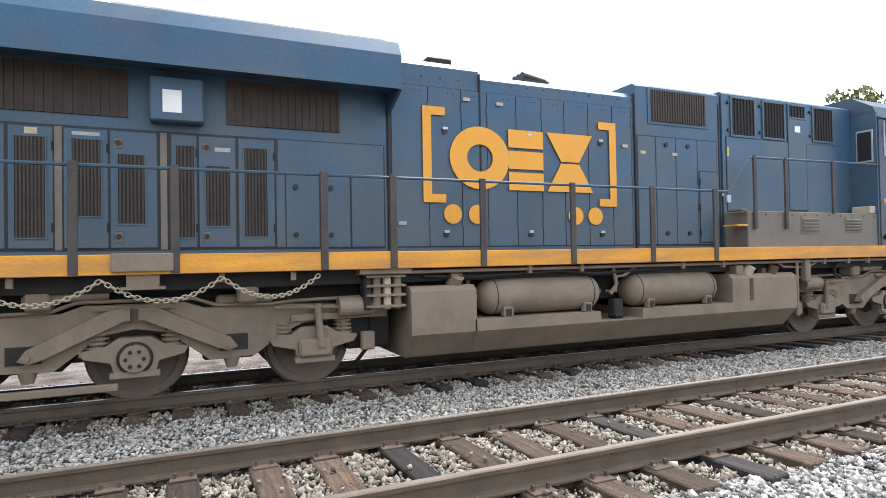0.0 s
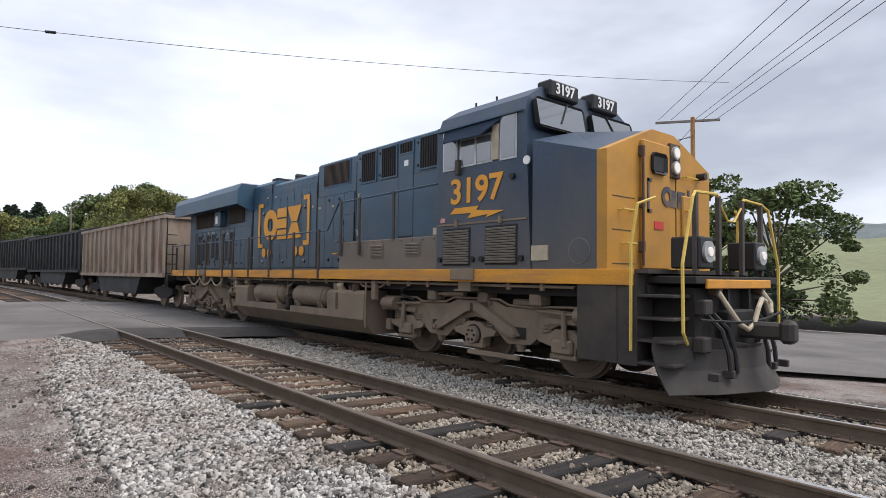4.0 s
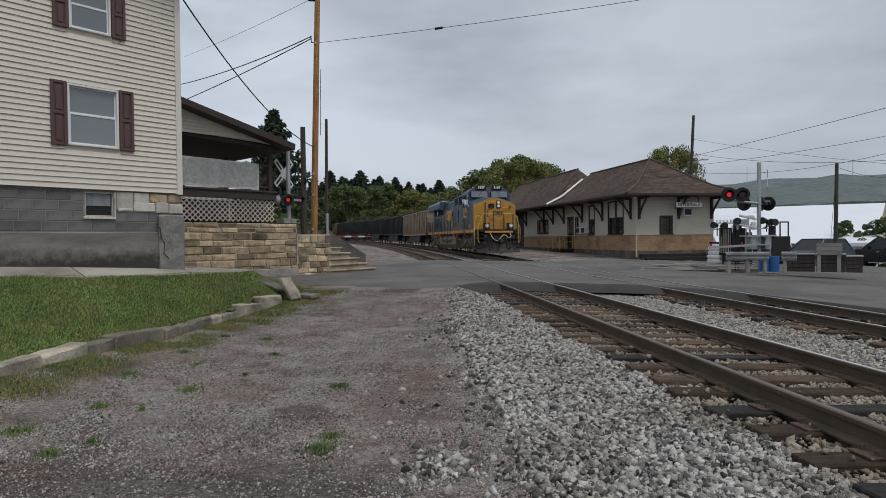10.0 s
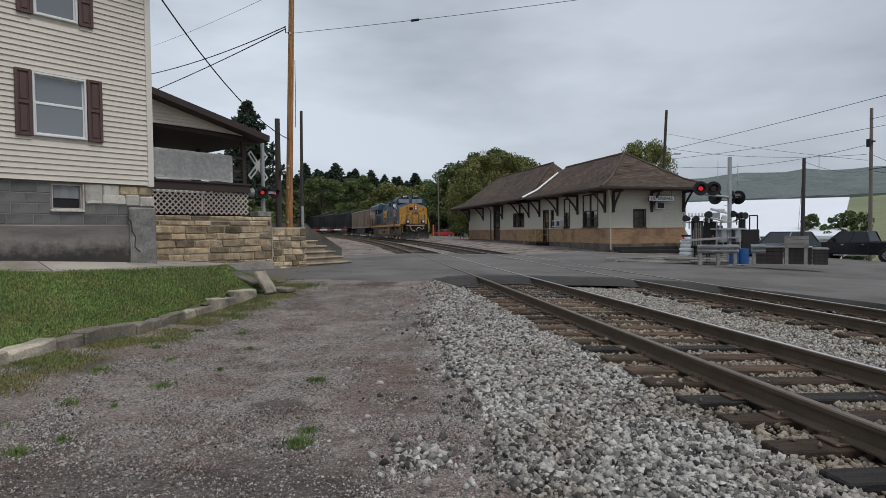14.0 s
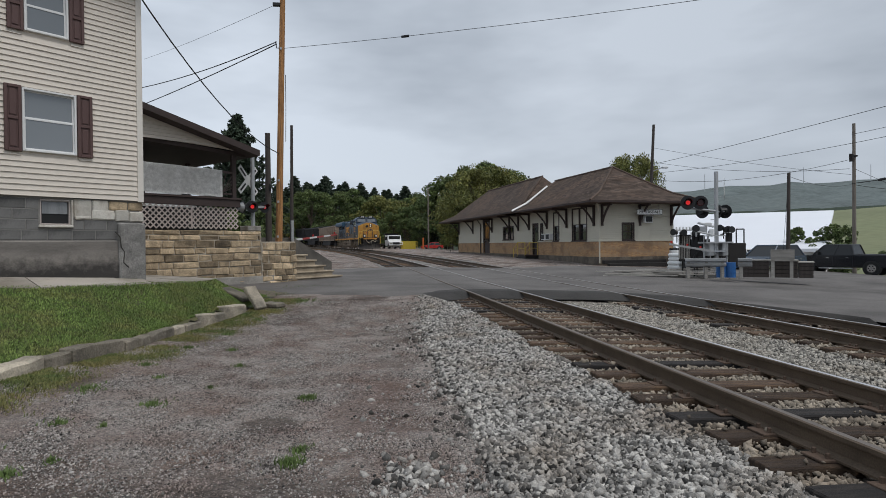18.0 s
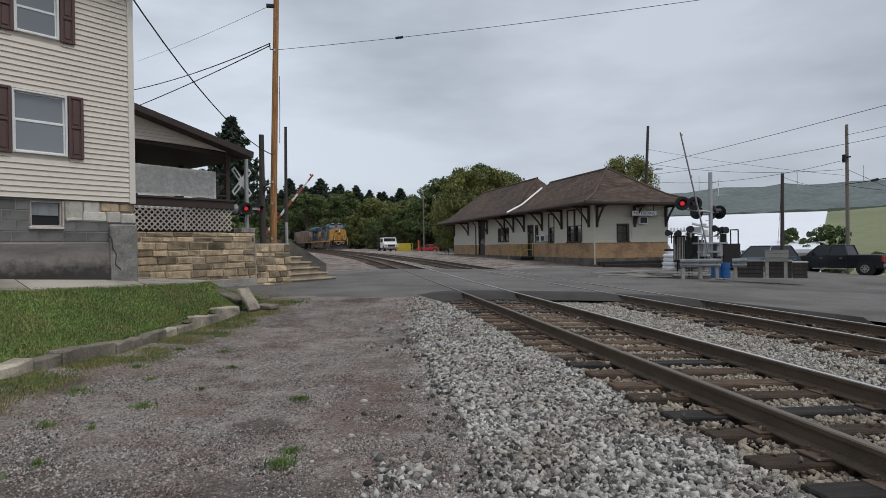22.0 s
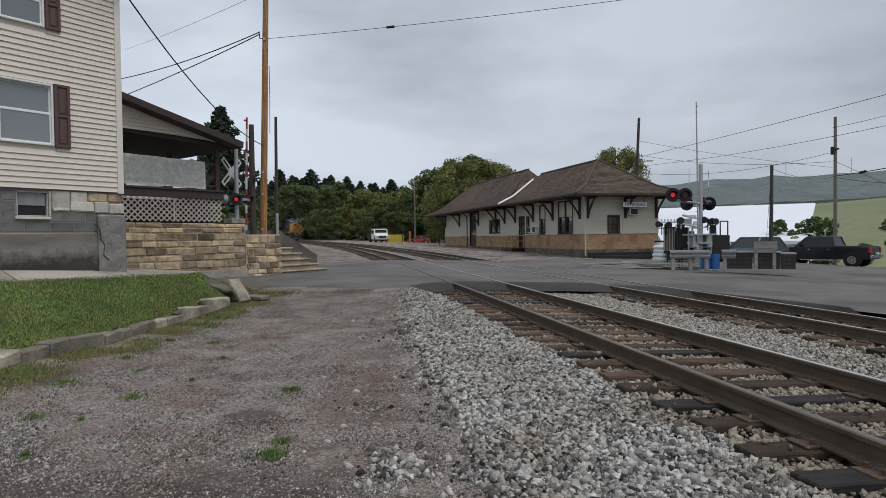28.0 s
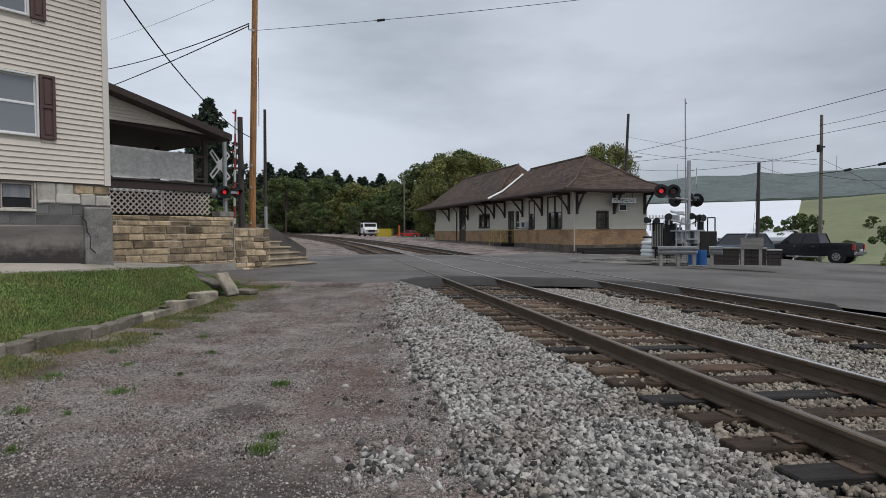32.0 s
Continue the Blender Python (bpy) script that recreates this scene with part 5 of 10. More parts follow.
    # cab windows
    for y0, y1, z0, z1, m in ((3.07, 3.45, 3.47, 4.19, M_STEEL), (3.62, 4.44, 3.48, 3.98, M_STEEL), (4.5, 4.9, 3.46, 4.17, M_STEEL)):
        w = part("cab_window", slab((sx * 1.515, L(y0), z0), (sx * 1.532, L(y1), z1)), m, loco, "cab side window in a pale frame")
        part("pane", slab((sx * 1.532, L(y0 + 0.035), z0 + 0.035), (sx * 1.538, L(y1 - 0.035), z1 - 0.035)), M_CABPANE, w)
        if y0 == 3.62:
            part("mullion", slab((sx * 1.536, L(4.0), z0), (sx * 1.545, L(4.04), z1)), m, w)
    part("sun_curtain", slab((sx * 1.518, L(3.47), 3.5), (sx * 1.545, L(3.62), 4.1), 0.006), M_TAN, loco, "pale folded sun curtain")
    bm = bmesh.new()
    up = [bm.verts.new((sx * x, L(y), z)) for x, y, z in ((1.5, 3.36, 4.21), (1.5, 4.9, 4.19), (1.74, 4.66, 3.91), (1.74, 3.7, 3.9))]
    dn = [bm.verts.new(v.co + Vector((0, 0, 0.02))) for v in up]
    bm.faces.new(up)
    bm.faces.new(dn[::-1])
    for i in range(4):
        bm.faces.new((up[i], dn[i], dn[(i + 1) % 4], up[(i + 1) % 4]))
    bmesh.ops.recalc_face_normals(bm, faces=bm.faces)
    part("sun_visor", bm, M_VISOR, loco, "dark blue sun visor")
    part("rain_gutter", slab((sx * 1.5, L(2.95), 4.2), (sx * 1.56, L(5.05), 4.225)), M_BLUE, loco)
    part("mirror_bracket", slab((sx * 1.53, L(4.4), 3.35), (sx * 1.6, L(4.5), 3.62), 0.01), M_POSTBROWN, loco)
    part("locker_seam", slab((sx * 1.521, L(2.85), 2.47), (sx * 1.535, L(5.03), 2.5)), M_DUST, loco)
    for y in (3.42, 4.5):
        part("locker_hinge", slab((sx * 1.53, L(y - 0.03), 2.44), (sx * 1.56, L(y + 0.03), 2.56)), M_DUST, loco)
    part("marker_lamp", bar((sx * 1.52, L(3.15), 3.18), (sx * 1.57, L(3.15), 3.18), 0.05, n=12), M_BLACK, loco)
    part("cab_rear_post", slab((sx * 1.0, L(5.06), 1.7), (sx * 1.5, L(5.1), 4.3)), M_BLUE, loco)
    part("step_board", slab((sx * 1.1, L(5.1), 2.33), (sx * 1.45, L(5.28), 2.47), 0.01), M_TAN, loco)
    # radiator section: intake screens under the wing, tall grille doors
    for y0, y1 in ((15.7, 17.1), (18.17, 20.6)):
        g = part("radiator_screen", slab((sx * 0.975, L(y0), 3.27), (sx * 0.998, L(y1), 3.82)), M_GRILLE, loco, "dark radiator intake screen")
        n = int((y1 - y0) / 0.09)
        for k in range(n):
            part("slat", slab((sx * 0.998, L(y0 + k * 0.09), 3.27), (sx * 1.012, L(y0 + k * 0.09 + 0.03), 3.82)), M_GRILLE, g)
    part("equipment_box", slab((sx * 0.98, L(17.36), 3.22), (sx * 1.2, L(17.94), 3.74), 0.02), M_BLUE, loco)
    part("notice", slab((sx * 1.2, L(17.8), 3.32), (sx * 1.207, L(17.6), 3.58)), M_TRIMWHITE, loco)
    for d0, d1, y0, y1, z0, z1, side in ((16.54, 16.97, 16.63, 16.9, 1.9, 2.99, 0), (17.0, 17.42, 17.07, 17.34, 2.03, 2.75, 1), (17.44, 17.72, 17.47, 17.67, 1.89, 2.98, 0),
                                         (17.87, 18.35, 18.0, 18.27, 2.05, 2.84, 1), (18.37, 18.8, 18.44, 18.72, 2.13, 2.99, 0), (18.9, 19.31, 18.97, 19.25, 1.89, 2.99, 0),
                                         (19.34, 19.76, 19.42, 19.69, 2.05, 2.84, 1), (19.86, 20.28, 19.94, 20.21, 1.89, 2.99, 0)):
        dr = part("grille_door", slab((sx * 0.975, L(d0), 1.77), (sx * 0.998, L(d1), 3.11), 0.006), M_BLUE, loco)
        part("door_grille", slab((sx * 0.998, L(y0), z0), (sx * 1.001, L(y1), z1)), M_UNDER, dr)
        n = int((y1 - y0) / 0.034)
        for k in range(n):
            yy = y0 + (y1 - y0) * (k + 0.5) / n
            part("slat", slab((sx * 1.001, L(yy - 0.01), z0), (sx * 1.008, L(yy + 0.01), z1)), M_GRILLE, dr)
        for lo, hi in (((y0 - 0.015, z0 - 0.015), (y0, z1 + 0.015)), ((y1, z0 - 0.015), (y1 + 0.015, z1 + 0.015)), ((y0, z1), (y1, z1 + 0.015)), ((y0, z0 - 0.015), (y1, z0))):
            part("grille_rim", slab((sx * 0.996, L(lo[0]), lo[1]), (sx * 1.012, L(hi[0]), hi[1])), M_BLUE, dr)
        if side:
            for zz in (1.9, 2.97):
                part("latch_plate", slab((sx * 0.996, L(d1 - 0.13), zz - 0.06), (sx * 1.004, L(d1 - 0.04), zz + 0.06), 0.01), M_DUSTBLUE, dr)
                part("latch", bar((sx * 0.998, L(d1 - 0.085), zz), (sx * 1.02, L(d1 - 0.085), zz), 0.032, n=12), M_BLACK, dr)
        else:
            for zz in (2.0, 2.9):
                part("hinge", bar((sx * 1.0, L(d0 + 0.004), zz - 0.05), (sx * 1.0, L(d0 + 0.004), zz + 0.05), 0.012, n=6), M_UNDER, dr)
    for y in (17.8, 18.85):
        part("door_post", slab((sx * 0.975, L(y - 0.035), 1.75), (sx * 0.993, L(y + 0.035), 3.12)), M_DUSTBLUE, loco)
    part("door_label", slab((sx * 0.996, L(18.45), 3.035), (sx * 1.002, L(18.72), 3.075)), M_PALESTICK, loco)
    part("door_label", slab((sx * 0.996, L(17.06), 2.93), (sx * 1.002, L(17.24), 2.98)), M_PALESTICK, loco)
    part("door_label", slab((sx * 0.996, L(19.04), 3.02), (sx * 1.002, L(19.16), 3.09)), M_TAN, loco)
    for y0, y1 in ((15.1, 15.55), (15.57, 15.95), (15.98, 16.4)):
        dr = part("hood_door", slab((sx * 0.975, L(y0), 1.76), (sx * 0.995, L(y1), 2.69), 0.006), M_BLUE, loco)
        if y0 > 15.5:
            for zz in (1.92, 2.53):
                part("latch", bar((sx * 0.993, L(y1 - 0.12), zz), (sx * 1.012, L(y1 - 0.12), zz), 0.035, n=12), M_BLACK, dr)
    part("hood_panel", slab((sx * 0.975, L(15.1), 2.7), (sx * 0.993, L(16.5), 3.13), 0.006), M_BLUE, loco)
    part("hood_panel", slab((sx * 0.975, L(16.41), 1.76), (sx * 0.993, L(16.52), 2.69), 0.006), M_BLUE, loco)
    # small stickers and latches scattered over the hood
    for y, z in ((13.77, 3.86), (13.22, 3.84), (10.88, 3.36), (10.5, 3.28), (9.8, 3.28), (14.78, 2.06), (8.64, 2.62)):
        part("sticker", slab((sx * 0.992, L(y), z), (sx * 0.998, L(y + 0.11), z + 0.05)), M_TAN if y < 11 or 13.5 < y < 14 else M_PALESTICK, loco)
    # handrails
    hxr = sx * 1.5
    part("handrail", pipe(bmesh.new(), [(hxr, L(21.7), 2.63), (hxr, L(9.2), 2.63), (hxr, L(8.68), 3.24), (hxr, L(5.08), 3.28)], 0.02, 6), M_BLUE, loco, "blue pipe handrail")
    for y in (9.55, 10.9, 12.4, 13.88, 15.16, 16.04, 17.68, 18.64, 20.1, 21.65):
        part("rail_post", slab((sx * 1.52, L(y - 0.045), 1.48), (sx * 1.56, L(y + 0.045), 2.66), 0.006), M_POSTBROWN, loco)
    for y in (6.47, 7.77, 8.56):
        part("rail_post", slab((sx * 1.49, L(y - 0.035), 2.0 if y > 7 else 2.3), (sx * 1.53, L(y + 0.035), 3.28), 0.006), M_POSTBROWN, loco)
    # sill brackets, pipes and brake rigging below the sill
    for y in (4.32, 18.0):
        part("jacking_pad", slab((sx * 1.5, L(y - 0.3), 1.5), (sx * 1.575, L(y + 0.3), 1.7), 0.01), M_DUST, loco)
        part("jacking_foot", slab((sx * 1.3, L(y - 0.16), 1.34), (sx * 1.5, L(y + 0.16), 1.5)), M_DUST, loco)
        part("jacking_sole", slab((sx * 1.28, L(y - 0.22), 1.31), (sx * 1.54, L(y + 0.22), 1.34)), M_DUST, loco)
    part("train_line", pipe(bmesh.new(), [(sx * 1.44, L(2.0), 1.42), (sx * 1.44, L(15.0), 1.42)], 0.025, 6), M_DUST, loco)
    part("air_pipe", pipe(bmesh.new(), [(sx * 1.38, L(11.1), 1.42), (sx * 1.38, L(11.35), 1.28), (sx * 1.38, L(11.5), 1.26), (sx * 1.38, L(11.52), 1.04), (sx * 1.25, L(11.6), 1.04)], 0.025, 6), M_DUST, loco)
    part("drain_valve", slab((sx * 1.25, L(11.4), 0.62), (sx * 1.42, L(11.58), 0.92), 0.02), M_UNDER, loco)
    for y in (9.62, 10.85, 12.05, 13.4):
        part("tank_saddle", slab((sx * 1.3, L(y - 0.05), 0.74), (sx * 1.42, L(y + 0.05), 0.88), 0.01), M_DUST, loco)
    part("sight_glass", slab((sx * 1.49, L(8.74), 0.78), (sx * 1.51, L(8.66), 1.16)), M_RUST, loco)
    part("fill_valve", bar((sx * 1.36, L(8.05), 1.2), (sx * 1.42, L(8.02), 1.36), 0.09, n=12), M_RUST, loco)
    part("gauge_box", slab((sx * 1.2, L(8.98), 1.22), (sx * 1.44, L(8.8), 1.38), 0.01), M_DUST, loco)
    part("filler_cap", bar((sx * 1.36, L(8.68), 1.2), (sx * 1.45, L(8.64), 1.36), 0.09, n=14), M_TAN, loco)
    part("filler_cap", bar((sx * 1.3, L(14.25), 1.22), (sx * 1.42, L(14.22), 1.36), 0.1, n=14), M_DUST, loco)
    part("valve", slab((sx * 1.3, L(8.32), 1.22), (sx * 1.42, L(8.22), 1.32), 0.01), M_RUST, loco)
    part("valve", slab((sx * 1.38, L(7.28), 1.05), (sx * 1.5, L(7.14), 1.46), 0.02), M_DUST, loco)
    part("drain_tube", bar((sx * 1.48, L(7.5), 0.45), (sx * 1.48, L(7.5), 1.4), 0.025, n=8), M_DUST, loco)
    part("truck_pipe", pipe(bmesh.new(), [(sx * 1.4, L(7.9), 1.42), (sx * 1.4, L(7.75), 1.33), (sx * 1.4, L(7.1), 1.31), (sx * 1.4, L(6.8), 1.42)], 0.022, 6), M_DUST, loco)
    part("truck_hose", pipe(bmesh.new(), [(sx * 1.36, L(6.1), 1.38), (sx * 1.4, L(6.3), 1.3), (sx * 1.38, L(6.32), 1.18), (sx * 1.3, L(6.0), 1.1)], 0.03, 8), M_UNDER, loco)
    for z in (0.98, 1.12, 1.24, 1.36):
        part("rack_bar", slab((sx * 1.2, L(14.98), z), (sx * 1.46, L(15.5), z + 0.03)), M_DUST, loco)
    for y, m in ((15.02, M_DUST), (15.16, M_TAN), (15.3, M_DUST), (15.42, M_UNDER)):
        part("filter_can", slab((sx * 1.2, L(y), 0.95), (sx * 1.42, L(y + 0.1), 1.38), 0.02), m, loco)
    part("rack_top", slab((sx * 1.1, L(14.9), 1.4), (sx * 1.5, L(15.6), 1.5), 0.01), M_DUST, loco)
    for y in (1.9, 2.6, 3.3, 5.4, 6.0, 6.7, 9.3, 10.2, 12.2, 13.1, 16.4, 17.2, 19.2, 19.9):
        part("pipe_clip", slab((sx * 1.42, L(y - 0.03), 1.36), (sx * 1.47, L(y + 0.03), 1.48)), M_DUST, loco)
    for y in (2.9, 4.1, 5.5, 16.9, 19.0):
        part("bolster_block", slab((sx * 1.0, L(y - 0.12), 1.1), (sx * 1.3, L(y + 0.12), 1.32), 0.03), M_DUST, loco)
    for y0, y1 in ((16.1, 17.2), (17.2, 18.4), (18.4, 19.6)):
        n = 26
        ch = new("safety_chain")
        ch.parent = loco
        tagged(ch, "sagging rusty chain")
        for k in range(n):
            f = (k + 0.5) / n
            z = 1.42 - 0.24 * 4 * f * (1 - f)
            slope = math.atan2(-0.96 * (1 - 2 * f), y1 - y0)
            m = Matrix.Translation((sx * 1.5, L(y0 + (y1 - y0) * f), z)) @ Matrix.Rotation(slope, 4, "X") @ Matrix.Rotation(radians(90 * (k % 2) + 20), 4, "Y")
            shared("link", link_mesh, m, ch)
    # stepwell at the front corner
    st = part("stepwell", slab((sx * 1.12, L(0.95), 0.42), (sx * 1.5, L(1.25), 1.62)), M_PLOW, loco)
    part("stepwell_side", slab((sx * 1.02, L(0.4), 0.42), (sx * 1.06, L(0.98), 1.45)), M_UNDER, loco)
    for k in range(4):
        part("step", slab((sx * 1.06, L(0.45), 0.45 + 0.29 * k), (sx * 1.5, L(0.95), 0.49 + 0.29 * k), 0.006), M_PLOW, loco)
    part("step_corner_panel", slab((sx * 1.46, L(1.25), 0.42), (sx * 1.52, L(1.9), 1.6), 0.01), M_PLOW, loco)
    part("grab_rail", pipe(bmesh.new(), [(sx * 1.54, L(1.02), 0.62), (sx * 1.56, L(1.0), 2.0), (sx * 1.48, L(0.95), 2.55), (sx * 1.2, L(0.86), 2.65)], 0.022, 6), M_YELRAIL, loco, "yellow bent grab rail")
    part("grab_rail", pipe(bmesh.new(), [(sx * 1.32, L(0.36), 0.75), (sx * 1.46, L(0.34), 0.9), (sx * 1.47, L(0.34), 1.75), (sx * 1.16, L(0.36), 2.62), (sx * 1.02, L(0.4), 2.7), (sx * 0.42, L(0.4), 2.72), (sx * 0.36, L(0.4), 2.66)], 0.022, 6), M_YELRAIL, loco, "yellow bent grab rail")
    for x in (0.36, 1.0):
        part("front_rail_post", slab((sx * (x - 0.035), L(0.38), 1.62), (sx * (x + 0.035), L(0.44), 2.7), 0.006), M_POSTBROWN, loco)
    # ditch lamps
    dl = part("ditch_lamp_box", slab((sx * 0.64, L(0.34), 1.7), (sx * 1.02, L(0.75), 2.12), 0.02), M_BLACK, loco)
    part("lamp_ring", bar((sx * 0.83, L(0.3), 1.92), (sx * 0.83, L(0.34), 1.92), 0.14, n=22), M_STEEL, dl)
    part("lens", bar((sx * 0.83, L(0.28), 1.92), (sx * 0.83, L(0.3), 1.92), 0.06, n=22), M_HEADLAMP, dl, "lit ditch lamp lens")
    # number boards and windscreen panes
    nb = part("number_board", slab((sx * 0.2, L(2.86), 4.54), (sx * 0.96, L(3.16), 4.83), 0.03), M_BLACK, loco)
    text("board_number", "3197", 0.25, Matrix.Translation((sx * 0.58, L(2.855), 4.685)) @ pose(0, 0, 0, 90, 0, 0), M_TRIMWHITE, nb, 0.003, bold=0.006)
    ws = part("windscreen_frame", slab((sx * 0.1, -0.02, -0.26), (sx * 1.36, 0.02, 0.26), 0.06), M_BLACK, loco)
    ws.matrix_basis = Matrix.Translation((0, L(2.83), 4.2)) @ pose(0, 0, 0, -11.3, 0, 0)
    part("windscreen", slab((sx * 0.14, -0.03, -0.22), (sx * 1.32, -0.022, 0.22)), M_CABPANE, ws)
    part("wiper", bar((sx * 0.55, -0.04, 0.25), (sx * 0.78, -0.045, -0.12), 0.012, n=5), M_BLACK, ws)
# small fittings on the side that faces the drive
part("tool_hook", slab((-1.02, L(8.62), 3.34), (-1.0, L(8.58), 3.5), 0.004), M_YELRAIL, loco, "small yellow tag")
part("walk_lamp", slab((-1.03, L(8.66), 2.5), (-0.99, L(8.56), 2.64), 0.01), M_STEEL, loco, "small walkway lamp")
for z, w, m in ((2.05, 0.24, M_SILLYEL), (2.32, 0.14, M_DUSTBLUE)):
    part("cabinet_step", slab((-1.5, L(8.74), z), (-1.2, L(8.74 + w), z + 0.03), 0.006), m, loco, "dusty step")
# Black sheet whose rim paints the gap shade round the access door.
part("door_gap_shade", slab((-0.994, L(8.84), 1.78), (-0.99, L(9.3), 3.05)), M_BLACK, loco)
part("access_door", slab((-1.004, L(8.85), 1.8), (-0.992, L(9.29), 3.03), 0.004), M_BLUE, loco, "small hinged access door")
for z in (1.95, 2.4, 2.85):
    part("door_hinge", bar((-1.006, L(9.3), z - 0.06), (-1.006, L(9.3), z + 0.06), 0.016, n=6), M_UNDER, loco)
for y in (10.05, 9.55):
    for z in (1.95, 3.46):
        part("latch", bar((-0.988, L(y), z), (-1.012, L(y), z), 0.04, n=12), M_BLACK, loco)
for y in steps(5.2, 8.6, 0.34):
    part("bolt", bar((-1.468, L(y), 2.26), (-1.478, L(y), 2.26), 0.014, n=6), M_UNDER, loco)
for y in steps(9.0, 14.8, 0.29):
    part("roof_bolt", bar((-0.95, L(y), 4.16), (-0.958, L(y), 4.16), 0.012, n=6), M_UNDER, loco)
for y in (8.78, 10.7, 13.6, 15.02):
    part("hood_seam", slab((-0.978, L(y - 0.012), 1.7), (-0.93, L(y + 0.012), 4.28)), M_UNDER, loco)
part("cab_rear_window", slab((-1.44, L(5.112), 3.35), (-1.12, L(5.098), 4.0), 0.004), M_STEEL, loco, "small window in the cab's rear wall")
part("cab_rear_pane", slab((-1.41, L(5.12), 3.39), (-1.15, L(5.112), 3.96)), M_BLACK, loco)
part("cable_run", pipe(bmesh.new(), [(-1.4, L(14.7), 1.36), (-1.42, L(13.9), 1.33), (-1.4, L(12.6), 1.38), (-1.42, L(11.9), 1.32), (-1.4, L(10.6), 1.38)], 0.018, 6), M_UNDER, loco)
part("elbow_pipe", pipe(bmesh.new(), [(-1.2, L(13.96), 1.34), (-1.2, L(13.96), 1.16), (-1.2, L(13.93), 1.08), (-1.2, L(13.86), 1.05), (-1.2, L(13.8), 1.04)], 0.03, 8), M_DUST, loco)
part("elbow_pipe", pipe(bmesh.new(), [(-1.36, L(11.55), 1.4), (-1.38, L(11.5), 1.15), (-1.38, L(11.62), 1.0)], 0.03, 6), M_DUST, loco)
part("drain_step", slab((-1.46, L(11.42), 0.66), (-1.28, L(11.6), 0.7), 0.006), M_UNDER, loco)
# the nose front stands back from the platform
def front(p):
    return (p[0], p[1] + 0.56, 1.68 + (p[2] - 1.68) * 1.19)


def slabF(lo, hi, bevel=0.0):
    return slab(front(lo), front(hi), bevel)


def barF(a, b, r, r2=None, n=12):
    return bar(front(a), front(b), r, r2, n)


def pipeF(pts, r, n=6):
    return pipe(bmesh.new(), [front(p) for p in pts], r, n)


# nose door, window, head lamps, grab irons, coupler, hoses, plow
nd = part("nose_door", slab((-0.66, L(1.36), 1.7), (0.1, L(1.43), 3.62), 0.02), M_YELLOW, loco, "yellow nose door")
part("door_window", slab((-0.46, L(1.345), 3.13), (-0.06, L(1.36), 3.45), 0.05), M_BLACK, nd)
for z in (1.95, 2.6, 3.36):
    part("hinge", slab((-0.7, L(1.34), z), (-0.63, L(1.43), z + 0.16), 0.01), M_RUST, nd)
part("door_post", bar((-0.68, L(1.35), 1.75), (-0.68, L(1.35), 3.5), 0.02, n=8), M_RUST, nd)
hb = part("head_lamp_box", slab((0.13, L(1.37), 3.14), (0.43, L(1.43), 3.68), 0.01), M_RUST, loco)
for z in (3.3, 3.53):
    part("lamp_ring", bar((0.26, L(1.33), z), (0.26, L(1.37), z), 0.105, n=22), M_STEEL, hb)
    part("lens", bar((0.26, L(1.322), z), (0.26, L(1.334), z), 0.08, n=22), M_HEADLAMP, hb, "lit head lamp lens")
M_NAVY = mat("dark_blue_lettering", (0.03, 0.04, 0.065), 0.5, vary=0.3, bump=0, stain=(0.3, 0.17, 0.04), stain_scale=5, stain_amount=0.6)
part("painted_ring", flat_ring(lambda u, v, w: (-0.01 + u, L(1.354 - 0.008 * w), 2.82 + v), 0.155, 0.075), M_NAVY, loco, "worn dark blue painted ring")
for x, w in ((0.28, 0.2), (0.53, 0.22)):
    part("painted_block", slab((x - w / 2, L(1.408), 2.68), (x + w / 2, L(1.416), 2.95)), M_NAVY, loco, "plain dark blue painted block")
for x0, x1, z0, z1 in ((-0.56, -0.51, 2.54, 3.05), (-0.56, -0.44, 3.0, 3.05), (-0.56, -0.44, 2.54, 2.59), (0.74, 0.79, 2.6, 3.0)):
    part("painted_bracket", slab((x0, L(1.35 if x0 < 0 else 1.408), z0), (x1, L(1.358 if x0 < 0 else 1.416), z1)), M_NAVY, loco)
part("warning_sticker", slab((-0.38, L(1.35), 2.3), (-0.12, L(1.358), 2.42)), M_RED, loco)
for x, z, w in ((0.75, 2.95, 0.36), (0.75, 2.5, 0.36), (0.75, 1.9, 0.36), (-1.05, 2.4, 0.3), (-1.0, 2.0, 0.24)):
    part("grab_iron", pipeF([(x - w / 2, L(0.86), z), (x - w / 2, L(0.78), z), (x + w / 2, L(0.78), z), (x + w / 2, L(0.86), z)], 0.014, 6), M_YELRAIL, loco)
part("front_platform", slab((-1.25, L(0.28), 1.5), (1.25, L(1.5), 1.6), 0.01), M_UNDER, loco)
part("platform_stripe", slab((-1.0, L(0.25), 1.44), (0.95, L(0.29), 1.56), 0.01), M_SILLYEL, loco)
part("pilot_sheet", slab((-1.05, L(0.42), 0.5), (1.05, L(0.5), 1.45)), M_UNDER, loco)
part("drop_chain", pipe(bmesh.new(), [(-0.33, L(0.4), 2.59), (-0.1, L(0.4), 2.38), (0.1, L(0.4), 2.38), (0.33, L(0.4), 2.59)], 0.015, 5), M_YELRAIL, loco)
cp = part("coupler", slab((-0.13, L(-0.3), 0.78), (0.13, L(0.4), 1.0), 0.04), M_PLOW, loco)
part("knuckle", slab((-0.18, L(-0.44), 0.74), (0.05, L(-0.26), 1.04), 0.05), M_PLOW, cp)
part("coupler_pocket", slab((-0.4, L(0.25), 0.62), (0.4, L(0.45), 1.15), 0.03), M_UNDER, loco)
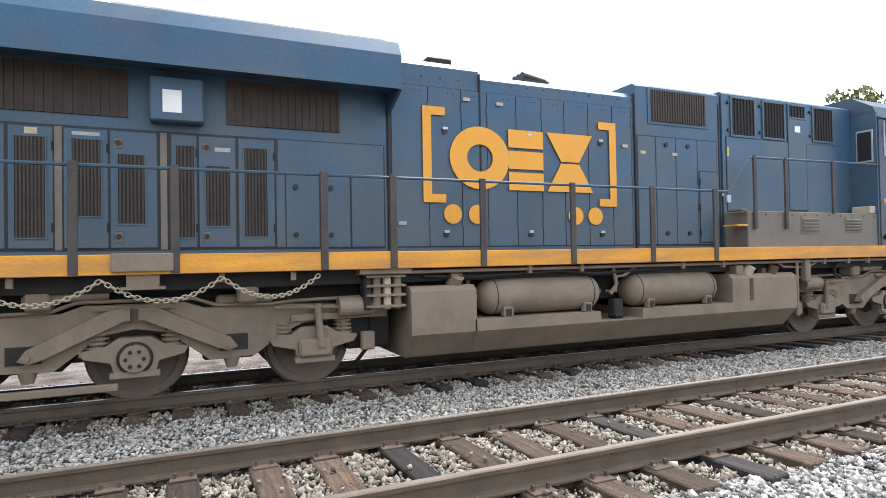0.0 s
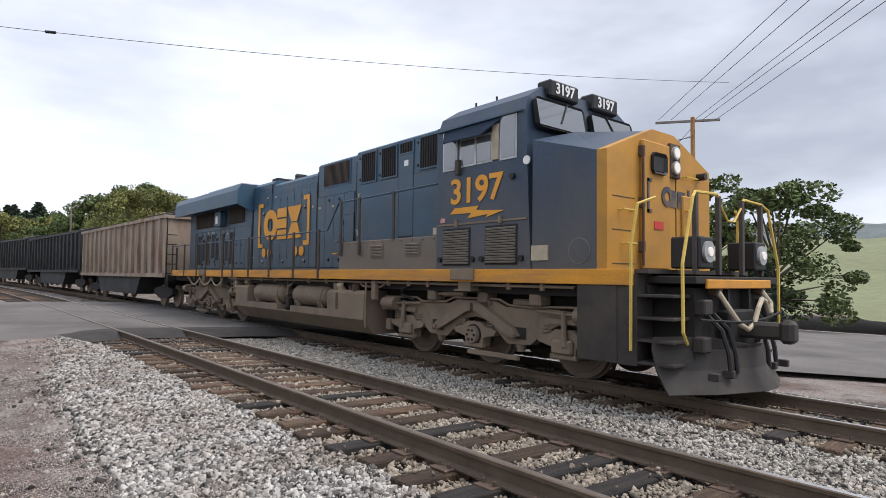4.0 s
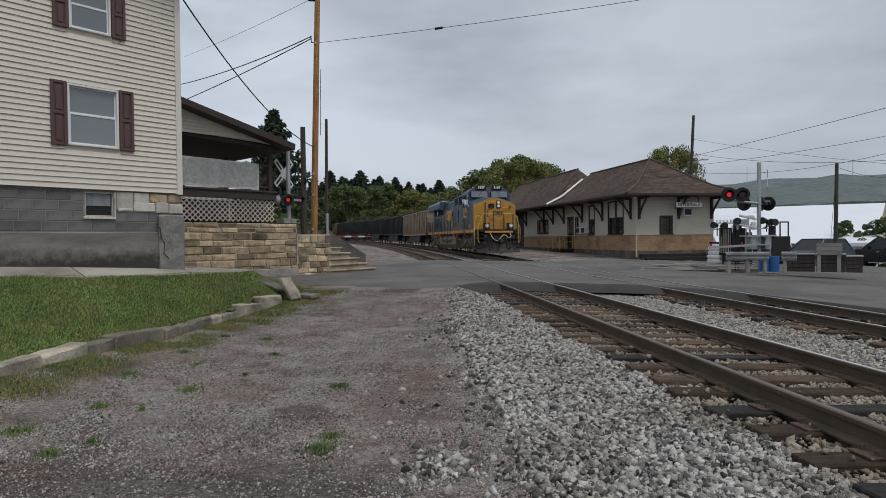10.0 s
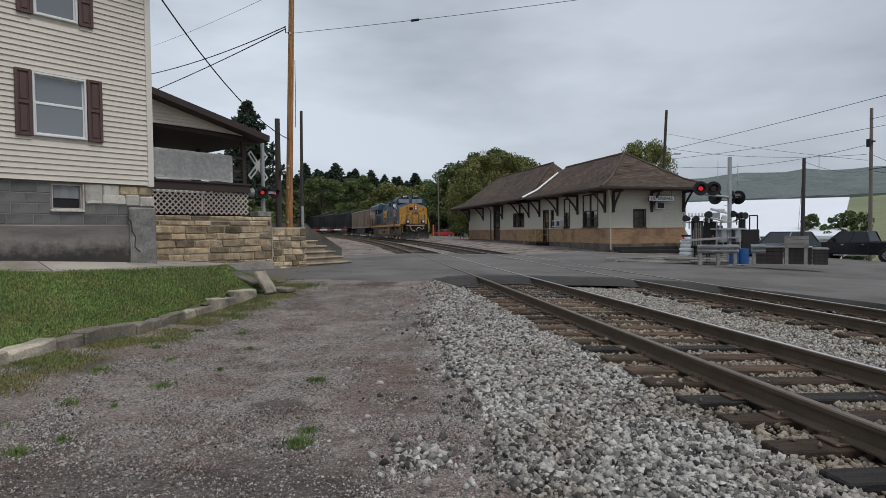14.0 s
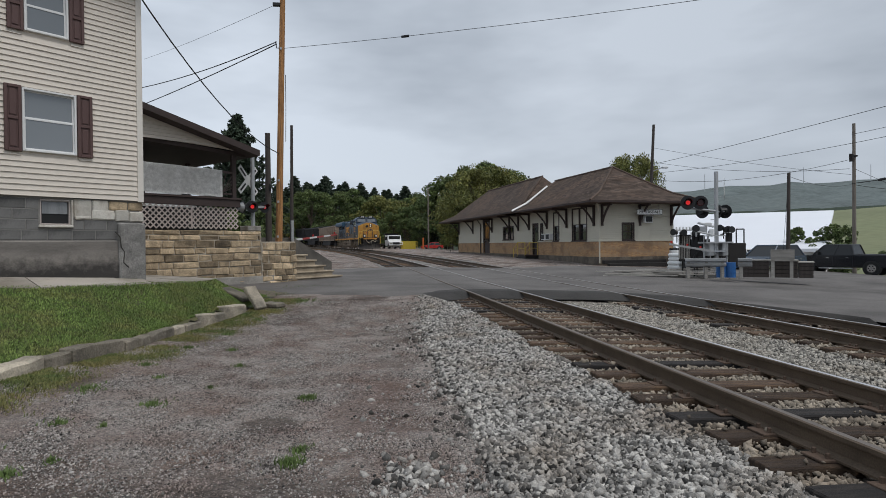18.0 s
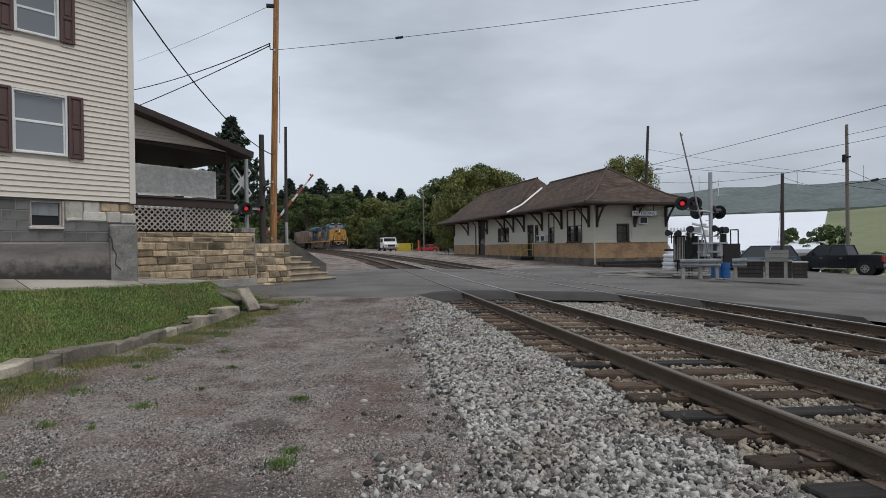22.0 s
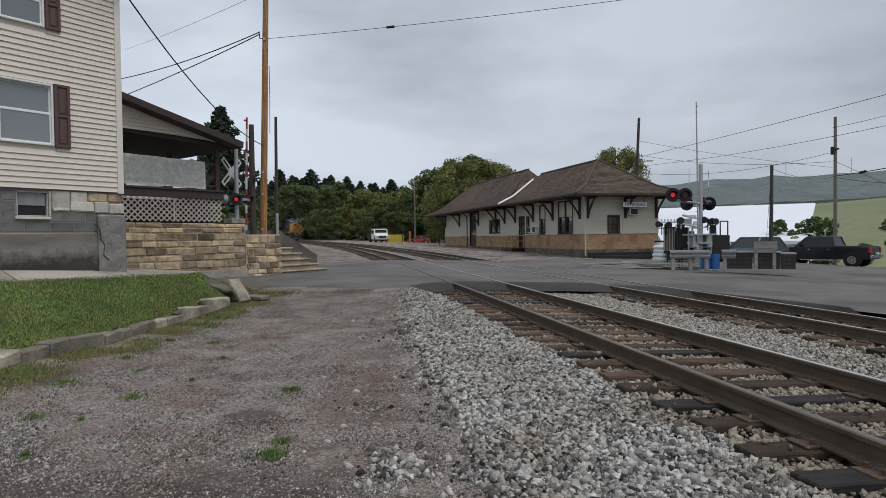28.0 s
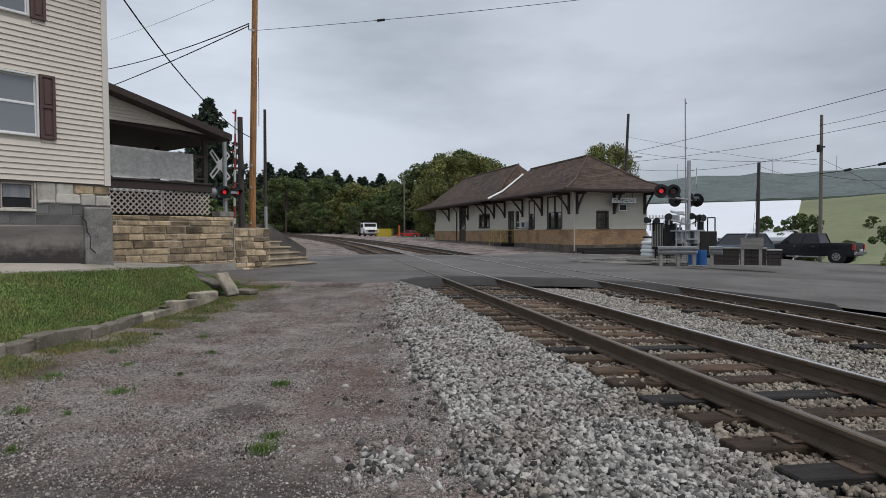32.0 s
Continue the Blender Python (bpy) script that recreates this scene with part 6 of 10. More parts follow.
bm = bmesh.new()
ring = []
for x, y0 in ((-1.52, 0.5), (-0.9, 0.12), (-0.2, -0.12), (0.2, -0.12), (0.9, 0.12), (1.52, 0.5)):
    ring.append([bm.verts.new((x, L(y0 + dy), z)) for dy, z in ((0.0, 0.12), (0.16, 0.4), (0.22, 0.66), (0.2, 0.82 if abs(x) > 0.8 else 0.7))])
for a, b in zip(ring, ring[1:]):
    for i in range(3):
        bm.faces.new((a[i], b[i], b[i + 1], a[i + 1]))
bmesh.ops.recalc_face_normals(bm, faces=bm.faces)
bmesh.ops.solidify(bm, geom=bm.faces[:], thickness=0.03)
part("plow", bm, M_PLOW, loco, "grey steel plow blade")
hose = [(-0.62, 1.4, 0.3), (-0.55, 1.2, 0.2), (-0.4, 0.98, 0.12), (-0.2, 0.9, 0.1), (-0.05, 0.98, 0.08), (0.08, 1.18, 0.08), (0.25, 1.3, 0.1), (0.42, 1.26, 0.12), (0.55, 1.12, 0.14), (0.7, 1.1, 0.16), (0.8, 1.22, 0.2), (0.75, 1.4, 0.3)]
part("jumper_cable", pipe(bmesh.new(), [(x, L(y), z) for x, z, y in hose], 0.035, 8), M_TAN, loco, "tan jumper cable looped across the front")
for x in (-0.62, 0.75):
    part("socket", bar((x, L(0.28), 1.38), (x, L(0.4), 1.42), 0.07, n=12), M_RUST, loco)
for x in (-0.75, -0.55, 0.5, 0.75):
    part("air_hose", pipe(bmesh.new(), [(x, L(0.4), 1.1), (x * 0.98, L(0.2), 0.9), (x * 0.95, L(0.12), 0.6), (x * 0.95, L(0.1), 0.35)], 0.03, 6), M_BLACK, loco)
part("cut_lever", pipe(bmesh.new(), [(-1.2, L(0.25), 1.05), (-0.4, L(0.1), 1.0), (0.3, L(0.1), 1.02), (1.3, L(0.25), 1.08)], 0.018, 6), M_UNDER, loco)
# rooftop: horn, antennas, exhaust, fan grilles
part("horn_base", slab((-0.7, L(12.2), 4.31), (-0.3, L(12.66), 4.4)), M_BLACK, loco)
for k, x in enumerate((-0.62, -0.5, -0.38)):
    part("horn", bar((x, L(12.22 + 0.08 * k), 4.41), (x, L(12.66), 4.45), 0.04, 0.08, n=12), M_BLACK, loco)
part("exhaust_stack", slab((-0.68, L(13.9), 4.4), (0.35, L(14.3), 4.56), 0.02), M_UNDER, loco)
part("roof_hatch", slab((-0.7, L(13.7), 4.42), (0.7, L(14.95), 4.46)), M_BLUE, loco)
for x, y in ((-0.85, 4.75), (-0.6, 4.5), (-0.85, 4.2)):
    part("antenna", bar((x, L(y), 4.62), (x, L(y), 4.85), 0.02, n=6), M_BLACK, loco)
part("roof_unit", slab((-0.85, L(3.3), 4.63), (0.85, L(5.0), 4.69), 0.02), M_STEEL, loco)
part("radiator_cap", slab((-1.3, L(15.15), 4.42), (1.3, L(18.3), 4.48), 0.01), M_STEEL, loco)
# rear platform and rails
part("rear_platform", slab((-1.3, L(21.4), 1.5), (1.3, L(22.0), 1.6)), M_UNDER, loco)
part("rear_coupler", slab((-0.16, L(21.9), 0.78), (0.16, L(22.3), 1.02)), M_UNDER, loco)
for x in (-1.3, -0.5, 0.5, 1.3):
    part("rail_post", slab((x - 0.03, L(21.9), 1.6), (x + 0.03, L(21.96), 2.6)), M_POSTBROWN, loco)
part("centre_beam", slab((-0.9, L(1.5), 0.9), (0.9, L(21.5), 1.28)), M_UNDER, loco)
for y in (4.36, 18.1):
    for a in (-2.03, 0, 2.03):
        part("traction_motor", slab((-0.55, L(y + a - 0.45), 0.25), (0.55, L(y + a + 0.45), 0.9), 0.05), M_UNDER, loco)

for x, z, w, h in ((-0.95, 1.2, 0.22, 0.2), (-0.5, 0.62, 0.3, 0.16), (0.55, 0.7, 0.26, 0.2), (0.95, 1.15, 0.24, 0.26), (1.0, 0.8, 0.2, 0.16), (-0.98, 0.72, 0.2, 0.2)):
    part("pilot_bracket", slab((x - w / 2, L(0.26), z - h / 2), (x + w / 2, L(0.43), z + h / 2), 0.02), M_PLOW, loco)
for x in (-1.1, -0.7, 0.62, 1.05):
    part("glad_hand", slab((x - 0.04, L(0.06), 0.3), (x + 0.04, L(0.2), 0.4), 0.01), M_PLOW, loco)
for x in (-0.3, 0.34):
    part("pilot_strap", slab((x - 0.03, L(0.3), 0.6), (x + 0.03, L(0.42), 1.44)), M_UNDER, loco)
part("class_lamp", barF((1.08, L(0.72), 3.0), (1.08, L(0.86), 3.0), 0.06, n=12), M_BLACK, loco)
part("handbrake_box", slabF((0.52, L(0.82), 2.0), (0.98, L(0.87), 2.7), 0.02), M_YELLOW, loco)
for z in (1.75, 2.15, 2.55):
    part("nose_seam", slabF((-1.36, L(0.856), z), (-0.8, L(0.862), z + 0.012)), M_RUST, loco)
part("nose_seam", slabF((0.36, L(0.85), 1.7), (0.372, L(0.862), 3.2)), M_RUST, loco)


# ---- the house ----
WD = Vector((0.738, 0.674, 0))   # along the house front
WN = Vector((0.674, -0.738, 0))  # out of the house front
HC = Vector((-3.83, 12.3, 0))    # its corner


def house_m(o):
    """Axes: x along the front, y into the house, z up."""
    return Matrix.Translation(o) @ Matrix(((WD.x, -WN.x, 0, 0), (WD.y, -WN.y, 0, 0), (0, 0, 1, 0), (0, 0, 0, 1)))


house = thing("house", "two-storey cream vinyl-sided house with brown shutters", "house", house_m(HC))
HB, HT, HL, HD = 2.22, 6.78, -9.0, 8.0
W_LOW = (-2.04, -1.18, 3.0, 4.11)
W_UP = (-1.99, -1.29, 5.11, 5.98)
BW = (-1.77, -1.28, 1.72, 2.18)
# wall behind the siding, with openings left between pieces
def wall_pieces(x0, x1, z0, z1, holes, y0, y1):
    bm = bmesh.new()
    xs = sorted({x0, x1, *[h[0] for h in holes], *[h[1] for h in holes]})
    for a, b in zip(xs, xs[1:]):
        zz = sorted([(h[2], h[3]) for h in holes if h[0] < (a + b) / 2 < h[1]])
        z = z0
        for p, q in zz:
            if p > z:
                span(bm, (a, y0, z), (b, y1, p))
            z = q
        if z < z1:
            span(bm, (a, y0, z), (b, y1, z1))
    return bm


part("wall", wall_pieces(HL, -0.02, HB, HT + 0.3, [W_LOW, W_UP], 0.02, 0.2), M_SIDING, house)
part("side_wall", slab((-0.2, 0.2, HB), (-0.02, HD, HT)), M_SIDING, house)
part("back_wall", slab((HL, HD - 0.2, HB), (-0.2, HD, HT)), M_SIDING, house)
M_TRIM = mat("cream_trim", (0.7, 0.655, 0.59), 0.6, scale=1.5, vary=0.06, bump=0.03)
# siding courses: each board leans out at its foot
course = 0.1
k = 0
z = HB
while z < HT + 0.25:
    runs = [(HL, -0.09)]
    for h in (W_LOW, W_UP):
        if h[2] - 0.06 < z + course / 2 < h[3] + 0.06:
            runs = [(HL, h[0] - 0.04), (h[1] + 0.04, -0.09)]
    for a, b in runs:
        bm = bmesh.new()
        prism(bm, [(0.02, z), (-0.016, z + 0.003), (-0.012, z + 0.014), (0.006, z + course), (0.02, z + course)], a, b, "x")
        part("siding_board", bm, M_SIDING, house)
    z += course
part("corner_post", slab((-0.09, -0.03, HB - 0.02), (0.02, 0.09, HT)), M_TRIM, house, "cream corner trim")
z = HB
bm = bmesh.new()
while z < HT:
    prism(bm, [(-0.02, z), (0.014, z + 0.003), (-0.008, z + course), (-0.02, z + course)], 0.09, HD, "y")
    z += course
part("side_siding", bm, M_SIDING, house)


def pane_mat(name, tint, rough):
    m = bpy.data.materials.new(name)
    m.use_nodes = True
    n, l = m.node_tree.nodes, m.node_tree.links
    b = n["Principled BSDF"]
    b.inputs["Base Color"].default_value = (*tint, 1)
    b.inputs["Roughness"].default_value = rough
    b.inputs["Specular IOR Level"].default_value = 1.0
    b.inputs["Coat Weight"].default_value = 1.0
    b.inputs["Coat Roughness"].default_value = 0.03
    nz = n.new("ShaderNodeTexNoise")
    nz.inputs["Scale"].default_value = 2.0
    bp = n.new("ShaderNodeBump")
    bp.inputs["Strength"].default_value, bp.inputs["Distance"].default_value = 0.08, 0.02
    l.new(nz.outputs["Fac"], bp.inputs["Height"])
    l.new(bp.outputs["Normal"], b.inputs["Coat Normal"])
    return m


M_WINPANE = pane_mat("house_window_pane", (0.16, 0.175, 0.185), 0.08)
M_DARKPANE = pane_mat("dark_window_pane", (0.02, 0.022, 0.024), 0.08)
M_CURTAIN = mat("grey_curtain", (0.25, 0.26, 0.27), 0.9, scale=4, vary=0.2, bump=0.2, stretch=(6, 1, 0.3))


def sash_window(parent, w, y=0.0, deep=0.14):
    x0, x1, z0, z1 = w
    win = new("window")
    win.parent = parent
    bm = bmesh.new()
    t = 0.036
    for lo, hi in (((x0, y - 0.035, z0), (x0 + t, y + deep, z1)), ((x1 - t, y - 0.035, z0), (x1, y + deep, z1)), ((x0 + t, y - 0.035, z1 - t), (x1 - t, y + deep, z1)), ((x0 + t, y - 0.045, z0), (x1 - t, y + deep, z0 + t))):
        span(bm, lo, hi, 0.006)
    part("frame", bm, M_WHITE, win, "white vinyl frame")
    zm = (z0 + z1) / 2 + 0.03
    for a, b, yy in ((zm, z1 - t, y + 0.03), (z0 + t, zm, y + 0.005)):
        bm = bmesh.new()
        s = 0.024
        span(bm, (x0 + t, yy, a), (x0 + t + s, yy + 0.03, b))
        span(bm, (x1 - t - s, yy, a), (x1 - t, yy + 0.03, b))
        span(bm, (x0 + t + s, yy, b - s), (x1 - t - s, yy + 0.03, b))
        span(bm, (x0 + t + s, yy, a), (x1 - t - s, yy + 0.03, a + s))
        part("sash", bm, M_WHITE, win)
        part("pane", slab((x0 + t + s, yy + 0.012, a + s), (x1 - t - s, yy + 0.018, b - s)), M_WINPANE, win, "reflecting window pane")
    part("blind", slab((x0 + t, y + 0.1, z0), (x1 - t, y + 0.11, z1)), M_CURTAIN, win, "grey curtain behind the glass")
    return win


def shutter(parent, x0, x1, z0, z1):
    sh = new("shutter")
    sh.parent = parent
    tagged(sh, "dark brown panelled shutter")
    part("panel", slab((x0, -0.032, z0), (x1, -0.017, z1)), M_SHUTTER, sh)
    bm = bmesh.new()
    s = 0.05
    zm = (z0 + z1) / 2
    for lo, hi in (((x0, z0), (x0 + s, z1)), ((x1 - s, z0), (x1, z1)), ((x0 + s, z0), (x1 - s, z0 + s)), ((x0 + s, z1 - s), (x1 - s, z1)), ((x0 + s, zm - s / 2), (x1 - s, zm + s / 2))):
        span(bm, (lo[0], -0.055, lo[1]), (hi[0], -0.033, hi[1]), 0.006)
    part("stile", bm, M_SHUTTER, sh)
    for a, b in ((z0 + s + 0.03, zm - s / 2 - 0.03), (zm + s / 2 + 0.03, z1 - s - 0.03)):
        part("raised_panel", slab((x0 + s + 0.025, -0.046, a), (x1 - s - 0.025, -0.033, b), 0.006), M_SHUTTER, sh)
    return sh


sash_window(house, W_LOW)
sash_window(house, W_UP)
for w, sw in ((W_LOW, 0.255), (W_UP, 0.245)):
    shutter(house, w[0] - sw - 0.01, w[0] - 0.01, w[2] - 0.02, w[3] + 0.02)
    shutter(house, w[1] + 0.01, w[1] + sw + 0.01, w[2] - 0.02, w[3] + 0.02)
# eave and roof
bm = bmesh.new()
prism(bm, [(-0.45, HT + 0.02), (-0.45, HT + 0.17), (HD / 2, HT + 2.6), (HD + 0.4, HT + 0.17), (HD + 0.4, HT + 0.02)], HL - 0.4, 0.3, "x")
part("roof", bm, M_DARKWOOD, house, "dark brown roof with a deep eave")
part("fascia", slab((HL - 0.4, -0.49, HT - 0.02), (0.34, -0.45, HT + 0.2)), M_DARKWOOD, house)
part("soffit", slab((HL, -0.45, HT - 0.03), (0.3, 0.0, HT + 0.015)), M_LATTICE, house)

# foundation: blocks, painted band, window, white stone patch, corner pier
M_BLOCKJOINT = mat("block_joint", (0.21, 0.2, 0.185), 0.95, scale=5, vary=0.3, bump=0.5)
M_PIER = mat("rough_pier_concrete", (0.25, 0.24, 0.225), 0.92, scale=3.5, vary=0.4, bump=0.9, fine=40, stain=(0.1, 0.096, 0.09), stain_scale=2.6, stain_amount=0.8)
found = new("foundation")
found.parent = house
part("core", wall_pieces(HL, -0.05, -0.2, HB - 0.005, [BW], 0.046, 0.4), M_BLOCKJOINT, found)
bw, bh = 0.4, 0.2
rr = random.Random(9)
bh = 0.187


def block_mesh(w):
    me = bpy.data.meshes.new("concrete_block")
    bm = bmesh.new()
    box(bm, (0, 0, 0), (w - 0.014, 0.12, bh - 0.014), 0.006)
    bm.to_mesh(me)
    bm.free()
    me.materials.append(M_BLOCK)
    return me


block_me = block_mesh(bw)
for row in range(4):
    z = 1.44 + bh * row
    stop = -0.46 if row < 2 else BW[0] - 0.02
    runs = [(HL, stop)] if z + bh < BW[2] - 0.01 or row > 1 else [(HL, BW[0] - 0.02), (BW[1] + 0.02, stop)]
    for a, b in runs:
        x = b - (bw / 2 if row % 2 else 0.0)
        if x < b:
            shared("concrete_block", block_mesh(b - x), pose((x + b) / 2, 0.1, z + bh / 2), found)
        while x > a + 0.05:
            w = min(bw, x - a)
            shared("concrete_block", block_me if w > bw - 0.01 else block_mesh(w), pose(x - w / 2, 0.1, z + bh / 2), found)
            x -= w
M_BAND = mat("stained_base_concrete", (0.22, 0.2, 0.18), 0.9, scale=1.2, vary=0.25, bump=0.3, stretch=(0.5, 1, 2.5), stain=(0.075, 0.07, 0.065), stain_scale=1.0, stain_amount=0.85)
coated(M_BAND, 0.86, 1.16, (0.03, 0.028, 0.026), 0.85, 7.0, 0.75)
bm = bmesh.new()
span(bm, (HL, 0.0, 0.4), (-0.45, 0.16, 1.43), 0.02)
bmesh.ops.subdivide_edges(bm, edges=bm.edges[:], cuts=5, use_grid_fill=True)
for v in bm.verts:
    v.co.y += 0.012 * noise.noise(v.co * 2.0)
part("concrete_band", bm, M_BAND, found, "stained concrete base course")
M_CRACK = mat("crack_dark", (0.05, 0.045, 0.04), 0.95, vary=0.3, bump=0.2)
part("crack", pipe(bmesh.new(), [(-0.52, -0.005, 1.6), (-0.46, -0.062, 1.5), (-0.44, -0.064, 1.3), (-0.38, -0.064, 1.2), (-0.4, -0.064, 1.0), (-0.3, -0.064, 0.9)], 0.012, 5), M_CRACK, found)
bm = bmesh.new()
span(bm, (-0.47, -0.06, 0.3), (0.04, 0.4, 1.78), 0.03)
bmesh.ops.subdivide_edges(bm, edges=bm.edges[:], cuts=4, use_grid_fill=True)
for v in bm.verts:
    v.co += Vector((0.02 * noise.noise(v.co * 3), 0.015 * noise.noise(v.co * 4), 0.0))
part("corner_pier", bm, M_PIER, found, "rough concrete corner pier")
M_WHITESTONE = mat("whitewashed_stone", (0.6, 0.57, 0.51), 0.9, scale=3, vary=0.2, bump=0.5, stain=(0.22, 0.17, 0.12), stain_scale=3, stain_amount=0.7, random_vary=0.2)
x = BW[1] + 0.04
for w, z0, z1 in ((0.33, 1.85, 2.2), (0.3, 1.96, 2.2), (0.35, 2.02, 2.19), (0.3, 2.03, 2.19)):
    bm = slab((x, 0.02, z0), (x + w - 0.015, 0.2, z1), 0.02)
    for v in bm.verts:
        v.co += Vector((0.015 * noise.noise(v.co * 5), 0.015 * noise.noise(v.co * 6), 0.01 * noise.noise(v.co * 7)))
    part("stone", bm, M_WHITESTONE if x < -0.75 else M_SANDSTONE, found)
    x += w
x = -1.22
for w, z0, z1 in ((0.3, 1.82, 1.9), (0.42, 1.83, 2.02), (0.26, 1.8, 2.03), (0.29, 1.79, 2.0)):
    bm = slab((x, 0.012, z0), (x + w - 0.01, 0.2, z1), 0.02)
    bmesh.ops.subdivide_edges(bm, edges=bm.edges[:], cuts=1, use_grid_fill=True)
    for v in bm.verts:
        v.co += Vector((0.02 * noise.noise(v.co * 5), 0.014 * noise.noise(v.co * 6), 0.025 * noise.noise(v.co * 7)))
    part("stone", bm, M_WHITESTONE, found, "whitewashed stone above the pier")
    x += w
win = new("basement_window")
win.parent = house
bm = bmesh.new()
x0, x1, z0, z1 = BW
for lo, hi in (((x0, z0), (x0 + 0.022, z1)), ((x1 - 0.022, z0), (x1, z1)), ((x0 + 0.022, z0), (x1 - 0.022, z0 + 0.022)), ((x0 + 0.022, z1 - 0.03), (x1 - 0.022, z1))):
    span(bm, (lo[0], 0.05, lo[1]), (hi[0], 0.16, hi[1]), 0.004)
part("frame", bm, M_LATTICE, win, "weathered grey wooden frame")
part("sill", slab((x0 - 0.03, -0.005, z0 - 0.05), (x1 + 0.03, 0.14, z0 - 0.003), 0.008), M_WHITESTONE, win, "whitewashed sill")
part("reveal", slab((x1 + 0.002, 0.0, z0), (x1 + 0.03, 0.14, z1), 0.006), M_WHITESTONE, win)
part("pane", slab((x0 + 0.03, 0.1, z0 + 0.02), (x1 - 0.03, 0.11, z1 - 0.04)), M_BLACK, win, "dark basement pane")
part("half_curtain", slab((x0 + 0.04, 0.085, z0 + 0.2), (x1 - 0.04, 0.095, z1 - 0.04)), M_CURTAIN, win, "pale half curtain")

# ---- stone retaining wall ----
SA = Vector((-5.55, 17.66, 0))
stone_wall = thing("stone_wall", "coursed tan sandstone retaining wall with pale mortar", "wall", house_m(SA), kind="structure")


part("core", slab((-1.5, 0.003, -0.3), (3.93, 0.6, 1.78)), M_MORTAR, stone_wall)
part("core", slab((3.9, -0.037, -0.3), (5.3, 0.6, 1.44)), M_MORTAR, stone_wall)
rr = random.Random(21)


def lay(x0, x1, z0, ztop, y, hmin, hmax, lmin, lmax, along="x"):
    z = z0
    while z < ztop - 0.08:
        h = min(rr.uniform(hmin, hmax), ztop - z)
        x = x0 - rr.uniform(0, lmin)
        while x < x1:
            w = rr.uniform(lmin, lmax)
            a, b = max(x, x0), min(x + w, x1)
            if b - a > 0.08:
                bm = bmesh.new()
                d = rr.uniform(0.012, 0.045)
                if along == "x":
                    span(bm, (a + 0.013, y - d, z + 0.012), (b - 0.013, y + 0.2, z + h - 0.012), 0.02)
                else:
                    span(bm, (y - 0.2, a + 0.013, z + 0.012), (y + d, b - 0.013, z + h - 0.012), 0.02)
                for v in bm.verts:
                    v.co += 0.04 * Vector((noise.noise(v.co * 6), noise.noise(v.co * 7 + Vector((3, 0, 0))), noise.noise(v.co * 6 + Vector((0, 5, 0)))))
                part("stone", bm, M_SANDSTONE, stone_wall)
            x += w
        z += h


lay(-1.4, 3.9, 0.0, 1.8, 0.0, 0.16, 0.25, 0.35, 0.85)
lay(3.93, 5.35, -0.15, 1.48, -0.04, 0.16, 0.28, 0.22, 0.5)
lay(0.05, 0.6, -0.15, 1.45, 5.34, 0.16, 0.28, 0.22, 0.4, along="y")
bm = slab((3.4, -0.03, 1.8), (3.92, 0.45, 1.97), 0.02)
part("cap_stone", bm, M_CONCRETE, stone_wall, "pale grey cap stone")
part("plinth", slab((1.0, -0.05, -0.2), (4.4, 0.05, 0.3), 0.02), M_CONCRETE, stone_wall, "pale concrete footing")
for x in (0.12, 3.05, 4.9):
    bm = bar((x, -0.03, 0.42 - 0.06 * x), (x, 0.1, 0.42 - 0.06 * x), 0.06, n=14)
    part("drain_hole", bm, M_BLACK, stone_wall, "black drain pipe mouth")

# ---- porch ----
porch = thing("porch", "covered porch with lattice skirt, brown beams and a draped rail", "porch", house_m(SA + WN * -0.3))
bm = bmesh.new()
x0, x1, z0, z1 = 0.0, 3.26, 1.86, 2.58
lat = []
step = 0.175
for sgn in (1, -1):
    k = -int((z1 - z0) / step) - 2
    while k * step < (x1 - x0) + (z1 - z0):
        # slat along a diagonal clipped to the panel
        c = x0 + k * step
        if sgn > 0:
            a = (max(x0, c), z0 + max(0.0, x0 - c))
            e = min(x1, c + (z1 - z0))
            b = (e, z0 + (e - c))
        else:
            a = (max(x0, c), z1 - max(0.0, x0 - c))
            e = min(x1, c + (z1 - z0))
            b = (e, z1 - (e - c))
        if b[0] - a[0] > 0.03:
            lat.append((a, b, sgn))
        k += 1
for a, b, sgn in lat:
    d = Vector((b[0] - a[0], 0, b[1] - a[1])).normalized()
    nrm = Vector((-d.z, 0, d.x)) * 0.019
    y = 0.0 if sgn > 0 else 0.011
    bm = bmesh.new()
    pts = [Vector((a[0], 0, a[1])), Vector((b[0], 0, b[1]))]
    vs = []
    for yy in (y, y + 0.01):
        for p in (pts[0] - nrm, pts[1] - nrm, pts[1] + nrm, pts[0] + nrm):
            vs.append(bm.verts.new((p.x, yy, p.z)))
    for f in ((0, 1, 2, 3), (7, 6, 5, 4), (0, 4, 5, 1), (1, 5, 6, 2), (2, 6, 7, 3), (3, 7, 4, 0)):
        bm.faces.new([vs[i] for i in f])
    bmesh.ops.recalc_face_normals(bm, faces=bm.faces)
    part("lattice_slat", bm, M_LATTICE, porch)
part("lattice_trim", slab((1.62, -0.008, z0), (1.66, 0.02, z1)), M_LATTICE, porch)
part("floor_beam", slab((-0.2, -0.06, 2.58), (3.3, 0.06, 2.82), 0.008), M_DARKWOOD, porch)
part("floor_board_edge", slab((-0.2, -0.1, 2.82), (3.33, 3.2, 2.88), 0.006), M_DARKWOOD, porch)
# Added black sheet paints the shade under the porch, seen through the lattice.
part("underporch_shade", slab((-0.2, 0.6, 1.7), (3.2, 0.65, 2.55)), M_BLACK, porch)
